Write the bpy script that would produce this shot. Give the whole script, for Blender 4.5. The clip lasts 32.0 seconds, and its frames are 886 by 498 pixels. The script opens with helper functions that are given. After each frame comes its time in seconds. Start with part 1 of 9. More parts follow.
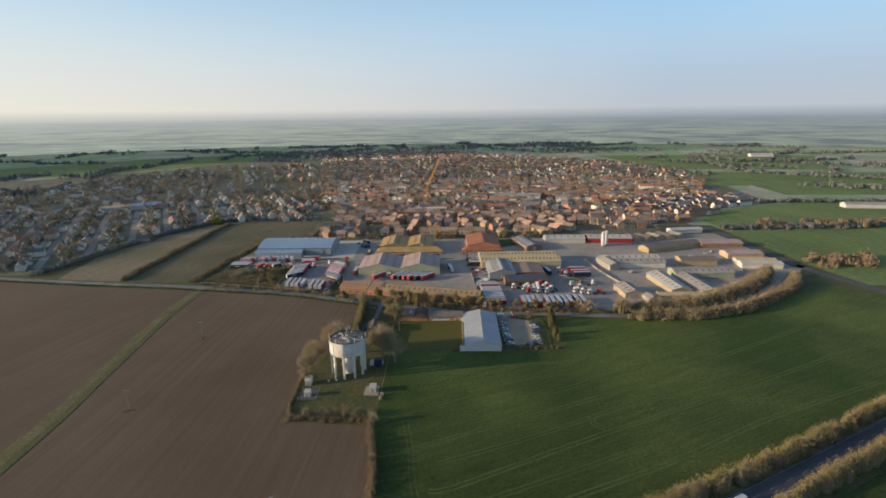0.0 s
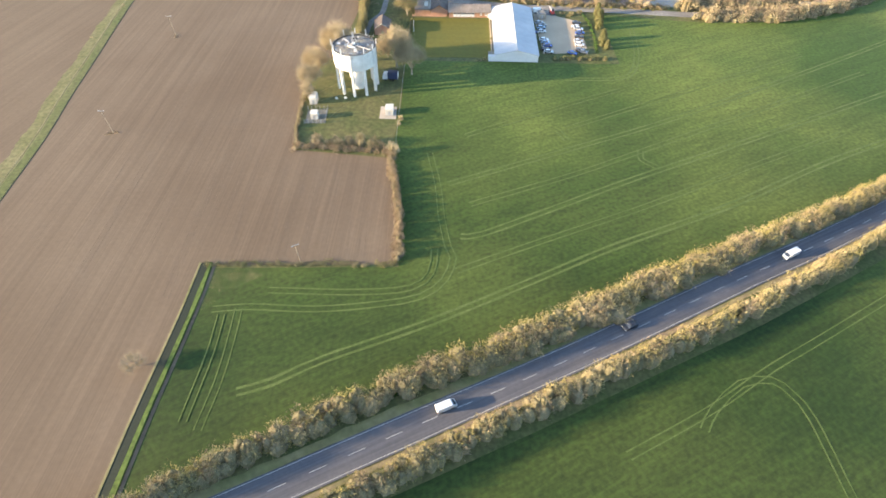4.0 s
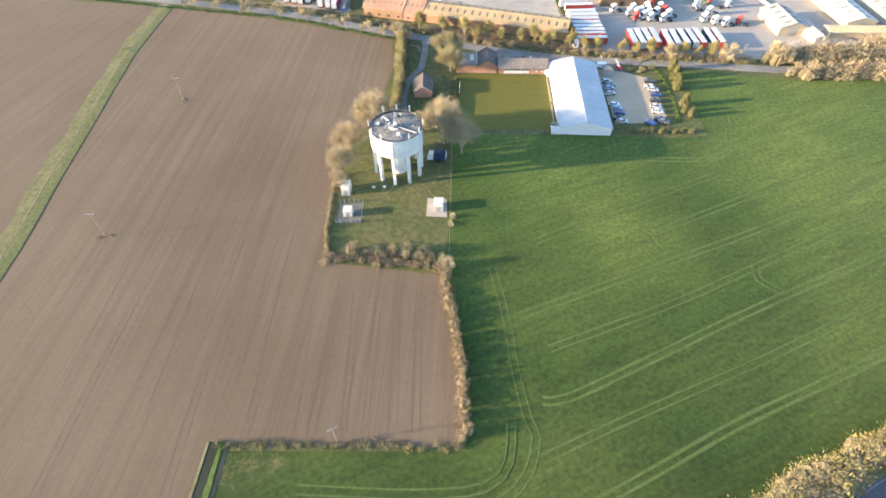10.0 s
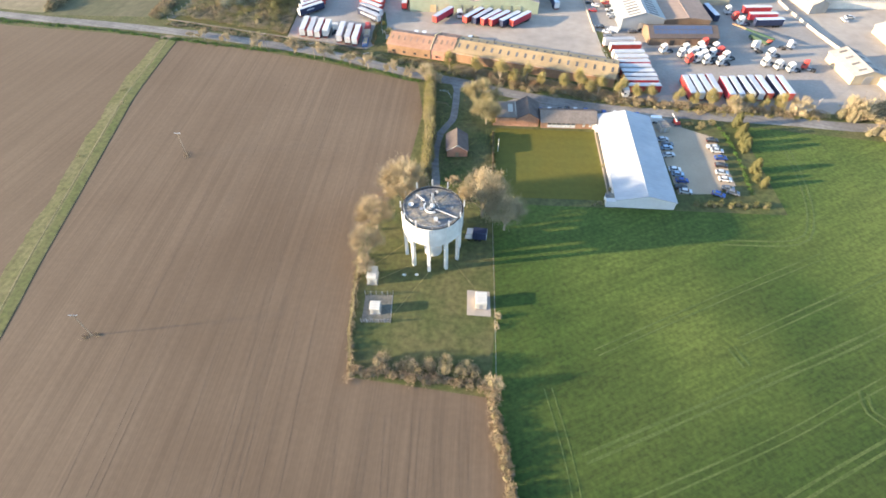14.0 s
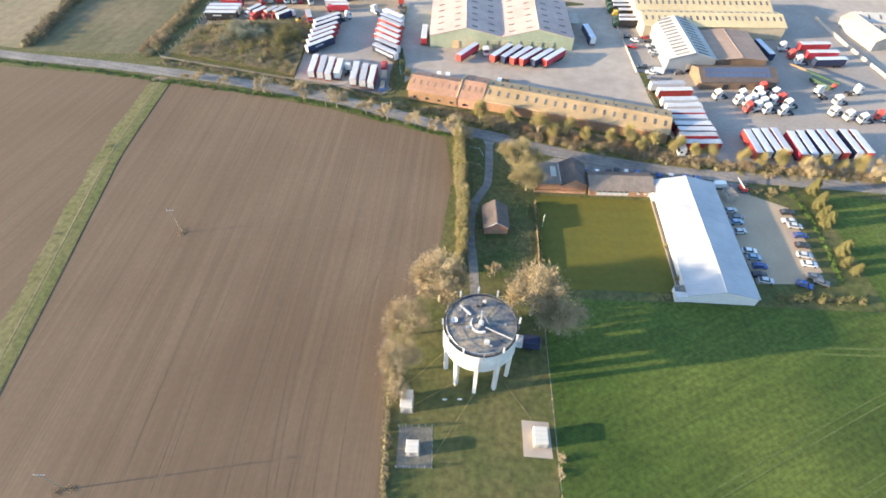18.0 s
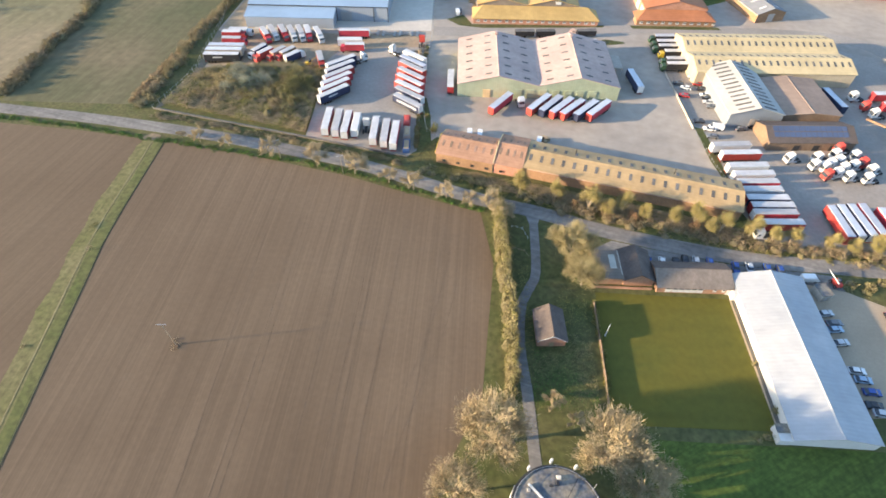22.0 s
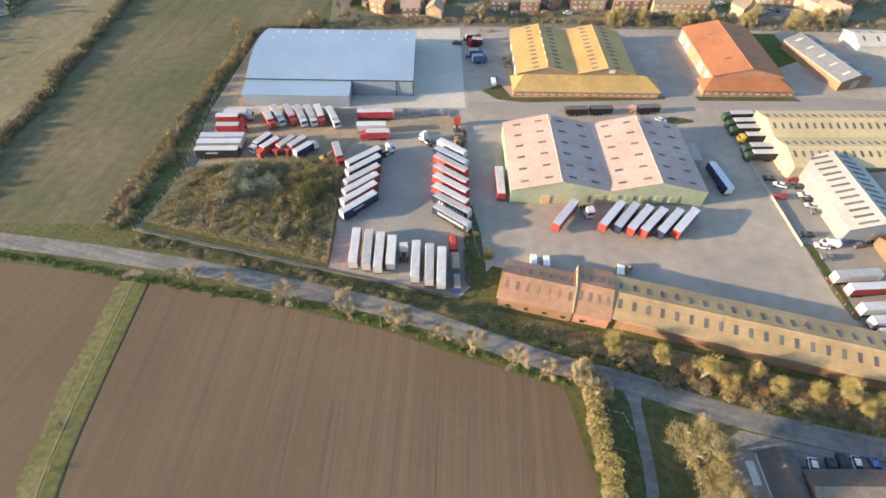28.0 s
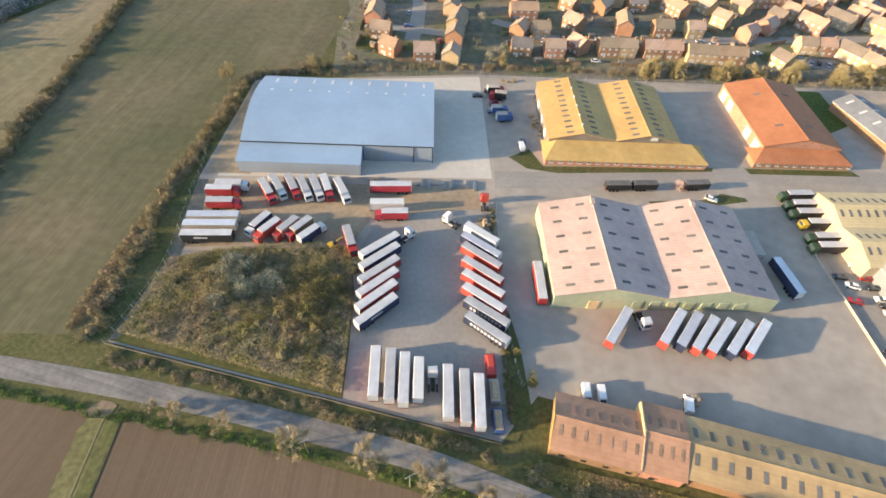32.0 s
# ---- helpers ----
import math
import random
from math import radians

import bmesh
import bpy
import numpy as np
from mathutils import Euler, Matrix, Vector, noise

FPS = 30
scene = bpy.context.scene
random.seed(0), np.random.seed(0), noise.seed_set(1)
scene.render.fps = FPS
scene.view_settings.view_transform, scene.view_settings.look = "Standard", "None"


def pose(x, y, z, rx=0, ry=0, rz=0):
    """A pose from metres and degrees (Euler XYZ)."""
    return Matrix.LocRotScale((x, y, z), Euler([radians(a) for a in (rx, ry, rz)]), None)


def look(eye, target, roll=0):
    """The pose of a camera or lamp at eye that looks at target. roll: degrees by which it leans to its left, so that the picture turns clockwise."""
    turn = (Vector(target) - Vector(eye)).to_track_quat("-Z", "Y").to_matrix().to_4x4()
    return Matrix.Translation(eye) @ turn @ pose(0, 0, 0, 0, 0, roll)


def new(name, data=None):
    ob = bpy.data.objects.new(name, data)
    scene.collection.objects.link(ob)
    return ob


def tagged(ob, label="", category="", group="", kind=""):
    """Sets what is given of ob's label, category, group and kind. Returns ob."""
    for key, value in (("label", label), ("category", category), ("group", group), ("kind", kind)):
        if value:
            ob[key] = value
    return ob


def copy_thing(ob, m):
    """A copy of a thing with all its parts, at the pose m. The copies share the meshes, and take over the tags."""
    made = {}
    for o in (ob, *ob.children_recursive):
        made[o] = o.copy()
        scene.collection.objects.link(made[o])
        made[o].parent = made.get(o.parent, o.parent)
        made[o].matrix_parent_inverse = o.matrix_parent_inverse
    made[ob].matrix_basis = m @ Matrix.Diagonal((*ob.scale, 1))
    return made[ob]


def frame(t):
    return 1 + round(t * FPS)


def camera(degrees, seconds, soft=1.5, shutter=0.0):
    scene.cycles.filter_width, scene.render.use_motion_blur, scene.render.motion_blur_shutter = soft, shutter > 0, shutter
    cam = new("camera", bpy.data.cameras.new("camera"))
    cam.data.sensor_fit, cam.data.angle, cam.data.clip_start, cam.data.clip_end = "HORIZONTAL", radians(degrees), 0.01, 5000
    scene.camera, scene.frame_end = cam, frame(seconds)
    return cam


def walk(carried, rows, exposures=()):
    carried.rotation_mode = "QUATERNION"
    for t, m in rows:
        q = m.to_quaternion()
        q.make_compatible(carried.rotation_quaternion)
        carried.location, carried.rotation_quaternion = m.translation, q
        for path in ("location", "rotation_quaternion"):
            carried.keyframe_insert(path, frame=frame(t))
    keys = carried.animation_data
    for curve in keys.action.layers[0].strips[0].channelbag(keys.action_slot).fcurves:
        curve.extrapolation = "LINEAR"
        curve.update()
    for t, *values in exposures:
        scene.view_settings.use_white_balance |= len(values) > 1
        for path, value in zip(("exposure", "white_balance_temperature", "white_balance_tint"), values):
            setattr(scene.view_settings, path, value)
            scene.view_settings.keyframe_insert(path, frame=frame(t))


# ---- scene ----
cam = camera(81.15, 32.0, soft=1.7)

# seconds, x, y, z, heading, pitch, roll
ROWS = [
    (0.0, 0.00, 0.00, 120.00, -0.00, -14.43, -0.58),
    (0.5, -2.07, 4.08, 119.59, -0.11, -14.40, -0.24),
    (1.0, -2.97, 9.26, 119.84, -0.05, -16.22, -0.25),
    (1.5, -4.31, 16.20, 116.75, 0.11, -24.54, -0.12),
    (2.0, -5.23, 21.19, 115.84, 0.26, -34.90, -0.18),
    (2.5, -6.14, 25.37, 117.81, 0.40, -45.42, 0.24),
    (3.0, -7.83, 29.50, 117.86, 0.24, -48.04, 0.35),
    (3.6, -9.87, 34.45, 117.92, 0.03, -48.87, 0.47),
    (4.5, -12.93, 41.89, 118.01, -0.27, -49.06, 0.66),
    (5.0, -14.35, 46.20, 117.31, -0.21, -48.92, 0.54),
    (5.5, -15.83, 50.56, 117.02, -0.23, -48.89, 0.55),
    (6.0, -17.32, 55.14, 116.94, -0.27, -48.97, 0.62),
    (6.5, -18.71, 59.63, 116.83, -0.26, -49.02, 0.59),
    (7.0, -19.97, 64.01, 116.89, -0.19, -49.07, 0.51),
    (7.5, -21.29, 68.56, 117.13, -0.14, -49.17, 0.51),
    (8.0, -22.71, 73.21, 117.21, -0.02, -49.22, 0.44),
    (8.5, -24.12, 77.84, 117.13, 0.28, -49.22, 0.24),
    (9.0, -25.38, 82.38, 117.02, 0.69, -49.17, 0.04),
    (9.5, -26.56, 86.77, 116.88, 1.13, -49.05, -0.15),
    (10.0, -27.74, 91.22, 116.90, 1.51, -48.97, -0.30),
    (10.5, -28.98, 95.79, 117.16, 1.79, -48.98, -0.36),
    (11.0, -30.36, 100.32, 117.29, 1.99, -49.01, -0.33),
    (11.5, -31.79, 104.79, 116.98, 2.12, -48.98, -0.27),
    (12.0, -33.29, 109.40, 116.69, 2.17, -48.98, -0.18),
    (12.5, -34.92, 114.20, 116.89, 2.13, -49.07, -0.06),
    (13.0, -36.52, 119.01, 117.28, 2.11, -49.15, 0.02),
    (13.5, -37.94, 123.62, 117.58, 2.17, -49.13, 0.07),
    (14.0, -39.61, 128.18, 117.60, 2.13, -49.13, 0.21),
    (14.5, -41.76, 132.84, 117.25, 1.86, -49.19, 0.55),
    (16.5, -48.38, 151.92, 118.19, 1.76, -49.28, 0.82),
    (17.0, -50.20, 156.48, 117.93, 1.62, -49.34, 0.87),
    (17.5, -51.83, 161.14, 117.62, 1.57, -49.37, 0.74),
    (18.0, -53.39, 165.95, 117.39, 1.53, -49.37, 0.61),
    (18.5, -55.06, 170.80, 117.32, 1.46, -49.38, 0.58),
    (19.0, -56.80, 175.61, 117.33, 1.41, -49.42, 0.58),
    (19.5, -58.62, 180.35, 117.11, 1.29, -49.40, 0.67),
    (20.0, -60.46, 185.00, 116.69, 1.12, -49.32, 0.85),
    (20.5, -62.07, 189.75, 116.47, 1.12, -49.27, 0.88),
    (21.0, -63.51, 194.73, 116.51, 1.22, -49.31, 0.80),
    (21.5, -64.99, 199.79, 116.73, 1.30, -49.34, 0.78),
    (22.0, -66.51, 204.79, 117.08, 1.37, -49.38, 0.80),
    (22.5, -68.09, 209.66, 117.46, 1.46, -49.42, 0.74),
    (23.0, -69.73, 214.52, 117.76, 1.50, -49.47, 0.71),
    (23.5, -71.49, 219.41, 117.88, 1.40, -49.48, 0.80),
    (24.0, -73.35, 224.27, 117.93, 1.19, -49.46, 0.93),
    (24.5, -75.23, 229.12, 117.96, 0.94, -49.44, 1.05),
    (25.0, -77.22, 234.03, 117.89, 0.61, -49.45, 1.17),
    (25.5, -79.37, 239.10, 117.92, 0.25, -49.50, 1.27),
    (27.5, -87.22, 259.04, 118.54, -0.68, -49.52, 1.29),
    (28.0, -89.05, 263.69, 118.44, -0.81, -49.35, 1.28),
    (28.5, -90.78, 268.60, 118.68, -0.89, -49.34, 1.28),
    (29.0, -92.61, 273.64, 119.05, -1.02, -49.39, 1.37),
    (29.5, -94.50, 278.77, 119.33, -1.21, -49.44, 1.48),
    (30.0, -96.32, 283.90, 119.48, -1.35, -49.48, 1.57),
    (30.5, -98.09, 288.94, 119.57, -1.46, -49.49, 1.64),
    (31.0, -99.84, 293.93, 119.61, -1.57, -49.47, 1.69),
    (31.5, -101.56, 298.82, 119.59, -1.68, -49.40, 1.74),
    (31.8, -102.88, 301.98, 119.43, -2.14, -49.34, 1.75),
    (31.9, -103.49, 302.97, 119.77, -2.97, -49.35, 2.90),
    (32.0, -102.91, 303.47, 119.83, -3.70, -49.33, 4.34),
]


def aim(x, y, z, heading, pitch, roll):
    return pose(x, y, z, 0, 0, heading) @ pose(0, 0, 0, 90 + pitch) @ pose(0, 0, 0, 0, 0, roll)


EXPOSURES = [(0.0, -0.38, 6700, 10), (1.0, -0.38, 6700, 10), (1.5, 0.15, 6900, 10), (2.0, 0.84, 7800, 10), (2.5, 1.36, 7450, 10), (4.5, 1.68, 6800, 10), (9.0, 1.63, 6550, 10), (14.0, 1.46, 6500, 10), (17.0, 1.38, 6450, 10), (20.0, 1.29, 6600, 10), (25.0, 1.05, 6850, 10), (32.0, 0.92, 7100, 10)]
walk(cam, [(r[0], aim(*r[1:])) for r in ROWS], EXPOSURES)

# ---- light: low afternoon sun from the west ----
SUN_UP, SHADE = 11.3, math.atan2(0.18, 1.0)
sun_way = Vector((math.cos(SHADE) * math.cos(radians(SUN_UP)), math.sin(SHADE) * math.cos(radians(SUN_UP)), -math.sin(radians(SUN_UP))))
sun = new("sun", bpy.data.lights.new("sun", "SUN"))
sun.data.energy, sun.data.angle, sun.data.color = 6.6, radians(0.8), (1.0, 0.77, 0.50)
sun.matrix_basis = look((0, 0, 400), Vector((0, 0, 400)) + sun_way)

world = bpy.data.worlds.new("sky")
scene.world = world
world.use_nodes = True
wn = world.node_tree.nodes
sky = wn.new("ShaderNodeTexSky")
sky.sky_type, sky.sun_disc = "NISHITA", False
sky.sun_elevation = radians(SUN_UP)
sky.sun_rotation = math.atan2(-sun_way.x, -sun_way.y)
sky.altitude, sky.air_density, sky.dust_density, sky.ozone_density = 120, 0.95, 0.8, 2.1
world.node_tree.links.new(sky.outputs[0], wn["Background"].inputs[0])
wn["Background"].inputs[1].default_value = 0.25

# ---- materials ----


def mat(name, col, rough=0.8, vary=0.25, fine=2.0, broad=0.06, broad_vary=0.2, bump=0.0, bump_scale=8.0, metal=0.0,
        col2=None, island=0.0, per_object=0.0, rows=None, spec=0.3, mask=None, streak=None, across=None):
    """Base colour with grain at two sizes. col2: a second colour that the broad grain brings in. rows: (period, turn,
    strength) of ribs.
    island, per_object: how far pieces or copies differ. mask: (period, turn, colour, share) of stripes. streak: (turn,
    width, length, strength) of long uneven streaks.
    across: (from, to, first tint, last tint), a brightness grade painted into the field colour from south to north."""
    m = bpy.data.materials.new(name)
    m.use_nodes = True
    nt = m.node_tree
    b = nt.nodes["Principled BSDF"]
    b.inputs["Roughness"].default_value, b.inputs["Metallic"].default_value = rough, metal
    b.inputs["Specular IOR Level"].default_value = spec
    link = nt.links.new
    tc = nt.nodes.new("ShaderNodeTexCoord").outputs["Object"]

    def noise_at(scale, detail=4.0):
        n = nt.nodes.new("ShaderNodeTexNoise")
        n.inputs["Scale"].default_value, n.inputs["Detail"].default_value = scale, detail
        link(tc, n.inputs["Vector"])
        return n.outputs["Fac"]

    def mixed(fac, a, c, kind="MIX"):
        n = nt.nodes.new("ShaderNodeMix")
        n.data_type, n.blend_type = "RGBA", kind
        for i, v in ((0, fac), (6, a), (7, c)):
            if hasattr(v, "links"):
                link(v, n.inputs[i])
            elif i:
                n.inputs[i].default_value = (*v, 1)
            else:
                n.inputs[i].default_value = v
        return n.outputs[2]

    def spread(fac, lo, hi):
        n = nt.nodes.new("ShaderNodeMapRange")
        n.inputs[1].default_value, n.inputs[2].default_value = lo, hi
        link(fac, n.inputs[0])
        return n.outputs[0]

    c2 = col2 or tuple(min(1, v * (1 - broad_vary)) for v in col)
    out = mixed(spread(noise_at(broad), 0.36, 0.64), col, c2)
    grain = spread(noise_at(fine), 0.25, 0.75)
    out = mixed(1.0, out, mixed(grain, (1 - vary,) * 3, (1 + vary * 0.6,) * 3), "MULTIPLY")
    height = grain
    if rows:
        period, turn, strength = rows
        mp = nt.nodes.new("ShaderNodeMapping")
        mp.inputs["Rotation"].default_value[2] = radians(turn)
        link(tc, mp.inputs["Vector"])
        w = nt.nodes.new("ShaderNodeTexWave")
        w.inputs["Scale"].default_value = 0.314 / period
        w.inputs["Distortion"].default_value, w.inputs["Detail Scale"].default_value = 0.6, 0.15
        link(mp.outputs[0], w.inputs["Vector"])
        out = mixed(1.0, out, mixed(w.outputs["Fac"], (1 - strength,) * 3, (1 + strength * 0.4,) * 3), "MULTIPLY")
        height = w.outputs["Fac"]
    if streak:
        turn, wide, far_, strength = streak
        for k in (1.0, 5.0):
            mp = nt.nodes.new("ShaderNodeMapping")
            mp.vector_type = "TEXTURE"
            mp.inputs["Rotation"].default_value[2] = radians(turn)
            mp.inputs["Scale"].default_value = (wide * k, far_ * k, wide * k)
            link(tc, mp.inputs["Vector"])
            n = nt.nodes.new("ShaderNodeTexNoise")
            n.inputs["Scale"].default_value, n.inputs["Detail"].default_value = 1.0, 3.0
            link(mp.outputs[0], n.inputs["Vector"])
            out = mixed(1.0, out, mixed(spread(n.outputs["Fac"], 0.3, 0.7), (1 - strength,) * 3, (1 + strength * 0.7,) * 3), "MULTIPLY")
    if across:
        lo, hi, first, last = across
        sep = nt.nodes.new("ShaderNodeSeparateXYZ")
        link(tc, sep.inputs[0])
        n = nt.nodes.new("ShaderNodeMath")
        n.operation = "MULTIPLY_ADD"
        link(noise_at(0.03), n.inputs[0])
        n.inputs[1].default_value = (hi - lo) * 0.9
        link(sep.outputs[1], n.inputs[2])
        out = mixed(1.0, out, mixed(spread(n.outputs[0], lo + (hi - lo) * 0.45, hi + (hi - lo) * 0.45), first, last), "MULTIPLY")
    if mask:
        period, turn, colour, share = mask
        mp = nt.nodes.new("ShaderNodeMapping")
        mp.inputs["Rotation"].default_value[2] = radians(turn)
        link(tc, mp.inputs["Vector"])
        w = nt.nodes.new("ShaderNodeTexWave")
        w.inputs["Scale"].default_value = 0.314 / period
        w.inputs["Distortion"].default_value, w.inputs["Detail Scale"].default_value = 3.5, 0.012 * period
        link(mp.outputs[0], w.inputs["Vector"])
        out = mixed(spread(w.outputs["Fac"], 1 - share, 1.0), out, colour)
    for share, source in ((island, "Geometry"), (per_object, "Object")):
        if share:
            n = nt.nodes.new("ShaderNodeNewGeometry" if source == "Geometry" else "ShaderNodeObjectInfo")
            r = n.outputs["Random Per Island" if source == "Geometry" else "Random"]
            hs = nt.nodes.new("ShaderNodeHueSaturation")
            link(out, hs.inputs["Color"])
            link(spread_to(nt, r, 1 - share, 1 + share), hs.inputs["Value"])
            link(spread_to(nt, r, 0.5 + share * 0.06, 0.5 - share * 0.06), hs.inputs["Hue"])
            out = hs.outputs[0]
    link(out, b.inputs["Base Color"])
    if bump:
        n = nt.nodes.new("ShaderNodeBump")
        n.inputs["Strength"].default_value, n.inputs["Distance"].default_value = bump, 0.1
        link(height if rows else noise_at(bump_scale), n.inputs["Height"])
        link(n.outputs[0], b.inputs["Normal"])
    return m


def spread_to(nt, fac, lo, hi):
    n = nt.nodes.new("ShaderNodeMapRange")
    n.inputs[3].default_value, n.inputs[4].default_value = lo, hi
    nt.links.new(fac, n.inputs[0])
    return n.outputs[0]


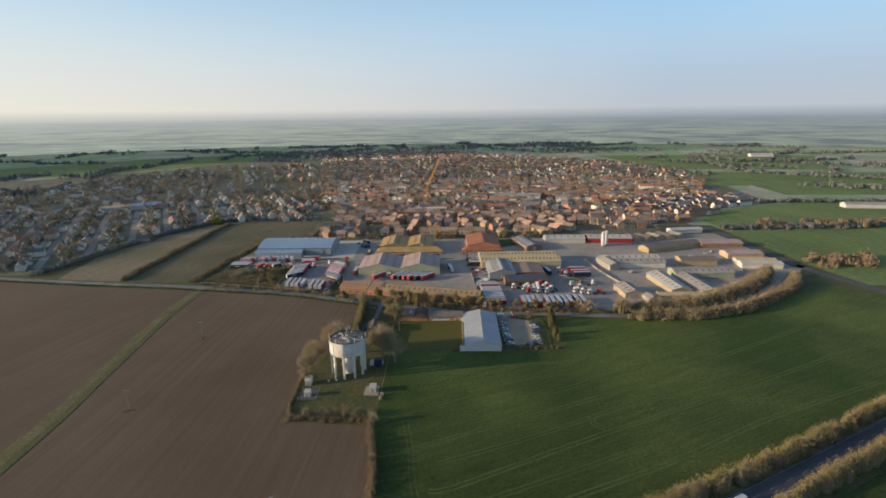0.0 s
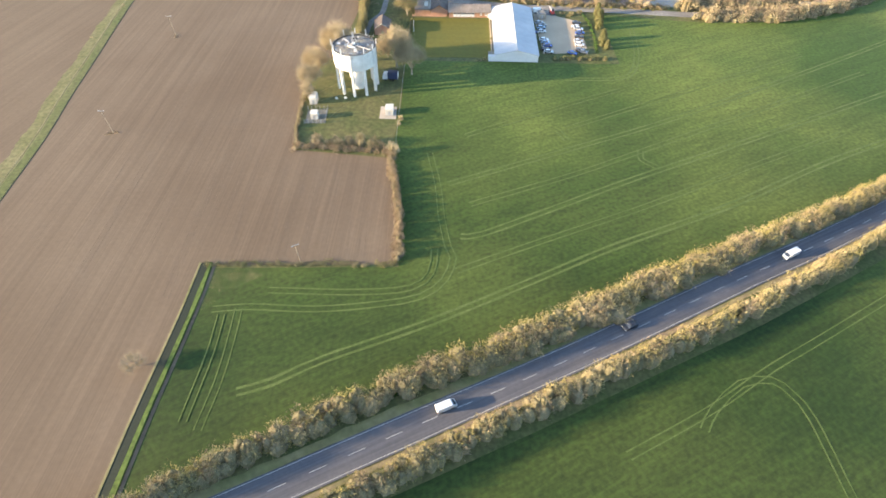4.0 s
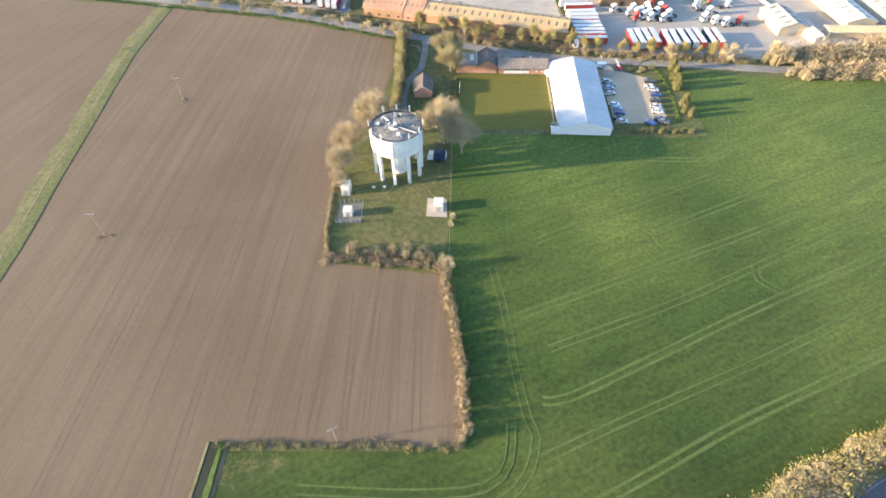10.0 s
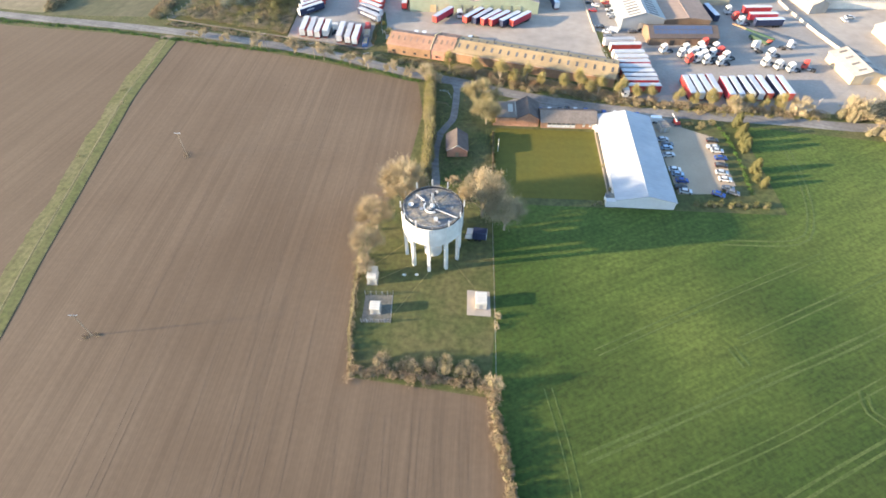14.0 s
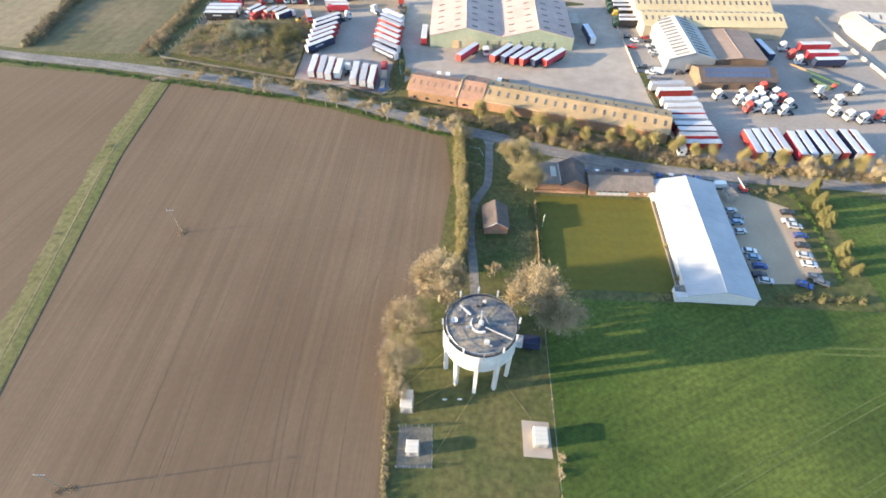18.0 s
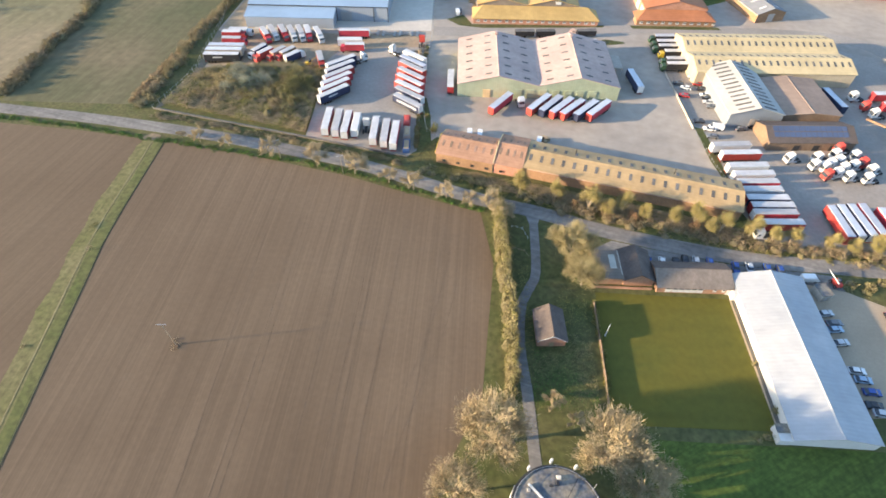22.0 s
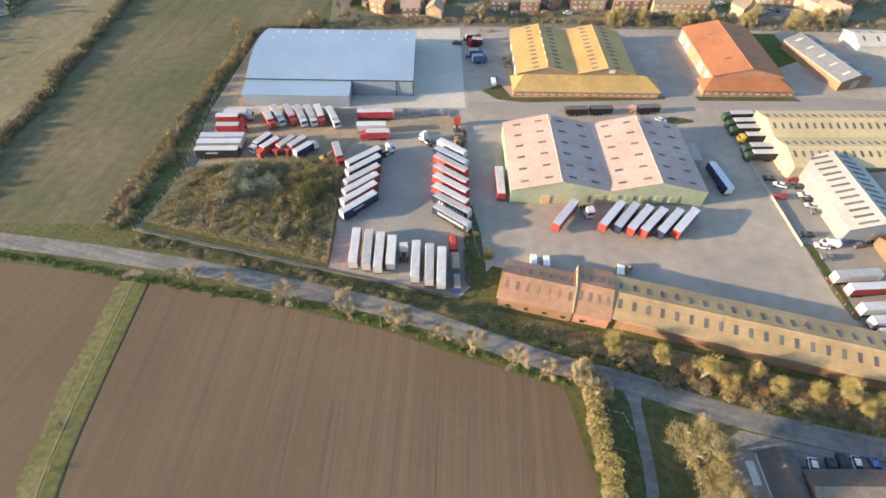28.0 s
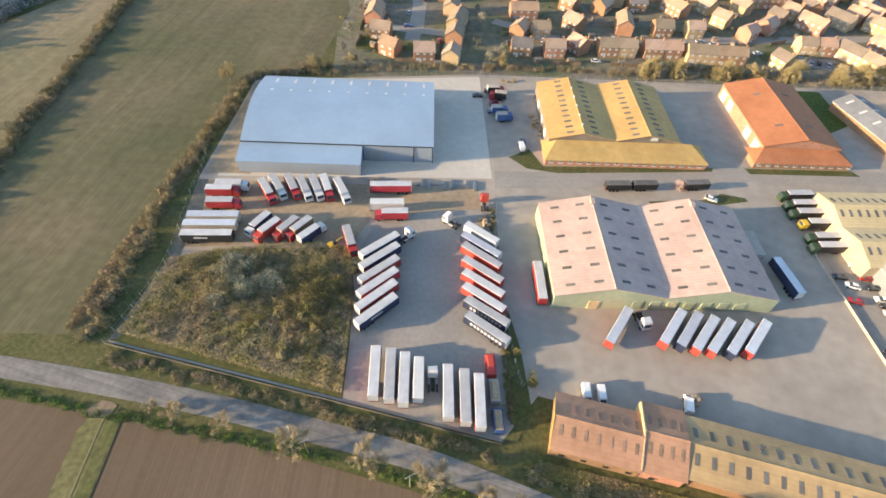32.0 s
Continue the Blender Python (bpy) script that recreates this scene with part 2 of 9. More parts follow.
M = {
    "soil": mat("ploughed soil", (0.158, 0.113, 0.074), 0.95, 0.08, 0.7, 0.016, col2=(0.126, 0.087, 0.055), bump=0.06, streak=(-2.0, 0.5, 70.0, 0.10)),
    "soil_far": mat("dark ploughed soil", (0.150, 0.107, 0.069), 0.95, 0.08, 0.7, 0.012, col2=(0.122, 0.084, 0.052), bump=0.06, streak=(-14.0, 0.6, 60.0, 0.08)),
    "soil_track": mat("pressed dark soil", (0.122, 0.085, 0.054), 0.95, 0.35, 0.5, 0.05, col2=(0.155, 0.110, 0.070)),
    # crop's south is painted dimmer and its north brighter, standing in for uneven light
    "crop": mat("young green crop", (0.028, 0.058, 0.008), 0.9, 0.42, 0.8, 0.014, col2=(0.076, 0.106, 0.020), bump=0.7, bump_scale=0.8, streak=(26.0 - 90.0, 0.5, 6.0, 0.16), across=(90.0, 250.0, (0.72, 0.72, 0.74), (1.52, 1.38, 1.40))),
    "crop_worn": mat("pale trodden crop", (0.096, 0.126, 0.034), 0.9, 0.35, 1.2, 0.12, col2=(0.070, 0.101, 0.023)),
    "rough_grass": mat("rough grass", (0.120, 0.108, 0.042), 0.9, 0.45, 0.9, 0.10, col2=(0.070, 0.084, 0.024), bump=0.5, bump_scale=1.5),
    "dry_grass": mat("dry pale grass", (0.182, 0.160, 0.072), 0.9, 0.4, 0.7, 0.09, col2=(0.138, 0.134, 0.048), bump=0.4, bump_scale=1.2, streak=(-4.0, 0.6, 12.0, 0.10)),
    "meadow": mat("worn brown meadow", (0.170, 0.136, 0.080), 0.9, 0.22, 0.3, 0.014, col2=(0.096, 0.099, 0.047), bump=0.3, bump_scale=0.4, streak=(-10.0, 0.7, 40.0, 0.11)),
    "meadow_tan": mat("dry tan meadow", (0.245, 0.198, 0.120), 0.9, 0.22, 0.3, 0.014, col2=(0.160, 0.148, 0.076), bump=0.3, bump_scale=0.4, streak=(-10.0, 0.8, 40.0, 0.10)),
    "lawn": mat("olive bowling lawn", (0.118, 0.102, 0.014), 0.85, 0.12, 0.6, 0.05, col2=(0.102, 0.098, 0.015), rows=(5.0, 92.0, 0.04)),
    # colour raised to stand in for haze over the town
    "garden": mat("garden grass", (0.118, 0.130, 0.066), 0.9, 0.35, 0.3, 0.04, col2=(0.195, 0.168, 0.130)),
    "asphalt": mat("worn asphalt", (0.335, 0.30, 0.262), 0.85, 0.14, 0.8, 0.05, col2=(0.27, 0.243, 0.215), bump=0.1),
    "road": mat("blue-grey road asphalt", (0.086, 0.087, 0.098), 0.8, 0.12, 1.2, 0.05, col2=(0.104, 0.103, 0.112), streak=(25.5 - 90.0, 0.5, 40.0, 0.2)),
    "lane": mat("worn lane asphalt", (0.250, 0.232, 0.210), 0.85, 0.25, 0.7, 0.07, col2=(0.165, 0.155, 0.146), streak=(-107.0 + 180.0, 0.45, 22.0, 0.17)),
    "concrete": mat("yard concrete", (0.395, 0.340, 0.28), 0.85, 0.14, 0.25, 0.03, col2=(0.305, 0.268, 0.230), streak=(70.0, 2.0, 16.0, 0.03)),
    "pale_concrete": mat("new pale concrete", (0.56, 0.51, 0.44), 0.8, 0.1, 0.4, 0.04, broad_vary=0.12),
    "gravel": mat("buff gravel", (0.40, 0.318, 0.228), 0.95, 0.08, 1.5, 0.08, broad_vary=0.15),
    "dirt": mat("packed yellow dirt", (0.36, 0.28, 0.19), 0.95, 0.2, 0.6, 0.08, broad_vary=0.25),
    "paint": mat("worn white road paint", (0.42, 0.42, 0.40), 0.7, 0.2),
    "white_conc": mat("white painted concrete", (0.70, 0.685, 0.65), 0.6, 0.1, 0.8, 0.16, col2=(0.58, 0.56, 0.515), bump=0.05),
    # stain patches; their blue-grey tone also puts shadow into the colour
    "roof_felt": mat("stained grey roof felt", (0.095, 0.108, 0.130), 0.85, 0.4, 1.4, 0.42, col2=(0.31, 0.262, 0.190)),
    "steel": mat("galvanised steel", (0.45, 0.46, 0.47), 0.45, 0.1, metal=0.6),
    "dark": mat("dark metal", (0.035, 0.036, 0.04), 0.6, 0.15),
    "white": mat("white painted metal", (0.60, 0.60, 0.59), 0.45, 0.06, 1.0, 0.2, broad_vary=0.1),
    "white_roof": mat("white metal roof", (0.415, 0.425, 0.435), 0.55, 0.06, 0.5, 0.1, col2=(0.350, 0.368, 0.388), rows=(1.0, 90.0, 0.02), bump=0.08, streak=(88.0, 0.7, 9.0, 0.05)),
    "glass": mat("dark window glass", (0.05, 0.06, 0.075), 0.12, 0.1, spec=0.6),
    "brick": mat("red brick", (0.42, 0.235, 0.150), 0.85, 0.2, 1.5, 0.2, per_object=0.25),
    "brick_buff": mat("buff brick", (0.550, 0.402, 0.248), 0.85, 0.18, 1.5, 0.2, per_object=0.2),
    "render": mat("cream render", (0.68, 0.62, 0.53), 0.8, 0.08, 1.0, 0.2, per_object=0.15),
    "tile": mat("brown roof tiles", (0.40, 0.295, 0.218), 0.85, 0.22, 1.5, 0.2, rows=(0.35, 0, 0.08), bump=0.3, per_object=0.3),
    "tile_red": mat("red roof tiles", (0.46, 0.305, 0.215), 0.85, 0.22, 1.5, 0.2, rows=(0.35, 0, 0.08), bump=0.3, per_object=0.25),
    "slate": mat("grey roof slates", (0.221, 0.202, 0.195), 0.75, 0.2, 1.5, 0.2, rows=(0.3, 0, 0.1), bump=0.3, per_object=0.3),
    "tile_old": mat("weathered brown tiles", (0.25, 0.205, 0.168), 0.9, 0.25, 1.2, 0.3, rows=(0.35, 0, 0.1), bump=0.3),
    "cement_pink": mat("pinkish fibre cement sheets", (0.50, 0.375, 0.325), 0.8, 0.12, 0.5, 0.08, col2=(0.43, 0.315, 0.275), rows=(1.05, 90, 0.05), bump=0.25),
    "cement_yellow": mat("yellow ochre roof sheets", (0.53, 0.340, 0.132), 0.75, 0.12, 0.5, 0.07, broad_vary=0.16, rows=(1.0, 90, 0.05), bump=0.25),
    "cement_orange": mat("orange roof sheets", (0.44, 0.176, 0.084), 0.75, 0.12, 0.5, 0.07, broad_vary=0.18, rows=(1.0, 90, 0.05), bump=0.25),
    "cement_salmon": mat("salmon weathered roof sheets", (0.42, 0.240, 0.155), 0.85, 0.14, 0.6, 0.12, broad_vary=0.18, rows=(1.0, 0, 0.04), bump=0.08),
    "cement_tan": mat("mossy tan roof sheets", (0.44, 0.310, 0.165), 0.85, 0.14, 0.6, 0.12, broad_vary=0.2, rows=(1.0, 0, 0.04), bump=0.08),
    "cement_cream": mat("cream roof sheets", (0.60, 0.475, 0.27), 0.75, 0.12, 0.5, 0.07, broad_vary=0.14, rows=(1.0, 0, 0.05), bump=0.25),
    "cement_white": mat("off-white roof sheets", (0.58, 0.55, 0.485), 0.7, 0.1, 0.5, 0.07, broad_vary=0.16, rows=(1.0, 90, 0.05), bump=0.25),
    "cement_pale": mat("pale grey roof sheets", (0.45, 0.44, 0.41), 0.75, 0.1, 0.5, 0.07, broad_vary=0.16, rows=(1.0, 90, 0.05), bump=0.2),
    "cement_grey": mat("grey fibre cement sheets", (0.42, 0.38, 0.33), 0.85, 0.14, 0.5, 0.08, broad_vary=0.2, rows=(1.0, 90, 0.06), bump=0.25),
    "cement_slate": mat("blue-grey weathered roof sheets", (0.235, 0.245, 0.262), 0.85, 0.14, 0.5, 0.08, broad_vary=0.2, rows=(1.0, 90, 0.06), bump=0.25),
    "cement_mustard": mat("mossy mustard roof sheets", (0.50, 0.335, 0.130), 0.85, 0.14, 0.5, 0.1, broad_vary=0.18, rows=(1.0, 0, 0.04), bump=0.06),
    "slate_wall": mat("slate-blue wall cladding", (0.235, 0.262, 0.290), 0.6, 0.08, 0.4, 0.1, broad_vary=0.1, rows=(0.9, 0, 0.05), bump=0.2),
    "brick_old": mat("dull brown brick", (0.235, 0.160, 0.108), 0.9, 0.2, 1.5, 0.2, broad_vary=0.2),
    "cement_rose": mat("faded rose-brown roof sheets", (0.335, 0.245, 0.190), 0.85, 0.14, 0.5, 0.08, broad_vary=0.18, rows=(1.0, 90, 0.06), bump=0.25),
    "cement_brown": mat("brown roof sheets", (0.25, 0.20, 0.16), 0.85, 0.14, 0.5, 0.08, broad_vary=0.15, rows=(1.0, 90, 0.06), bump=0.25),
    "metal_blue": mat("pale blue-grey profiled metal", (0.295, 0.405, 0.53), 0.45, 0.06, 0.4, 0.05, broad_vary=0.12, rows=(1.0, 0, 0.025), bump=0.12, metal=0.1),
    "metal_blue_wall": mat("blue-grey wall cladding", (0.285, 0.325, 0.375), 0.5, 0.06, 0.4, 0.1, broad_vary=0.08, rows=(0.9, 0, 0.06), bump=0.2),
    "sage": mat("sage green cladding", (0.37, 0.41, 0.285), 0.7, 0.1, 0.6, 0.1, broad_vary=0.15, rows=(0.9, 0, 0.03), bump=0.08),
    "buff_wall": mat("buff wall cladding", (0.48, 0.40, 0.28), 0.75, 0.1, 0.6, 0.1, broad_vary=0.15),
    "skylight": mat("grey rooflight sheet", (0.15, 0.145, 0.14), 0.85, 0.2, 1.0, 0.2, per_object=0.25, spec=0.1),
    "skylight_pale": mat("pale rooflight sheet", (0.62, 0.62, 0.60), 0.4, 0.1, 1.0, 0.2),
    "tr_red": mat("red trailer curtain", (0.40, 0.043, 0.050), 0.55, 0.12, 0.8, 0.3, per_object=0.15),
    "tr_orange": mat("orange red paint", (0.50, 0.072, 0.058), 0.5, 0.1, 0.8, 0.3),
    "tr_navy": mat("navy trailer curtain", (0.03, 0.04, 0.085), 0.5, 0.1, 0.8, 0.3),
    "tr_blue": mat("blue paint", (0.06, 0.12, 0.27), 0.55, 0.1, 0.8, 0.3),
    "tr_roof": mat("pale translucent trailer roof", (0.48, 0.48, 0.49), 0.5, 0.08, 0.7, 0.25, broad_vary=0.18, per_object=0.2),
    "tr_roof_blue": mat("blue-grey trailer roof", (0.46, 0.50, 0.57), 0.5, 0.07, 0.7, 0.25, broad_vary=0.12, per_object=0.15),
    "tr_black": mat("black curtain", (0.03, 0.03, 0.033), 0.55, 0.12),
    "yellow": mat("yellow paint", (0.62, 0.42, 0.05), 0.45, 0.1),
    "green_paint": mat("dark green paint", (0.035, 0.075, 0.04), 0.5, 0.1),
    "rubber": mat("black tyre rubber", (0.02, 0.02, 0.02), 0.8, 0.1),
    "wood": mat("weathered timber", (0.34, 0.26, 0.17), 0.85, 0.25, 2.0, 0.3),
    "bark": mat("pale bark", (0.38, 0.31, 0.22), 0.9, 0.25, 1.5, 0.3),
    "twig": mat("bare sunlit twigs", (0.43, 0.352, 0.220), 0.9, 0.15, 0.6, 0.15, col2=(0.36, 0.29, 0.17), island=0.12, bump=1.0, bump_scale=1.5),
    "twig_dark": mat("brown twigs", (0.30, 0.225, 0.14), 0.9, 0.2, 0.6, 0.1, col2=(0.235, 0.18, 0.11), island=0.16, bump=1.0, bump_scale=1.5),
    "hedge": mat("yellow budding hedge leaves", (0.295, 0.250, 0.080), 0.9, 0.2, 0.5, 0.14, col2=(0.245, 0.198, 0.092), island=0.14, bump=1.0, bump_scale=1.5),
    "scrub": mat("olive brown scrub", (0.245, 0.208, 0.108), 0.9, 0.25, 0.5, 0.09, col2=(0.275, 0.215, 0.138), island=0.18, bump=1.0, bump_scale=1.5),
    "bush": mat("dull green bush leaves", (0.17, 0.165, 0.062), 0.9, 0.25, 0.6, 0.1, col2=(0.25, 0.205, 0.10), island=0.18, bump=1.0, bump_scale=1.5),
    "ivy": mat("bright green leaves", (0.085, 0.16, 0.03), 0.85, 0.25, 0.6, 0.2, island=0.35),
    "conifer": mat("golden conifer foliage", (0.175, 0.160, 0.060), 0.9, 0.2, 0.6, 0.2, col2=(0.125, 0.125, 0.048), island=0.3, bump=1.0, bump_scale=1.5),
    # greyed and paled: distance haze is put into the wood colour
    "far_wood": mat("haze-paled far woodland", (0.195, 0.205, 0.195), 0.95, 0.2, 0.05, 0.006, col2=(0.155, 0.175, 0.17), island=0.2),
    "town_leaf": mat("town tree twigs", (0.275, 0.245, 0.185), 0.9, 0.2, 0.5, 0.1, col2=(0.205, 0.205, 0.140), island=0.2, per_object=0.3),
    "dark_ditch": mat("ditch mud darkened for depth", (0.020, 0.028, 0.016), 0.8, 0.3),
    "ivy_bank": mat("bright bank grass", (0.098, 0.140, 0.028), 0.9, 0.5, 0.9, 0.15, bump=0.8, bump_scale=1.2),
    "rust": mat("rust-brown bramble leaves", (0.25, 0.15, 0.08), 0.9, 0.25, island=0.4, bump=1.0, bump_scale=1.5),
    "strip_grass": mat("green field edge grass", (0.090, 0.106, 0.030), 0.9, 0.4, 0.7, 0.1, col2=(0.124, 0.122, 0.044), bump=0.5, bump_scale=1.4),
    "bud": mat("tan-green budding twigs", (0.335, 0.285, 0.150), 0.9, 0.15, 0.6, 0.15, col2=(0.28, 0.235, 0.115), island=0.12, bump=1.0, bump_scale=1.5),
    "willow": mat("yellow-green willow twigs", (0.345, 0.292, 0.105), 0.9, 0.15, 0.6, 0.15, col2=(0.27, 0.225, 0.10), island=0.12),
    # dark tone puts inner shade into the colour of the added shrub cores
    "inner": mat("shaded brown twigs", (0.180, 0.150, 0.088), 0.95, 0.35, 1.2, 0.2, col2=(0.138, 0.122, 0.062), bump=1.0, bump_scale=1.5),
    "pale_bud": mat("pale budding twigs", (0.42, 0.345, 0.215), 0.9, 0.15, 0.6, 0.15, col2=(0.36, 0.29, 0.165), island=0.12),
    "rooflight_rose": mat("dusty rooflight sheet", (0.275, 0.185, 0.135), 0.85, 0.2, 1.0, 0.2, per_object=0.2),
    # pale grey-green because haze over the far trees is in the colour
    "far_leaf": mat("haze-paled garden tree twigs", (0.335, 0.312, 0.250), 0.9, 0.2, 0.5, 0.1, col2=(0.255, 0.262, 0.190), island=0.22),
    "straw": mat("pale straw", (0.27, 0.23, 0.115), 0.95, 0.3),
    "mossy": mat("grey-green lichened scrub", (0.325, 0.325, 0.230), 0.9, 0.25, 0.5, 0.15, col2=(0.27, 0.275, 0.215), island=0.18, bump=1.0, bump_scale=1.5),
    "compound": mat("mown rough grass", (0.076, 0.088, 0.026), 0.9, 0.45, 0.6, 0.09, col2=(0.112, 0.106, 0.040), bump=0.3, bump_scale=1.5),
    "yellow_leaf": mat("yellow blossom", (0.45, 0.36, 0.06), 0.9, 0.25, island=0.3),
    # far wall colours are raised above the near ones, standing in for haze
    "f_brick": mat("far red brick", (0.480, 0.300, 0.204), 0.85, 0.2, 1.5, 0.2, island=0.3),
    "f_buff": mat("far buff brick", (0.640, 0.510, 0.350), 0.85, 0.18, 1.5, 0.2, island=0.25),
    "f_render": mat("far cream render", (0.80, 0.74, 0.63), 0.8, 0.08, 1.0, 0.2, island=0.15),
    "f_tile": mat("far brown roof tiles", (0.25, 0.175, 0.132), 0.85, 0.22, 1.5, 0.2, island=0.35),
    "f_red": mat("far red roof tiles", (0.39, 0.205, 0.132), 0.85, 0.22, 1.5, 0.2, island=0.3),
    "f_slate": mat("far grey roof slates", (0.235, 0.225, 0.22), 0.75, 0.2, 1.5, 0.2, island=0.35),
    "hedge_pale": mat("pale yellow-green budding twigs", (0.40, 0.33, 0.175), 0.9, 0.15, 0.6, 0.15, col2=(0.33, 0.265, 0.13), island=0.15, bump=1.0, bump_scale=1.5),
    "pad_dark": mat("dark weedy gravel", (0.11, 0.115, 0.095), 0.95, 0.3, 1.2, 0.2, col2=(0.16, 0.15, 0.13)),
    "fence_panel": mat("weathered concrete panels", (0.145, 0.135, 0.118), 0.9, 0.25, 1.0, 0.2, per_object=0.2),
    "timber": mat("weathered fence boards", (0.24, 0.18, 0.125), 0.9, 0.25, 2.0, 0.3, per_object=0.3),
    "dry_scrub": mat("dry tan undergrowth", (0.36, 0.265, 0.155), 0.9, 0.25, 0.5, 0.1, col2=(0.29, 0.21, 0.11), island=0.18, bump=1.0, bump_scale=1.5),
    "olive": mat("olive yellow brambles", (0.27, 0.235, 0.075), 0.9, 0.25, 0.5, 0.1, col2=(0.20, 0.185, 0.06), island=0.18, bump=1.0, bump_scale=1.5),
    "blossom": mat("pale pink blossom", (0.62, 0.46, 0.42), 0.9, 0.2, island=0.2),
    "tile_dark": mat("dark weathered tiles", (0.135, 0.108, 0.095), 0.9, 0.25, 1.2, 0.3, rows=(0.35, 0, 0.1), bump=0.3),
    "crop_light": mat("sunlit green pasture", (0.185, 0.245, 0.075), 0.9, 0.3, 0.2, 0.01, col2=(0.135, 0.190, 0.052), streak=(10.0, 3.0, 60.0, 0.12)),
    "town_dark": mat("dark evergreen leaves", (0.085, 0.108, 0.070), 0.9, 0.25, 0.5, 0.1, col2=(0.14, 0.145, 0.09), island=0.35),
    "bare_earth": mat("bare brown verge", (0.24, 0.175, 0.115), 0.95, 0.3, 0.8, 0.1, col2=(0.17, 0.15, 0.07)),
    "solar": mat("solar panel", (0.09, 0.12, 0.20), 0.2, 0.1, spec=0.6),
    "crane": mat("orange crane steel", (0.70, 0.36, 0.08), 0.5, 0.1),
    "pallet": mat("stacked wooden pallets", (0.42, 0.32, 0.2), 0.9, 0.3, 1.5, 0.5, island=0.3),
}


def patch_land():
    """Far farmland: fields of differing crops, their colours paled to stand in for haze."""
    m = bpy.data.materials.new("haze-paled far farmland")
    m.use_nodes = True
    nt = m.node_tree
    b = nt.nodes["Principled BSDF"]
    b.inputs["Roughness"].default_value = 0.95
    b.inputs["Specular IOR Level"].default_value = 0.1
    tc = nt.nodes.new("ShaderNodeTexCoord")
    mp = nt.nodes.new("ShaderNodeMapping")
    mp.inputs["Scale"].default_value, mp.inputs["Rotation"].default_value[2] = (0.0034, 0.0021, 1), 0.35
    v = nt.nodes.new("ShaderNodeTexVoronoi")
    v.inputs["Randomness"].default_value = 0.8
    v.distance = "CHEBYCHEV"
    r = nt.nodes.new("ShaderNodeValToRGB")
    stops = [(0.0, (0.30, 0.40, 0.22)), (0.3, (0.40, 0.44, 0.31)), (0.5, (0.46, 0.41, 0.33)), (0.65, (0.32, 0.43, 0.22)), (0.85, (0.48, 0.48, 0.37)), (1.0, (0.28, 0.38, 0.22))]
    r.color_ramp.interpolation = "CONSTANT"
    for i, (p, c) in enumerate(stops):
        e = r.color_ramp.elements[i] if i < 2 else r.color_ramp.elements.new(p)
        e.position, e.color = p, (*c, 1)
    sep = nt.nodes.new("ShaderNodeSeparateColor")
    n = nt.nodes.new("ShaderNodeTexNoise")
    n.inputs["Scale"].default_value, n.inputs["Detail"].default_value = 0.02, 6
    mx = nt.nodes.new("ShaderNodeMix")
    mx.data_type, mx.blend_type = "RGBA", "MULTIPLY"
    mx.inputs[0].default_value = 0.35
    for a, c in ((tc.outputs["Object"], mp.inputs[0]), (mp.outputs[0], v.inputs["Vector"]), (v.outputs["Color"], sep.inputs[0]), (sep.outputs[0], r.inputs[0]),
                 (tc.outputs["Object"], n.inputs["Vector"]), (r.outputs[0], mx.inputs[6]), (n.outputs["Fac"], mx.inputs[7]), (mx.outputs[2], b.inputs["Base Color"])):
        nt.links.new(a, c)
    return m


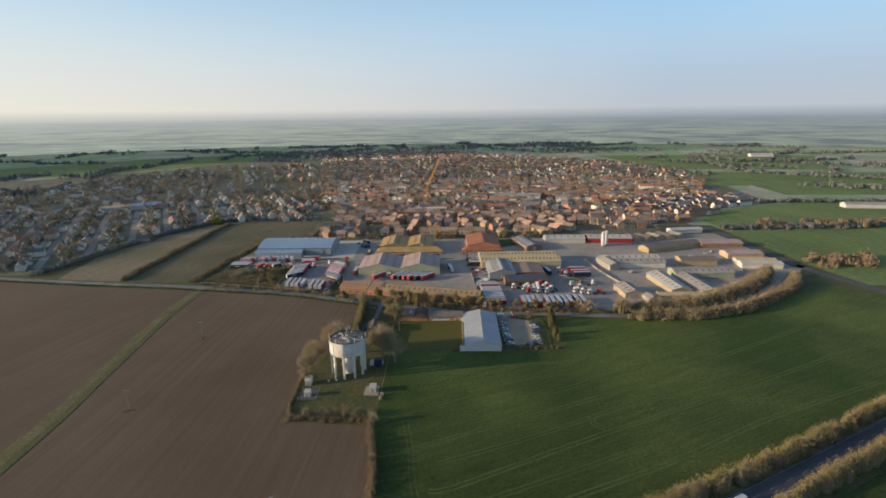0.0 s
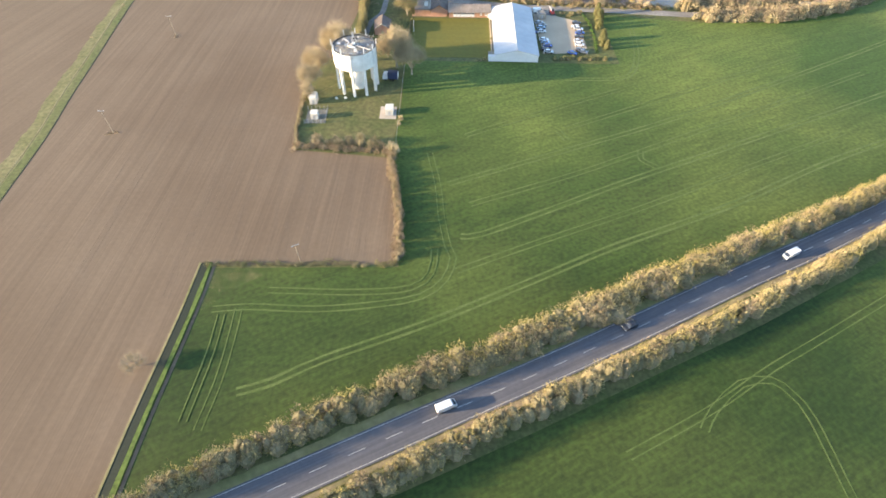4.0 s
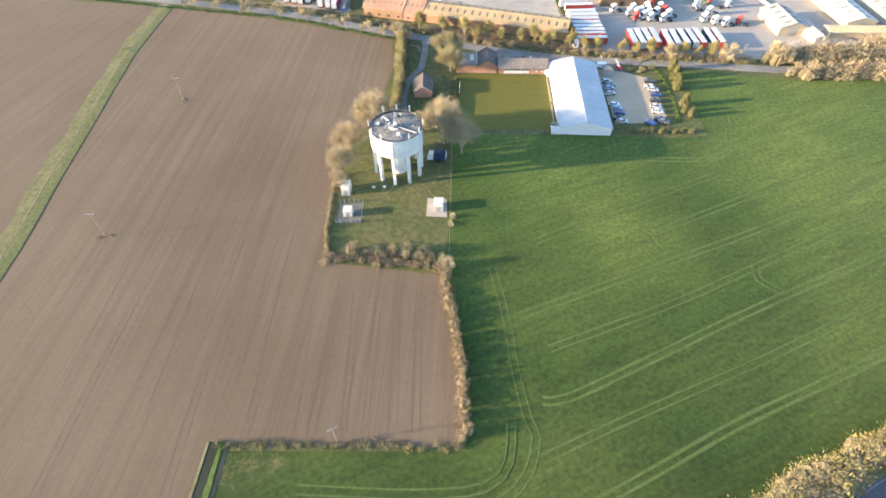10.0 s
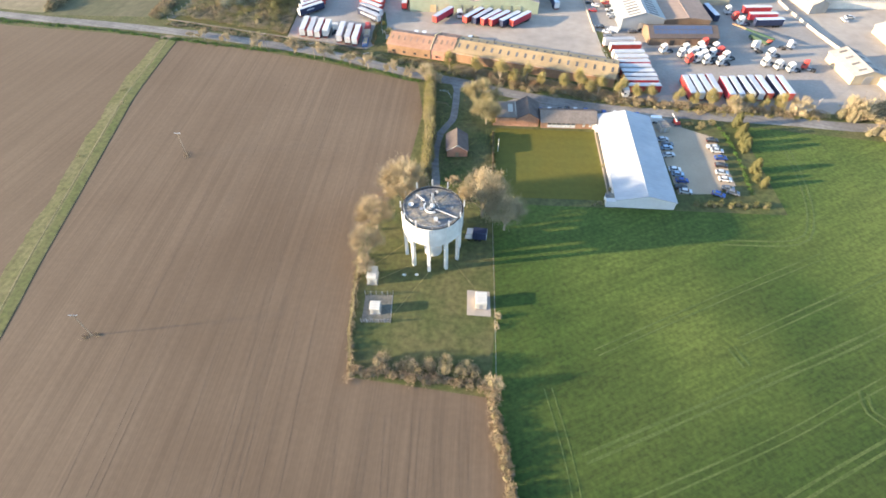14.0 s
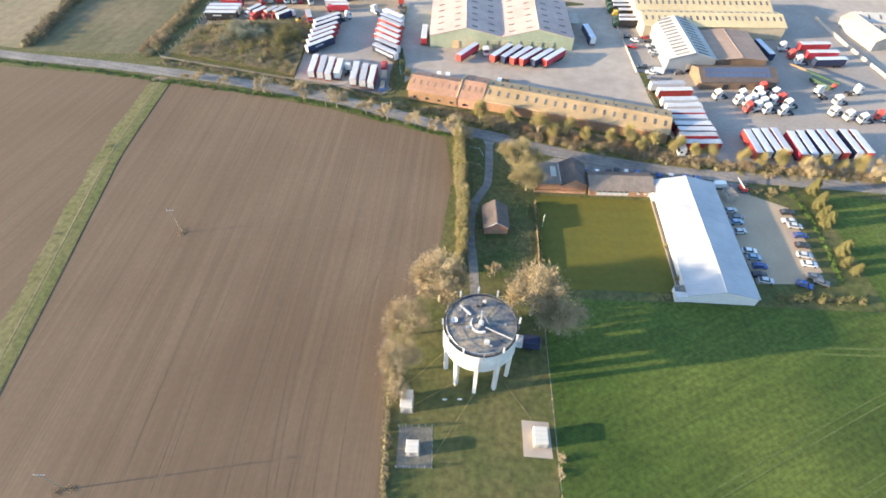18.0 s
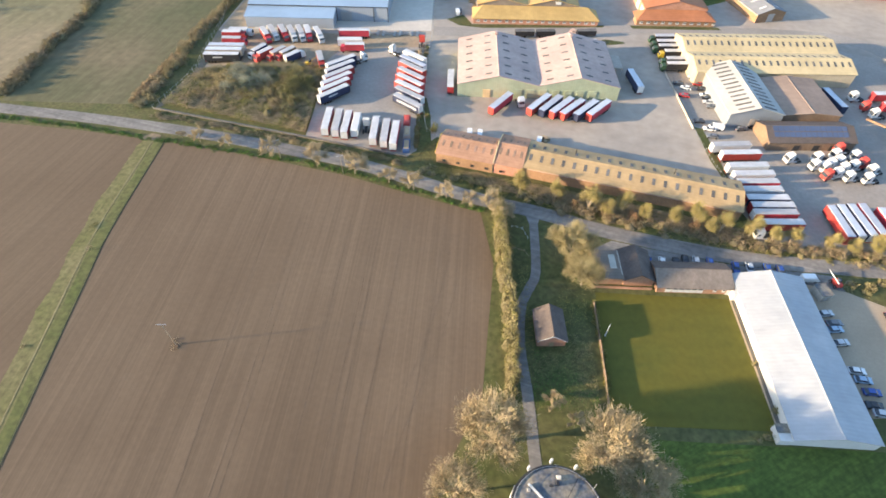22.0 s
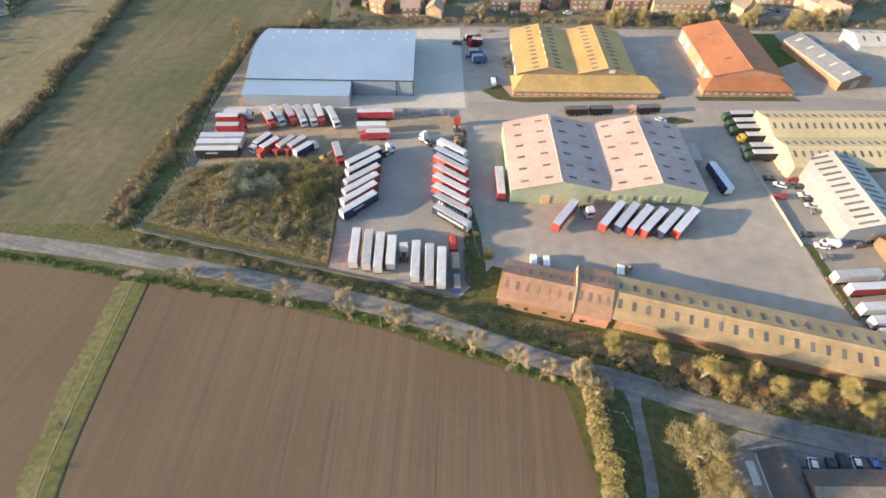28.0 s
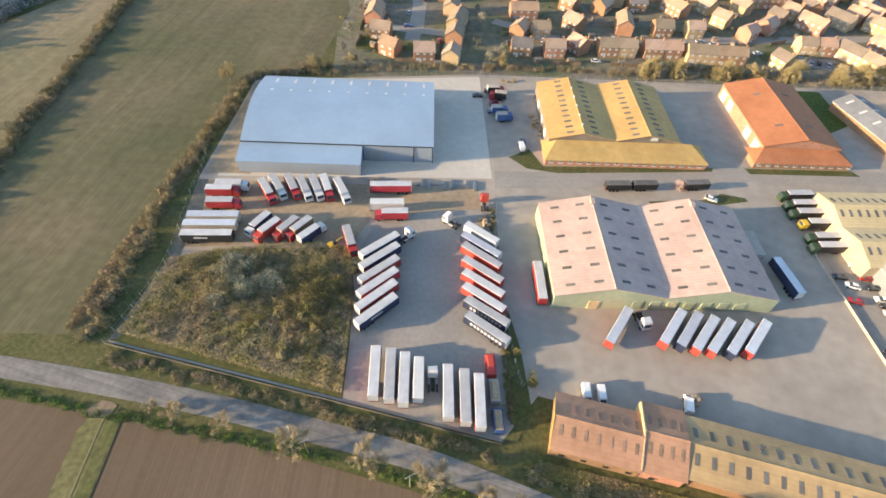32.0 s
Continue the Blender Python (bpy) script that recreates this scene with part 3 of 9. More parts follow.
def haze_glow():
    """A glowing backdrop with haze painted in: bluish green low down, pale at the skyline, brighter westward, thinning
    out above it.
    """
    m = bpy.data.materials.new("hazy distance")
    m.use_nodes = True
    nt = m.node_tree
    nt.nodes.remove(nt.nodes["Principled BSDF"])
    link = nt.links.new
    tc = nt.nodes.new("ShaderNodeTexCoord").outputs["Object"]
    s = nt.nodes.new("ShaderNodeSeparateXYZ")
    link(tc, s.inputs[0])

    def ramp(source, lo, hi, a=0.0, b=1.0):
        n = nt.nodes.new("ShaderNodeMapRange")
        for k, v in enumerate((lo, hi, a, b)):
            n.inputs[1 + k].default_value = v
        link(source, n.inputs[0])
        return n.outputs[0]

    def blend(fac, a, b):
        n = nt.nodes.new("ShaderNodeMix")
        n.data_type = "RGBA"
        link(fac, n.inputs[0])
        for k, v in ((6, a), (7, b)):
            if hasattr(v, "links"):
                link(v, n.inputs[k])
            else:
                n.inputs[k].default_value = (*v, 1)
        return n.outputs[2]

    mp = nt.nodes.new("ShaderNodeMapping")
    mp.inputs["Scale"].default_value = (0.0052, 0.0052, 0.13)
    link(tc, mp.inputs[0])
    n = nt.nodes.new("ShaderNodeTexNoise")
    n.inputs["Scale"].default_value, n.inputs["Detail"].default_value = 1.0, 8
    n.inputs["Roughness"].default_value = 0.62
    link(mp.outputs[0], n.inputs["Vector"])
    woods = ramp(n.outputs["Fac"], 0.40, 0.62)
    # west half painted brighter, as haze glowing towards the sun
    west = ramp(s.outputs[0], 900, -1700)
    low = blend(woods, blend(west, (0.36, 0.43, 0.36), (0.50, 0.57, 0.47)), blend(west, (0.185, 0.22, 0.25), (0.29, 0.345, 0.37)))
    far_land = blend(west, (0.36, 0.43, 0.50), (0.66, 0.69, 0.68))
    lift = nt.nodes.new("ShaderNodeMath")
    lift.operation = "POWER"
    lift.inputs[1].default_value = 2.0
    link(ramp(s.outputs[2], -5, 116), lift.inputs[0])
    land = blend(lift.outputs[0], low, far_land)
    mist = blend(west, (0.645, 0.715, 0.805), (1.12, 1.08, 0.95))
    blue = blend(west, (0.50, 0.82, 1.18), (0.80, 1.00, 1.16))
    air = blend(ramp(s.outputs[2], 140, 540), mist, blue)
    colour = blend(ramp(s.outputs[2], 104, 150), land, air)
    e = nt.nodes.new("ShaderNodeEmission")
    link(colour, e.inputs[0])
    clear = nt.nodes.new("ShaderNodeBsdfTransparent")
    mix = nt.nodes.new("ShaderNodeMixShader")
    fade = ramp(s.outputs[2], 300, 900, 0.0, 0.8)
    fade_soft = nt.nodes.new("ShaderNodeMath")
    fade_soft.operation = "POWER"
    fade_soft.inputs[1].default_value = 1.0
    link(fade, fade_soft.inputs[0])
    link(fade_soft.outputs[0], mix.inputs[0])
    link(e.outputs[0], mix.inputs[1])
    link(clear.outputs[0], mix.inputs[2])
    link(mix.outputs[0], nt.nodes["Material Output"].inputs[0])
    return m


M["farmland"], M["haze"] = patch_land(), haze_glow()

# ---- geometry helpers ----


class Geo:
    """Points and faces of one mesh."""

    def __init__(self):
        self.v, self.f = [], []

    def add(self, vs, fs):
        n = len(self.v)
        self.v.extend(tuple(p) for p in vs)
        self.f.extend(tuple(i + n for i in q) for q in fs)
        return self

    def box(self, x0, y0, z0, x1, y1, z1):
        vs = [(x, y, z) for z in (z0, z1) for x, y in ((x0, y0), (x1, y0), (x1, y1), (x0, y1))]
        return self.add(vs, [(3, 2, 1, 0), (4, 5, 6, 7), (0, 1, 5, 4), (1, 2, 6, 5), (2, 3, 7, 6), (3, 0, 4, 7)])

    def taper(self, x0, y0, z0, x1, y1, z1, dx, dy):
        """A box whose top is smaller by dx, dy on each side."""
        vs = [(x0, y0, z0), (x1, y0, z0), (x1, y1, z0), (x0, y1, z0), (x0 + dx, y0 + dy, z1), (x1 - dx, y0 + dy, z1), (x1 - dx, y1 - dy, z1), (x0 + dx, y1 - dy, z1)]
        return self.add(vs, [(3, 2, 1, 0), (4, 5, 6, 7), (0, 1, 5, 4), (1, 2, 6, 5), (2, 3, 7, 6), (3, 0, 4, 7)])

    def prism(self, pts, lift):
        """A polygon of 3D points pushed by a vector."""
        n = len(pts)
        lift = Vector(lift)
        vs = [Vector(p) for p in pts] + [Vector(p) + lift for p in pts]
        return self.add(vs, [tuple(range(n))[::-1], tuple(range(n, 2 * n))] + [(i, (i + 1) % n, n + (i + 1) % n, n + i) for i in range(n)])

    def tube(self, a, b, r0, r1, sides=6):
        a, b = Vector(a), Vector(b)
        d = (b - a).normalized()
        u = d.orthogonal().normalized()
        w = d.cross(u)
        ring = [u * math.cos(2 * math.pi * i / sides) + w * math.sin(2 * math.pi * i / sides) for i in range(sides)]
        n = sides
        return self.add([a + p * r0 for p in ring] + [b + p * r1 for p in ring],
                        [(i, (i + 1) % n, n + (i + 1) % n, n + i) for i in range(n)] + [tuple(range(n))[::-1], tuple(range(n, 2 * n))])

    def mesh(self, name, material):
        me = bpy.data.meshes.new(name)
        me.from_pydata(self.v, [], self.f)
        me.materials.append(material)
        me.update()
        return me


def part(name, geo, material, parent=None, label="", **tags):
    ob = new(name, geo.mesh(name, material) if isinstance(geo, Geo) else geo)
    if parent:
        ob.parent = parent
    return tagged(ob, label, **tags)


def thing(name, label, category, group="", at=None):
    ob = tagged(new(name), label, category, group)
    if at is not None:
        ob.matrix_basis = at
    return ob


def spread_copies(ob, poses):
    """Stands a thing at the first pose and copies of it at the others."""
    ob.matrix_basis = poses[0]
    return [ob] + [copy_thing(ob, m) for m in poses[1:]]


def sheet(name, pts, z, material, label, kind="structure"):
    return part(name, Geo().prism([(x, y, z - 0.5) for x, y in pts], (0, 0, 0.5)), material, None, label, kind=kind)


def strip(name, pts, width, z, material, label="", parent=None, kind="structure", depth=0.3):
    """A band along a line of points; width: one number, or one for each point."""
    p = np.array(pts, float)
    t = np.gradient(p, axis=0)
    t /= np.linalg.norm(t, axis=1)[:, None]
    nrm = np.stack([-t[:, 1], t[:, 0]], 1)
    w = np.broadcast_to(np.asarray(width, float) / 2, (len(p),))[:, None]
    a, b = p + nrm * w, p - nrm * w
    n = len(p)
    vs = [(*q, zz) for zz in (z, z - depth) for side in (a, b) for q in side]
    fs = []
    for i in range(n - 1):
        fs += [(i, n + i, n + i + 1, i + 1), (2 * n + i, 2 * n + i + 1, 3 * n + i + 1, 3 * n + i), (i, i + 1, 2 * n + i + 1, 2 * n + i), (n + i, 3 * n + i, 3 * n + i + 1, n + i + 1)]
    return part(name, Geo().add(vs, fs), material, parent, label, kind=kind)


def smooth_line(pts, step=6.0):
    """Points along a soft curve through the given ones."""
    p = [np.array(q, float) for q in pts]
    p = [2 * p[0] - p[1]] + p + [2 * p[-1] - p[-2]]
    out = []
    for i in range(1, len(p) - 2):
        n = max(2, int(np.linalg.norm(p[i + 1] - p[i]) / step))
        for k in range(n):
            t = k / n
            a, b, c, d = p[i - 1], p[i], p[i + 1], p[i + 2]
            out.append(0.5 * (2 * b + (c - a) * t + (2 * a - 5 * b + 4 * c - d) * t * t + (3 * b - a - 3 * c + d) * t**3))
    return out + [p[-2]]


def leaf_mesh(name, points, outward, size, rng, material, long=1.0, jitter=0.38, fan=False):
    """Many small leaves or twig tufts, one triangle pair each, that look roughly outward; fan: twigs that point outward and up."""
    n = len(points)
    nr = outward + rng.normal(0, jitter, (n, 3))
    nr /= np.linalg.norm(nr, axis=1)[:, None] + 1e-9
    up = rng.normal(0, 1, (n, 3))
    u = nr + outward * 0.5 + np.array([0, 0, 0.35]) if fan else np.cross(nr, up)
    u /= np.linalg.norm(u, axis=1)[:, None] + 1e-9
    w = np.cross(u, outward + up * 0.6) if fan else np.cross(nr, u)
    w /= np.linalg.norm(w, axis=1)[:, None] + 1e-9
    s = size * rng.uniform(0.6, 1.4, (n, 1))
    a, b, c, d = points - u * s * long, points + w * s * 0.5, points + u * s * long, points - w * s * 0.5
    vs = np.stack([a, b, c, d], 1).reshape(-1, 3)
    me = bpy.data.meshes.new(name)
    me.vertices.add(4 * n)
    me.vertices.foreach_set("co", vs.astype(np.float32).ravel())
    me.loops.add(4 * n)
    me.loops.foreach_set("vertex_index", np.arange(4 * n, dtype=np.int32))
    me.polygons.add(n)
    me.polygons.foreach_set("loop_start", np.arange(0, 4 * n, 4, dtype=np.int32))
    me.update(calc_edges=True)
    me.materials.append(material)
    return me


def shell(rng, n, centre, radii, low=-0.15):
    """Points and outward ways on an uneven dome."""
    d = rng.normal(0, 1, (n * 2, 3))
    d /= np.linalg.norm(d, axis=1)[:, None]
    d = d[d[:, 2] > low][:n]
    bump = 1 + 0.18 * np.sin(d[:, 0] * 5 + centre[0]) * np.sin(d[:, 1] * 5 + centre[1]) + rng.normal(0, 0.2, len(d))
    return np.array(centre) + d * bump[:, None] * radii, d


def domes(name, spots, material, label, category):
    """Solid cores added inside shrubs to block light through the twigs: rough rounded domes at (x, y, radius, height).
    """
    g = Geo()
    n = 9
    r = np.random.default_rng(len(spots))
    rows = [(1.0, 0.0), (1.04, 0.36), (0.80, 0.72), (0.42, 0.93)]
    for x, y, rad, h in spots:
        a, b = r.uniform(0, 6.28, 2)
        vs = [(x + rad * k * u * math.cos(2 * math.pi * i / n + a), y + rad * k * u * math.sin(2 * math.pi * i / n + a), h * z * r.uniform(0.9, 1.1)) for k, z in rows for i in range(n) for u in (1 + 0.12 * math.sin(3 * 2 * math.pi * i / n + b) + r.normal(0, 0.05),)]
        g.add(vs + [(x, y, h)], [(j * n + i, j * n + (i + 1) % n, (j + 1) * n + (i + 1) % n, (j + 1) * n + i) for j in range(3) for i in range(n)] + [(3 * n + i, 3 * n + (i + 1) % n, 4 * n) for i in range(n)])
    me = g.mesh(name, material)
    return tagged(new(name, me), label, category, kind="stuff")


def thicket(name, blobs, leaf, per_area, material, label, seed=1, long=1.0, category="hedge"):
    """Bushes grown together: blobs are (x, y, radius, height)."""
    rng = np.random.default_rng(seed)
    ps, ds = [], []
    dense = leaf < 0.3 and per_area > 30 and np.mean([b[3] for b in blobs]) > 1.0
    per_area *= 0.95 if dense else 1.0
    for x, y, r, h in blobs:
        n = int(per_area * (r * r + r * h))
        for k in range(3):
            ox, oy = rng.normal(0, r * 0.42, 2)
            p, d = shell(rng, n // 3 + 3, (x + ox, y + oy, h * 0.36), (r * 0.75, r * 0.75, h * rng.uniform(0.45, 0.7)), -0.5)
            ps.append(p), ds.append(d)
    p, d = np.concatenate(ps), np.concatenate(ds)
    p[:, 2] = np.maximum(p[:, 2], 0.05)
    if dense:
        domes(name, [(x, y, r * 0.7, h * 0.6) for x, y, r, h in blobs], M["inner"], "added light-blocking core of " + label, category)
    ob = new(name, leaf_mesh(name, p, d, leaf * (0.85 if dense else 1.0), rng, material, max(long, 1.9) if dense else long, 0.5 if dense else 0.38, dense))
    return tagged(ob, label, category, kind="stuff")


def along(pts, step, side, r, h, rng, skip=0.0):
    """Blobs along a line."""
    out = []
    line = smooth_line(pts, step)
    for q in line:
        if rng.random() < skip:
            continue
        out.append((q[0] + rng.normal(0, side), q[1] + rng.normal(0, side), r * rng.uniform(0.7, 1.3), h * rng.uniform(0.65, 1.25)))
    return out


def hedge(name, line, half, height, per_metre, leaf, mats, label, seed, long=1.0, lump=2.0, wild=0.0):
    """A hedge of shrubs grown together; half: half widths at the points of the line. Each shrub is a dome of twigs that fan upward; mats: (material, share)."""
    r = np.random.default_rng(seed)
    p = np.array(smooth_line(line, 1.0))
    s = np.r_[0, np.cumsum(np.linalg.norm(np.diff(p, axis=0), axis=1))]
    knots = np.array(line, float)
    ks = np.array([s[np.argmin(np.linalg.norm(p - k, axis=1))] for k in knots])
    n = int(s[-1] / lump * 3.4)
    d = np.sort(r.uniform(0, s[-1], n))
    e = np.stack([np.gradient(p[:, 0]), np.gradient(p[:, 1])], 1)
    e /= np.linalg.norm(e, axis=1)[:, None] + 1e-9
    w = np.interp(d, ks, half)
    kind = r.choice(len(mats), n, p=np.array([m[1] for m in mats]) / sum(m[1] for m in mats))
    off = r.uniform(-0.55, 0.55, n) * w
    q = np.stack([np.interp(d, s, p[:, 0]) - np.interp(d, s, e[:, 1]) * off, np.interp(d, s, p[:, 1]) + np.interp(d, s, e[:, 0]) * off], 1)
    rad = w * r.uniform(0.36, 0.72, n)
    tall = height * r.uniform(0.66 - 0.15 * wild, 1.02 + 0.2 * wild, n) * (1 - 0.35 * np.abs(off) / w)
    share = rad * tall
    count = (1.05 * s[-1] * per_metre * share / share.sum()).astype(int)
    for m, (material, _) in enumerate(mats):
        ps, ds = [], []
        for k in np.flatnonzero(kind == m):
            v = r.normal(0, 1, (count[k], 3))
            v[:, 2] = np.abs(v[:, 2]) * 1.1 - 0.12
            v /= np.linalg.norm(v, axis=1)[:, None]
            puff = 1 + 0.16 * np.sin(v[:, 0] * 5 + k) * np.sin(v[:, 1] * 5 + 2 * k) + r.normal(0, 0.15 + 0.05 * wild, len(v))
            puff *= np.where(r.random(len(v)) < 0.25, r.uniform(0.6, 1.0, len(v)), 1.0)
            a = np.column_stack([q[k, 0] + v[:, 0] * rad[k] * puff, q[k, 1] + v[:, 1] * rad[k] * puff, np.maximum(0.08, tall[k] * (0.30 + 0.70 * v[:, 2]) * puff)])
            ps.append(a), ds.append(v)
        if ps:
            domes(name, [(q[k, 0], q[k, 1], rad[k] * 0.76, tall[k] * 0.78) for k in np.flatnonzero(kind == m)], M["inner"], "added light-blocking core of the " + label.split(" ", 1)[1], "hedge")
            tagged(new(name, leaf_mesh(name, np.concatenate(ps), np.concatenate(ds), leaf, r, material, long, 0.5, True)), label if m == 0 else "bare pale branches among the hedge's shrubs", "hedge", kind="stuff")


def cover(name, poly, per_area, height, leaf, mats, seed):
    """Rough undergrowth over a plot: leaves on a rolling surface, in drifts of several kinds."""
    r = np.random.default_rng(seed)
    q = np.array(poly, float)
    lo, hi = q.min(0), q.max(0)
    n = int((hi[0] - lo[0]) * (hi[1] - lo[1]) * per_area)
    p = r.uniform(lo, hi, (n, 2))
    keep = np.zeros(n, bool)
    for a, b in zip(q, np.roll(q, -1, 0)):
        cross = (a[1] > p[:, 1]) != (b[1] > p[:, 1])
        keep ^= cross & (p[:, 0] < (b[0] - a[0]) * (p[:, 1] - a[1]) / (b[1] - a[1] + 1e-9) + a[0])
    p = p[keep]
    x, y = p.T
    f = 0.5 + 0.28 * np.sin(x * 0.21 + 1.7 * np.sin(y * 0.17)) + 0.22 * np.sin(y * 0.33 + 1.3 * np.sin(x * 0.4)) + r.normal(0, 0.11, len(p))
    lump = 0.5 + 0.3 * np.sin(x * 0.62 + 2.6 * np.sin(y * 0.31)) * np.sin(y * 0.7 + 2.4 * np.sin(x * 0.27)) + 0.2 * np.sin(x * 1.9 + 3 * np.sin(y * 0.8)) * np.sin(y * 1.7 + 3 * np.sin(x * 0.7))
    z = height * (0.1 + 0.75 * lump + 0.3 * f.clip(0, 1)) * r.uniform(0.5, 1.0, len(p))
    pts = np.column_stack([p, z])
    cuts = np.quantile(f, np.linspace(0, 1, len(mats) + 1))
    for k, (material, words) in enumerate(mats):
        s = (f >= cuts[k]) & (f <= cuts[k + 1])
        out = np.tile([0.0, 0.0, 1.0], (s.sum(), 1))
        tagged(new(name, leaf_mesh(name, pts[s], out, leaf, r, material, 1.3, 0.32)), words, "scrub", kind="stuff")

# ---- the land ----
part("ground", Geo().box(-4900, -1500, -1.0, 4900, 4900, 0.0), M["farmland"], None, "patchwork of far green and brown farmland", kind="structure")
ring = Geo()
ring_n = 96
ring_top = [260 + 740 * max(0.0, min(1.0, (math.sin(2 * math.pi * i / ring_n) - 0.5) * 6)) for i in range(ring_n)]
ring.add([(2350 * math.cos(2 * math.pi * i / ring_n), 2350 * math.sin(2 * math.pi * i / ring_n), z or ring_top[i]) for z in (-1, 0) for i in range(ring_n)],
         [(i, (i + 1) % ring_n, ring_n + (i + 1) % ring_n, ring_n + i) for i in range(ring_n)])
part("backdrop", ring, M["haze"], None, "glowing backdrop painted with hazy distance and low sky", kind="structure")

LANE = [(-420, 402), (-345, 387), (-252, 371), (-204, 364.5), (-160, 357.2), (-121, 348.3), (-97, 341.8), (-58, 327), (-40, 322), (-18, 314), (18, 305.5), (54, 302.3), (84, 300), (120, 297), (165, 303), (212, 328), (250, 360), (275, 386), (290, 402)]
MAIN = [(-700, -212), (-480, -117), (-300, -39), (-200, 4.4), (-145, 28.2), (-100, 47.8), (-60, 65.5), (-13, 87.4), (10.5, 98.0), (40, 112.2), (75, 129.6), (110, 146.2), (153, 168), (220, 202), (300, 250), (420, 330)]
EAST = [(420, 330), (320, 320), (300, 350), (288, 390), (285, 430), (283, 470), (287, 528), (266, 580), (250, 640)]

sheet("near_ground", [(-760, -300), (560, -300), (620, 345), (310, 420), (-330, 420), (-700, 420)], 0.02, M["rough_grass"], "rough grass between the fields")
sheet("verge_ground", [(-430, 374), (-60, 300), (60, 285), (135, 280), (270, 330), (300, 400), (296, 560), (-300, 600), (-320, 420)], 0.03, M["rough_grass"], "rough grass verges round the lane and yards")
sheet("ploughed_field_1", [(-24.5, 134), (-25.5, 157), (-31, 183), (-65, 187), (-67.4, 200), (-68.4, 220), (-69, 236), (-58, 258), (-54, 300), (-57.5, 320.8), (-81.4, 328.8), (-103, 336.6), (-138, 345.6), (-168.5, 351.4), (-171, 351.6), (-170.8, 310), (-169, 290), (-164.7, 252), (-161.2, 220), (-157.5, 191), (-155, 150), (-149.7, 60), (-149.7, -300), (-92, -300), (-82.5, 87), (-80, 133)], 0.06, M["soil"], "bare brown ploughed field with straight drill rows")
sheet("ploughed_field_2", [(-179, 353), (-179, 310), (-177, 290), (-172.6, 252), (-169, 220), (-165.4, 191), (-163, 150), (-157.6, 60), (-157.6, -300), (-700, -300), (-640, 420), (-430, 392), (-345, 379), (-252, 362), (-204, 357)], 0.06, M["soil_far"], "bare brown ploughed field beyond the grass strip")
EDGE = [(-170.8, 352), (-170.6, 310), (-168.8, 290), (-164.5, 252), (-161, 220), (-157.3, 191), (-154.8, 150), (-149.5, 60), (-149.5, -300)]
shift = np.random.default_rng(6)
fray = [(x - 9.0 + 0.7 * math.sin(y * 0.21) * math.sin(y * 0.083) + shift.normal(0, 0.18), y) for x, y in smooth_line(EDGE, 1.5)]
sheet("field_strip", EDGE + [tuple(q) for q in fray[::-1]], 0.065, M["dry_grass"], "pale dry grass strip between two ploughed fields")
sheet("gate_patch", [(-179.5, 353.6), (-178.8, 355), (-177, 356.3), (-174.6, 356), (-173.2, 355), (-173.6, 353.4), (-174.8, 352.4), (-177, 352.2), (-178.6, 352.6)], 0.125, M["bare_earth"], "bare dirt where the field strip meets the lane")
strip("strip_edge", smooth_line([(x - 1.8, y) for x, y in EDGE], 3.0), np.random.default_rng(7).uniform(2.6, 3.2, len(smooth_line(EDGE, 3.0))), 0.10, M["strip_grass"], "green grass edge of the field strip")
strip("strip_path", smooth_line([(x - 4.3, y) for x, y in EDGE[:8]], 3.0), np.random.default_rng(9).uniform(0.2, 0.5, len(smooth_line(EDGE[:8], 3.0))), 0.12, M["straw"], "thin trodden line along the field strip")
strip("strip_furrow", smooth_line([(x + 0.1, y) for x, y in EDGE[:8]], 3.0), 0.35, 0.115, M["dark_ditch"], "dark furrow between grass and soil")
thicket("tussocks", [(-176.9, 309.3, 0.8, 0.9), (-176.2, 310.6, 0.6, 0.7)], 0.12, 60, M["bush"], "dark weedy tuft on the field strip", 88, 1.2, "grass")
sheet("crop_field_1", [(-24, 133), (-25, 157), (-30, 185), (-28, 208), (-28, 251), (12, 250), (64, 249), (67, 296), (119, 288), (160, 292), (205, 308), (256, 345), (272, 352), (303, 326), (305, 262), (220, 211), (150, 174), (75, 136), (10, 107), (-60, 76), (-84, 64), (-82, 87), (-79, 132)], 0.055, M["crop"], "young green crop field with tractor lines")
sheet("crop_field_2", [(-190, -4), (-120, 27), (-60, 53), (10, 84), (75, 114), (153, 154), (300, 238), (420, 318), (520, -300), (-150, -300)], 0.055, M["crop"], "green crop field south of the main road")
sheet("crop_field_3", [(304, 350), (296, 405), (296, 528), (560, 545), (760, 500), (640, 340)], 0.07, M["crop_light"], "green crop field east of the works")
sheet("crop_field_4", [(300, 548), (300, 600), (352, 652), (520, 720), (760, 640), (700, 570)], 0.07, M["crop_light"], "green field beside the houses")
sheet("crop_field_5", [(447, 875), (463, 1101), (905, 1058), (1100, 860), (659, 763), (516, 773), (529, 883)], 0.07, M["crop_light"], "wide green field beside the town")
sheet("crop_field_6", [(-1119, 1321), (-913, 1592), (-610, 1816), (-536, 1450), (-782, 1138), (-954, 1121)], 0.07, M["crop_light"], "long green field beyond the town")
# lighter crop colour stands in for haze over this far field
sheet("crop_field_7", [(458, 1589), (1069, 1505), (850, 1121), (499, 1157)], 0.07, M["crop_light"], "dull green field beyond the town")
sheet("meadow_1", [(-244, 374), (-249, 584), (-235, 604), (-150, 606), (-141, 560), (-150, 507), (-176, 496), (-183, 430), (-187, 374)], 0.06, M["meadow"], "worn brown meadow beside the yard")
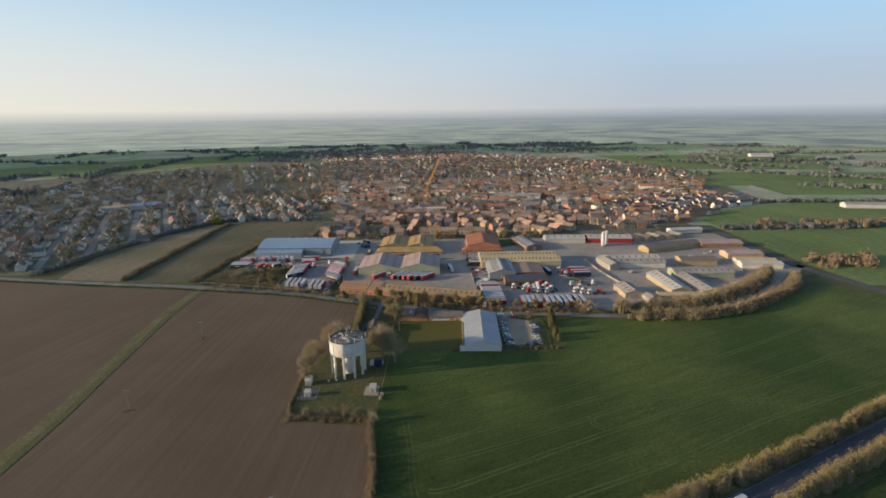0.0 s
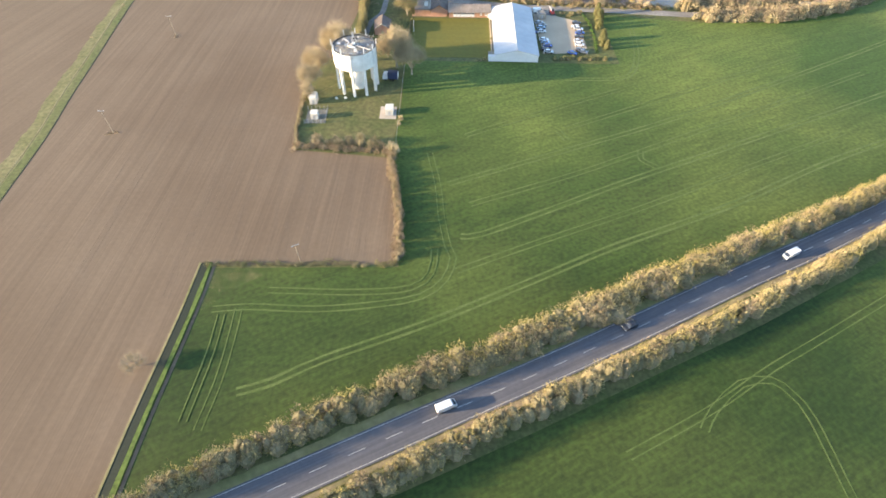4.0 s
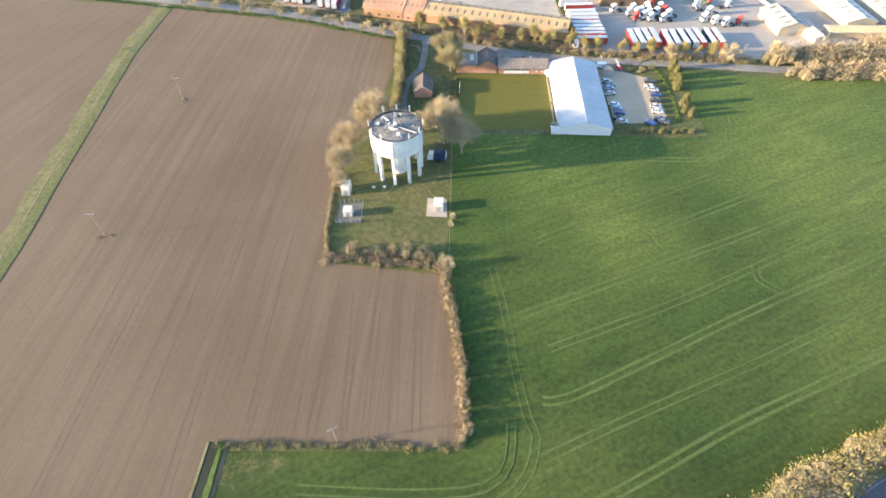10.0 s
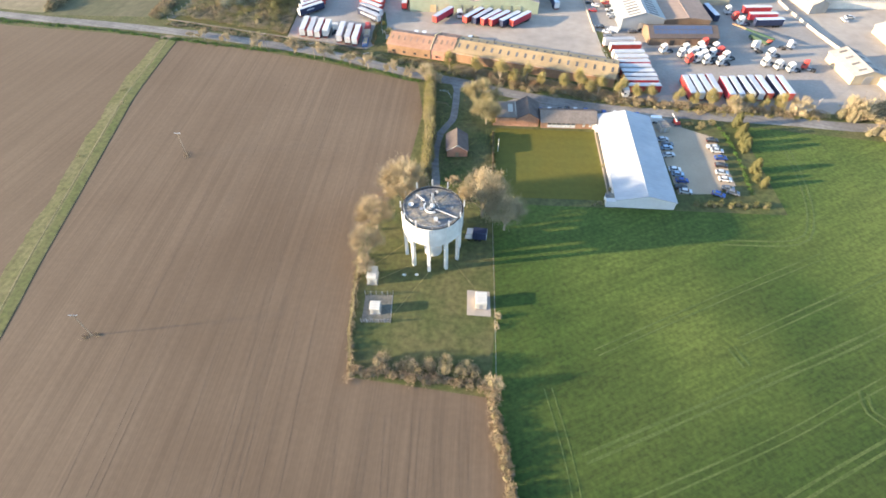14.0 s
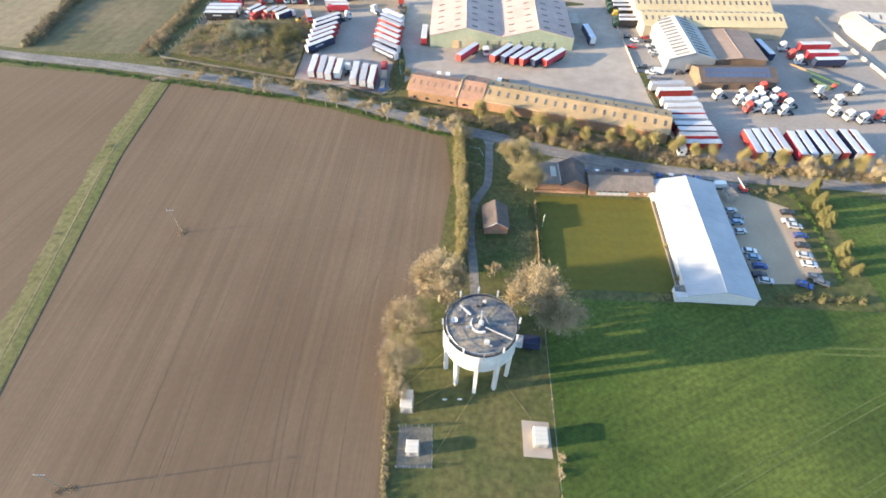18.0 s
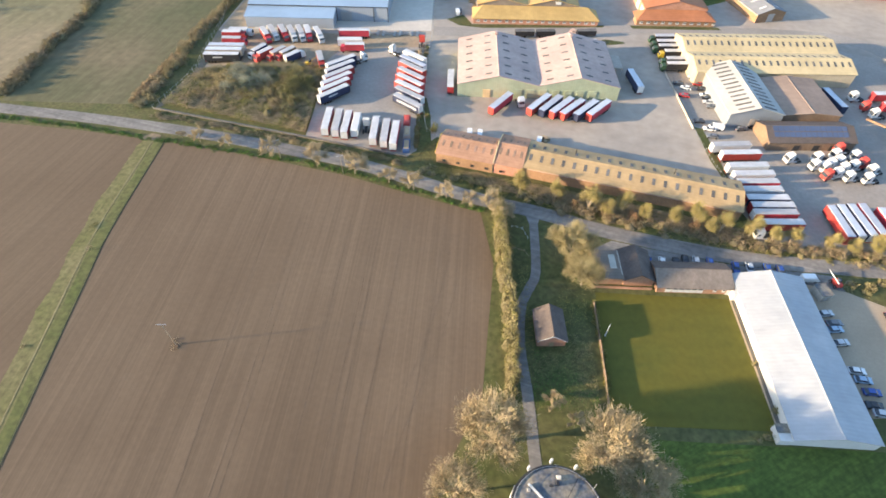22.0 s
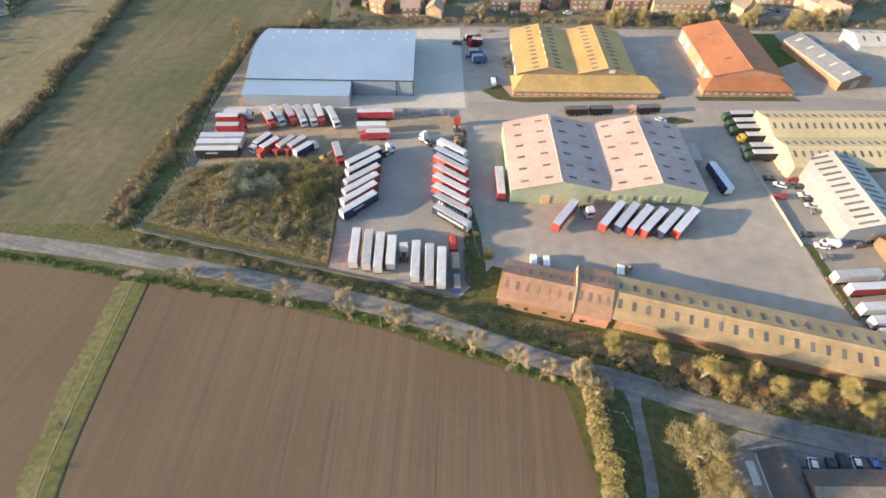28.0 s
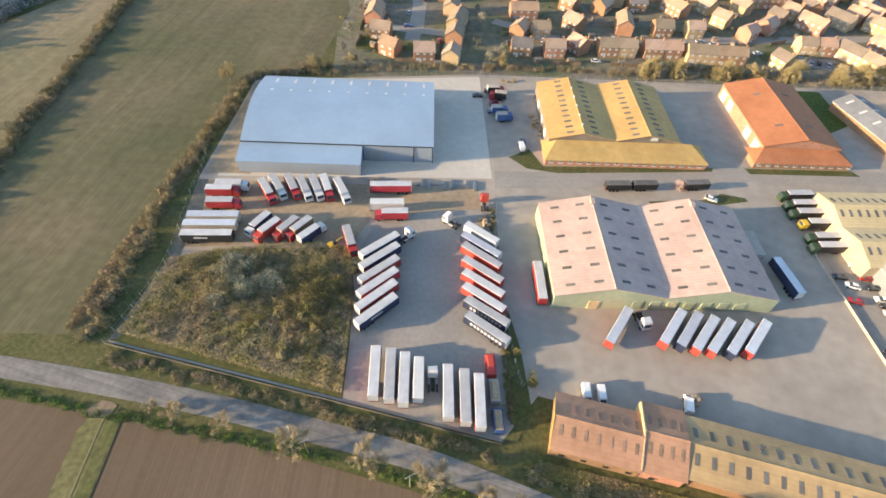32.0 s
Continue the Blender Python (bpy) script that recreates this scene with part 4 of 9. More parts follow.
sheet("meadow_2", [(-300, 384), (-310, 452), (-294, 530), (-262, 590), (-250, 586), (-247, 376)], 0.06, M["meadow_tan"], "pale tan meadow beyond the hedge")
sheet("town_ground", [(-900, 330), (-335, 396), (-318, 452), (-300, 530), (-255, 606), (-150, 612), (-142, 500), (110, 507), (200, 520), (282, 575), (360, 660), (455, 735), (540, 1160), (400, 1420), (200, 1640), (-180, 1980), (-540, 1740), (-640, 1280), (-1000, 900)], 0.04, M["garden"], "gardens and yards between the houses")
sheet("yard_ground", [(-182.3, 372), (-83, 347.5), (-73, 359), (24, 334), (27, 309), (100, 306), (140, 303), (205, 318), (250, 352), (280, 392), (280, 520), (115, 506), (-80, 506), (-172.6, 495), (-177.8, 436), (-176.3, 398)], 0.07, M["concrete"], "worn concrete yards of the works")
sheet("scrub_ground", [(-182, 372.5), (-121, 357.5), (-121, 386), (-124, 406), (-160, 404), (-176, 400)], 0.11, M["compound"], "rough overgrown ground inside the yard")
sheet("dirt_yard", [(-174, 404), (-160, 405.5), (-124, 407.5), (-118, 420), (-84, 420), (-84, 434), (-176, 434)], 0.10, M["dirt"], "packed yellow dirt of the lorry yard")
sheet("trailer_yard", [(-120.5, 357.5), (-83.5, 348), (-80, 382), (-80, 424), (-100, 422), (-117, 418), (-122, 404)], 0.12, M["asphalt"], "grey asphalt of the trailer park")
sheet("warehouse_apron", [(-172, 436), (-79, 439), (-80, 504), (-172, 494)], 0.10, M["pale_concrete"], "pale new concrete round the blue warehouse")
sheet("warehouse_side", [(-176.6, 437.5), (-161.5, 437.5), (-161.5, 494), (-171.8, 493.5)], 0.115, M["dirt"], "packed tan earth beside the blue warehouse")
sheet("long_shed_verge", [(-74, 358), (-79, 346), (-62, 335), (-20, 322), (26, 311), (27, 320), (24, 333)], 0.09, M["rough_grass"], "grass and brambles along the long shed")
sheet("east_yard", [(28, 310), (100, 307), (128, 330), (128, 420), (100, 432), (24, 432), (24, 372)], 0.09, M["asphalt"], "grey asphalt lorry park")
strip("estate_road", smooth_line([(-78, 439), (-54, 439.5), (0, 445), (45, 446), (110, 441), (130, 420)]), 8.5, 0.11, M["asphalt"], "grey estate road between the warehouses")
sheet("estate_green_1", [(-72, 451), (-66, 445), (-55, 443), (2, 446.5), (3, 448.5), (-60, 446.5), (-64, 456)], 0.12, M["rough_grass"], "grass in front of the ochre warehouse")
sheet("estate_green_2", [(15, 449), (56, 449.5), (58, 446.5), (16, 446)], 0.12, M["rough_grass"], "grass in front of the orange warehouse")
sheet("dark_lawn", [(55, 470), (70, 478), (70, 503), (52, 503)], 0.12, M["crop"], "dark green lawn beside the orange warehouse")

lane = strip("road_1", smooth_line(LANE), 5.6, 0.13, M["lane"], "narrow pale worn country lane")
main_road = strip("road_2", smooth_line(MAIN), 7.9, 0.15, M["road"], "two-lane main road with white markings")
east_road = strip("road_3", smooth_line(EAST), 7.5, 0.13, M["road"], "road past the works")


def dashes(parent, line, off, first, on, gap, width, z, name="marking"):
    """Painted dashes beside the middle of a road."""
    p = np.array(smooth_line(line, 1.0))
    s = np.r_[0, np.cumsum(np.linalg.norm(np.diff(p, axis=0), axis=1))]

    def at(d):
        q = np.array([np.interp(d, s, p[:, 0]), np.interp(d, s, p[:, 1])])
        e = np.array([np.interp(d + 0.5, s, p[:, 0]), np.interp(d + 0.5, s, p[:, 1])]) - q
        e /= np.linalg.norm(e) + 1e-9
        return q + off * np.array([-e[1], e[0]])

    d = first
    while d < s[-1] - on - 1:
        strip(name, [at(d), at(d + on / 2), at(d + on)], width, z, M["paint"], parent=parent, kind="", depth=0.02)
        d += on + gap


dashes(main_road, MAIN[6:14], 0.0, 4, 4.0, 5.0, 0.14, 0.172)
dashes(main_road, MAIN[6:14], 3.45, 1, 60.0, 0.4, 0.12, 0.172, "edge_line")
dashes(main_road, MAIN[6:14], -3.45, 1, 60.0, 0.4, 0.12, 0.172, "edge_line")

south = np.array(smooth_line(MAIN, 3.0))
way = np.gradient(south, axis=0)
way /= np.linalg.norm(way, axis=1)[:, None]
wob = np.random.default_rng(8).uniform(1.4, 2.6, len(south))
strip("verge_1", south + np.stack([way[:, 1], -way[:, 0]], 1) * 4.9, wob * 0.5 + 0.3, 0.13, M["bare_earth"], "bare brown soil verge beside the main road")
strip("verge_2", south + np.stack([-way[:, 1], way[:, 0]], 1) * 5.0, wob * 1.2, 0.125, M["bush"], "dark weedy verge under the hedge")

# tractor lines in the crops
TRAMS = [[(-61, 93.6), (-53, 96.3), (-41, 102.8), (-14, 114.2), (16, 129), (41.5, 141.8), (83, 160.1), (133, 186), (200, 214)], [(-5.6, 145.4), (0.7, 146.3), (22.2, 156.7), (54.9, 173), (101.5, 194.5), (160, 222), (230, 256)],
         [(-7, 131.8), (17, 142.7), (55.7, 159.6), (92.5, 177.6), (140, 200)], [(-9.5, 169.3), (36.7, 189.5), (73, 205.7), (120.6, 230.2), (176, 260), (240, 296)], [(-2.4, 159.5), (34.9, 175.2), (60.4, 187.8), (111.5, 213.3), (170, 243)],
         [(-16, 186), (-13.4, 172), (-12.4, 164), (-11.6, 154), (-9.5, 141), (-8, 136.6), (-10.5, 128.5), (-17.1, 122.5), (-28.7, 119.8), (-46, 118), (-64, 118.6), (-74, 117.6)],
         [(-66.8, 118), (-66.2, 107), (-66.2, 96), (-67.4, 84)], [(79, 284), (76.5, 262), (72, 246), (64, 237), (40, 236)], [(31, 79), (53.4, 90.1), (72.4, 101.2), (90.2, 110.5), (140, 137)],
         [(50, 85), (54, 90), (62.9, 96.8), (71, 97.8), (74.5, 94), (76.5, 88), (77, 70)], [(35, 201), (79.6, 222.7), (97.6, 231.8), (150, 258)], [(-2.8, 196.3), (39, 217.3), (70, 232)], [(60.4, 188), (59.6, 183), (64, 179)], [(32.3, 199.3), (34.5, 193.9)],
         [(-60, 124.2), (-35, 123.8), (-20, 125.5), (-14.5, 131), (-13.5, 140)], [(-71, 116), (-70.5, 104), (-71.5, 86)]]
FAINT = (2, 4, 5, 6, 10, 11, 14, 15)
for li, line in enumerate(TRAMS):
    p = np.array(smooth_line(line, 4))
    t = np.gradient(p, axis=0)
    t /= np.linalg.norm(t, axis=1)[:, None]
    nr = np.stack([-t[:, 1], t[:, 0]], 1)
    for off in (-0.95, 0.95):
        strip("tractor_line", p + nr * off, np.random.default_rng(int(off) + len(p)).uniform(0.5, 0.85, len(p)) * (0.5 if li in (6, 8, 9, 15) else 0.65 if li in FAINT else 1.1 if li < 1 else 0.95), 0.072 + 0.0045 * li, M["crop_worn"], "pale wheel track pressed into the crop", depth=0.02)
for line in ([(-113, 318), (-113.1, 306), (-114, 256), (-115.4, 222), (-114.8, 202), (-116, 110)], [(-90, 312), (-90.1, 290), (-91.7, 259), (-92, 222), (-90, 187), (-88, 120)]):
    for off in (-0.9, 0.9):
        strip("tractor_line", [(x + off, y) for x, y in smooth_line(line, 8)], 0.13, 0.078, M["soil_track"], "faint dark wheel track in the ploughed soil", depth=0.02)
for x0, x1 in ((-64.1, -65.9), (-60.0, -59.0), (-58.2, -58.1), (-53.5, -55.0), (-52.0, -53.4), (-48.1, -48.6), (-46.6, -46.9), (-42.3, -43.4), (-40.4, -42.2), (-36.7, -37.7), (-34.9, -35.7), (-29.0, -31.6)):
    strip("tractor_line", [(x0 + 0.9 * (x0 - x1) / 2, 136.5), (x0, 150.5), ((x0 + x1) / 2, 163.5), (x1, 177.5)], 0.08, 0.0785, M["soil_track"], "fine dark drill line in the ploughed soil", depth=0.02)
for x0, w in ((-73.5, 0.08), (-84.6, 0.08), (-99.5, 0.09), (-123.0, 0.08)):
    bend = 0.9 * max(0.0, 1 - (-70 - x0) / 40)
    strip("tractor_line", [(x0 + 6 * bend, 316), (x0 + 3 * bend, 285), (x0 - 2 * bend, 250), (x0 - 4 * bend, 215), (x0 - 4 * bend + 0.5, 180), (x0 - 3 * bend + 1.0, 140)], w, 0.0795, M["soil_track"], "fine dark drill line in the ploughed soil", depth=0.02)
for off in (-4.4, 0.2):
    strip("tractor_line", [(x + off * 0.9, y + off * 0.25) for x, y in smooth_line([(-62, 312), (-67.3, 279), (-76.9, 248), (-80.7, 230), (-81.7, 204), (-80, 150)], 8)], 0.08, 0.079, M["soil_track"], "fine dark drill line in the ploughed soil", depth=0.02)
cover("thin_crop", [(-77, 131.5), (-66, 131.8), (-62, 129.5), (-68, 126), (-73, 122), (-76, 117), (-78.3, 118), (-78, 126)], 70, 0.10, 0.09, [(M["dry_scrub"], "thin dry growth in the crop's corner"), (M["olive"], "thin yellowish growth in the crop's corner"), (M["bush"], "thin dull growth in the crop's corner")], 57)

# ---- hedges, scrub and ditches ----
rng = np.random.default_rng(4)
HEDGE_MIX = [(M["hedge"], 0.5), (M["twig_dark"], 0.26), (M["bud"], 0.24)]
hedge("hedgerow", [(-112, 51.5), (-75, 68), (-53, 79.5), (-27, 92.3), (9, 107.4), (31, 117.4), (52, 128), (80, 140.8), (118, 158.3), (165, 182), (205, 203)], [3.5, 3.5, 3.8, 4.2, 4.7, 5.5, 5.2, 4.1, 3.6, 3.3, 3], 6.6, 300, 0.13, HEDGE_MIX, "tall thick yellow-budding hedge along the main road", 11, 2.4)
hedge("hedgerow", [(-106, 34.3), (-75, 48.8), (-60, 55.4), (0, 84.6), (9.5, 89.0), (53, 109.0), (79, 121.6), (100, 132.4), (150, 158.3), (195, 180.8)], [3.3] * 10, 7.0, 230, 0.132, HEDGE_MIX, "yellow-budding hedge between the road and the crop", 12, 2.4)
thicket("hedgerow", along([(-30, 185), (-28, 171), (-25.5, 157), (-24, 136)], 1.2, 0.35, 1.2, 2.6, rng), 0.14, 95, M["twig_dark"], "brown hedge between the ploughed field and the crop", 21)
thicket("hedgerow", along([(-24.5, 134), (-50, 133.6), (-80, 133.4)], 1.4, 0.3, 0.9, 0.8, rng), 0.14, 80, M["bush"], "low grassy hedge along the field corner", 22)
DITCH = [(-80.9, 134), (-81.0, 119), (-81.6, 104), (-82.4, 87), (-83, 60)]
# kept flat; the near-black colour stands in for its shaded depth
strip("ditch", smooth_line(DITCH, 4), 2.2, 0.085, M["dark_ditch"], "dark flat ditch between the fields")
strip("ditch_bank", smooth_line([(x + 1.85, y) for x, y in DITCH], 4), np.random.default_rng(3).uniform(0.8, 1.5, len(smooth_line(DITCH, 4))), 0.35, M["ivy_bank"], "bright green grassy ditch bank", depth=0.5)
strip("ditch_edge", smooth_line([(x - 1.35, y) for x, y in DITCH], 4), 0.6, 0.16, M["bush"], "thin weedy edge of the ditch")
strip("headland", smooth_line([(x + 3.1, y) for x, y in DITCH], 4), 0.9, 0.075, M["soil_track"], "narrow bare strip beside the ditch bank")
hedge("hedgerow", [(-52, 325), (-51.4, 304), (-50.4, 282), (-50.8, 262), (-53, 256)], [2.3, 2.4, 2.2, 2.1, 1.7], 5.4, 520, 0.13, [(M["bud"], 0.5), (M["olive"], 0.2), (M["bush"], 0.3)], "overgrown olive hedge between the ploughed field and the track", 24, 2.3, 1.2, 0.9)
thicket("hedgerow", along([(-64.6, 189), (-66.4, 200), (-67.4, 216), (-67.4, 226)], 1.2, 0.15, 0.8, 1.6, rng), 0.11, 100, M["scrub"], "low hedge round the water tower compound", 25)
thicket("hedgerow", along([(-65, 189), (-50, 187.6), (-31, 185.8)], 1.1, 0.4, 1.1, 1.8, rng), 0.14, 95, M["twig_dark"], "scrubby hedge at the compound's south side", 26)
thicket("bush", [(-58, 191, 2.1, 4.0), (-49.5, 190.5, 1.9, 3.4), (-45, 190.5, 1.8, 3.6), (-41, 190, 2.0, 4.6), (-37.5, 190, 1.9, 4.0), (-34, 189, 1.4, 2.6), (-53, 190, 1.2, 2.2)], 0.14, 110, M["scrub"], "thorn bushes in the compound corner", 27, 1.5, "bush")
thicket("bush", [(-29.5, 186, 1.8, 4.5), (-27.5, 206, 0.9, 1.6), (-28, 203.5, 0.8, 1.2)], 0.13, 120, M["twig"], "pale bare bush at the hedge corner", 28, 2.0, "bush")
thicket("verge_growth", along([(-420, 395), (-345, 381.5), (-252, 365.5), (-204, 359), (-172, 352.2), (-121, 343), (-97, 336.5), (-66, 325), (-57, 322)], 1.6, 0.5, 1.0, 0.7, rng), 0.17, 50, M["ivy"], "green weeds on the lane's verge", 29)
thicket("verge_growth", along([(-182, 368), (-150, 360.5), (-121, 353), (-97, 346.5), (-84, 343)], 1.3, 0.8, 1.2, 1.0, rng), 0.15, 80, M["scrub"], "brown brambles along the yard fence", 30)
thicket("verge_growth", along([(-40, 327.5), (-20, 320.5), (10, 313.5), (40, 308.5), (70, 306), (100, 304)], 1.5, 1.3, 1.7, 2.0, rng), 0.13, 60, M["twig_dark"], "thick brown brambles and saplings beside the lane", 31, 2.0)
thicket("verge_growth", along([(-78, 341.5), (-62, 335), (-46, 329.5), (-20, 322), (6, 315.5), (26, 311.5), (40, 309.5), (70, 307), (100, 305)], 1.6, 0.8, 1.1, 1.5, rng), 0.12, 60, M["bud"], "pale budding thicket between lane and works", 73, 2.0)
thicket("verge_growth", along([(-74, 339.5), (-50, 329.5), (-30, 323), (-8, 316.5), (18, 310), (40, 306), (70, 303.8), (100, 302.2)], 1.5, 0.6, 0.9, 0.7, rng), 0.13, 50, M["olive"], "low olive brambles on the lane's verge", 74, 1.5)
cover("undergrowth", [(-79, 341.8), (-58, 333.4), (-40, 327.4), (-18, 319.8), (18, 311.3), (26, 310.5), (26, 317), (23, 317.8), (-44, 336), (-73.4, 343)], 60, 0.8, 0.12, [(M["olive"], "olive-yellow undergrowth against the long shed"), (M["bush"], "dull green grass against the long shed"), (M["dry_scrub"], "dry tan undergrowth against the long shed")], 55)
cover("undergrowth", [(-44, 331), (-20, 322.5), (18, 313), (26, 311.5), (26, 316), (22, 317), (-42, 335)], 45, 2.0, 0.13, [(M["twig_dark"], "brown brambles against the long shed"), (M["scrub"], "olive-brown brambles against the long shed")], 58)
cover("long_grass", [(-46, 256), (-30, 255), (-29.5, 273), (-44.5, 273)], 16, 0.35, 0.11, [(M["ivy"], "tufts of long green grass beside the lawn"), (M["bush"], "tufts of dull grass beside the lawn")], 56)
thicket("bush", [(-18, 321, 1.4, 3.0), (-9.5, 319.5, 1.6, 3.0), (8, 316, 1.6, 3.2), (-27, 325, 1.3, 2.6)], 0.14, 100, M["rust"], "rust-brown bramble bush", 33, 1.0, "bush")
sheet("fence_verge", [(-182, 372.6), (-180, 373), (-173.6, 399), (-172.2, 420), (-174.5, 434), (-177.6, 434), (-176.3, 399)], 0.13, M["pad_dark"], "rough grass inside the yard fence")
cover("scrub", [(-180, 374), (-150, 366.3), (-121.2, 358.6), (-121.3, 386), (-124, 405.6), (-138, 406.3), (-160, 403.8), (-175.3, 399.5)], 36, 2.6, 0.18, [(M["scrub"], "tangled olive-brown scrub on the waste ground"), (M["dry_scrub"], "dry tan undergrowth on the waste ground"), (M["olive"], "olive-yellow brambles on the waste ground"), (M["scrub"], "brown undergrowth between the brambles")], 34)
for material, words, seed in ((M["dry_scrub"], "tan bushes on the waste ground", 51), (M["olive"], "olive-yellow bushes on the waste ground", 52), (M["scrub"], "brown bushes on the waste ground", 53)):
    r5 = np.random.default_rng(seed)
    thicket("scrub", [(x, y, r5.uniform(1.0, 2.6), r5.uniform(1.6, 3.4)) for x, y in r5.uniform((-172, 369), (-128, 401), (26, 2)) if y > 369 + (-128 - x) * 0.16], 0.15, 55, material, words, seed, 1.6, "scrub")
thicket("scrub", [(rng.normal(-153.5, 3.2), rng.normal(391, 3.0), rng.uniform(1.8, 3.0), rng.uniform(3.6, 5.4)) for _ in range(22)], 0.16, 60, M["mossy"], "mossy grey-green mound of scrub", 35, 1.0)
thicket("scrub", [(rng.normal(-132, 4), rng.normal(383, 8), rng.uniform(1.7, 3.0), rng.uniform(3.2, 5.6)) for _ in range(34)], 0.15, 60, M["bush"], "tall dull green brambles in the scrub", 36, 1.0)
thicket("scrub", [(rng.normal(-159, 2.6), rng.normal(388.5, 3.0), rng.uniform(1.8, 2.8), rng.uniform(3.0, 4.6)) for _ in range(14)], 0.16, 60, M["hedge_pale"], "yellowish bushes beside the mossy mound", 71, 1.0)
thicket("hedgerow", along([(-188, 374), (-186, 400), (-185.5, 430), (-179, 470), (-175, 495), (-160, 500), (-146, 506)], 1.5, 1.1, 1.8, 2.7, rng), 0.16, 50, M["scrub"], "rough hedge between meadow and yard", 37, 1.6)
thicket("dry_verge", along([(-193, 377), (-190.5, 400), (-188.5, 412), (-185, 436), (-181.5, 463), (-179, 480)], 0.9, 0.7, 1.3, 0.9, rng), 0.16, 60, M["dry_scrub"], "sunlit dry tan grass beside the hedge", 61, 1.4, "grass")
thicket("hedgerow", along([(-80.3, 352), (-80.6, 382), (-80.6, 410), (-79.8, 424)], 1.0, 0.25, 0.8, 1.3, rng), 0.15, 60, M["bush"], "dark weedy strip along the yard fence", 62)
thicket("bush", [(-74.4, 362.6, 1.5, 2.6), (-77.5, 371, 1.0, 1.6)], 0.16, 90, M["olive"], "yellowish bush at the corner of the yard", 63, 1.3, "bush")
thicket("bush", [(-13.2, 437.2, 1.6, 3.0)], 0.17, 110, M["blossom"], "pale pink flowering tree beside the estate road", 64, 1.0, "tree")
sheet("estate_green_3", [(-26, 430), (-4, 431.5), (1, 435), (9, 433), (9.5, 431.4), (-2, 429), (-25, 427.5)], 0.115, M["rough_grass"], "patchy grass island beside the estate road")
sheet("yard_strip", [(-79.5, 347), (-75, 356), (-76, 372), (-78.2, 384), (-79, 384), (-80.5, 360)], 0.125, M["rough_grass"], "dark rough grass strip beside the yard fence")
thicket("hedgerow", along([(-246, 378), (-246, 448), (-249, 568), (-247, 590)], 2.0, 0.7, 2.2, 2.6, rng), 0.27, 36, M["scrub"], "straight hedge between two meadows", 38, 1.6)
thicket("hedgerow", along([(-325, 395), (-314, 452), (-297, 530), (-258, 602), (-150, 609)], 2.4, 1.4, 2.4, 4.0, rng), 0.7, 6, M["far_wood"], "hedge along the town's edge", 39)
thicket("hedgerow", along([(-146, 502), (-120, 507.5), (-82, 511), (-66, 512), (-20, 511), (60, 511), (112, 512), (190, 522)], 1.7, 1.3, 1.6, 2.0, rng), 0.24, 19, M["scrub"], "overgrown hedge behind the works", 40)
BELT_MIX = [(M["twig"], 0.4), (M["twig_dark"], 0.6)]
hedge("tree_belt", [(112, 291.5), (131, 292.6), (155, 294), (175, 299), (200, 311.5), (226, 329), (247, 348), (266, 374)], [3.5, 4.6, 5.2, 5.4, 5.6, 5.6, 5.2, 3.6], 5.6, 210, 0.225, BELT_MIX, "belt of bare brown trees beside the works", 41, 2.4, 2.6, 1.0)
hedge("tree_belt", [(106, 303), (131, 305), (155, 309), (178, 319), (199, 332), (220, 350), (238, 366), (252, 382)], [4, 5.5, 6.5, 7, 7.5, 7.5, 6.5, 4.5], 7.6, 235, 0.235, BELT_MIX, "belt of bare brown trees between works and lane", 42, 2.4, 3.0, 1.0)
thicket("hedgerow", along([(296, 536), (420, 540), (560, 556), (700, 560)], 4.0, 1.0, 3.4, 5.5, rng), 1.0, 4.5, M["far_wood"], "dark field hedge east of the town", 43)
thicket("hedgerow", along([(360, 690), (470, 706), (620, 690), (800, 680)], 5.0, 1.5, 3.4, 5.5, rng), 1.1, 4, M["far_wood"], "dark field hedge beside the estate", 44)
for x, y, r, h in ((-4.2, 510, 3.4, 7.4), (7, 511, 2.9, 5.6), (26.6, 512, 3.0, 5.4), (36.8, 513, 2.8, 5.0), (58.5, 511.5, 3.6, 6.0), (83.7, 513, 4.2, 6.6), (-69.5, 514, 1.5, 5.5), (47, 512, 2.2, 4.2), (96, 514, 3.0, 5.0)):
    thicket("bush", [(x + rng.normal(0, r * 0.35), y + rng.normal(0, r * 0.3), r * rng.uniform(0.55, 0.8), h * rng.uniform(0.75, 1.0)) for _ in range(5)], 0.2, 44, M["hedge_pale"], "large round pale budding bush behind the works", int(x) + 500, 1.2, "bush")
thicket("scrub", [(rng.uniform(330, 520), rng.uniform(540, 562), rng.uniform(3, 5), rng.uniform(4, 8)) for _ in range(50)] + [(rng.uniform(300, 360), rng.uniform(395, 425), rng.uniform(2, 4), rng.uniform(3, 6)) for _ in range(30)], 0.8, 5.5, M["twig_dark"], "bare thickets along the field edge", 45, 1.6)

# far hedgerows and woods out to the haze
far = []
for _ in range(130):
    a = rng.uniform(-0.95, 0.95)
    d = rng.uniform(1050, 2280)
    x, y = d * math.sin(a), d * math.cos(a)
    if -620 < x < 540 and y < 1500 + 400 * math.cos(x / 300):
        continue
    th, n = rng.choice([0.25, 1.8]) + rng.normal(0, 0.25) + a * 0.5, int(rng.integers(8, 40))
    wide = rng.choice([4, 4, 5, 30], p=[0.4, 0.3, 0.2, 0.1])
    for k in range(n):
        far.append((x + math.cos(th) * k * 9 + rng.normal(0, wide), y + math.sin(th) * k * 9 + rng.normal(0, wide), rng.uniform(4, 8), rng.uniform(5, 11)))
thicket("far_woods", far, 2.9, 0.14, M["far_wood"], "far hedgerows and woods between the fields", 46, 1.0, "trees")

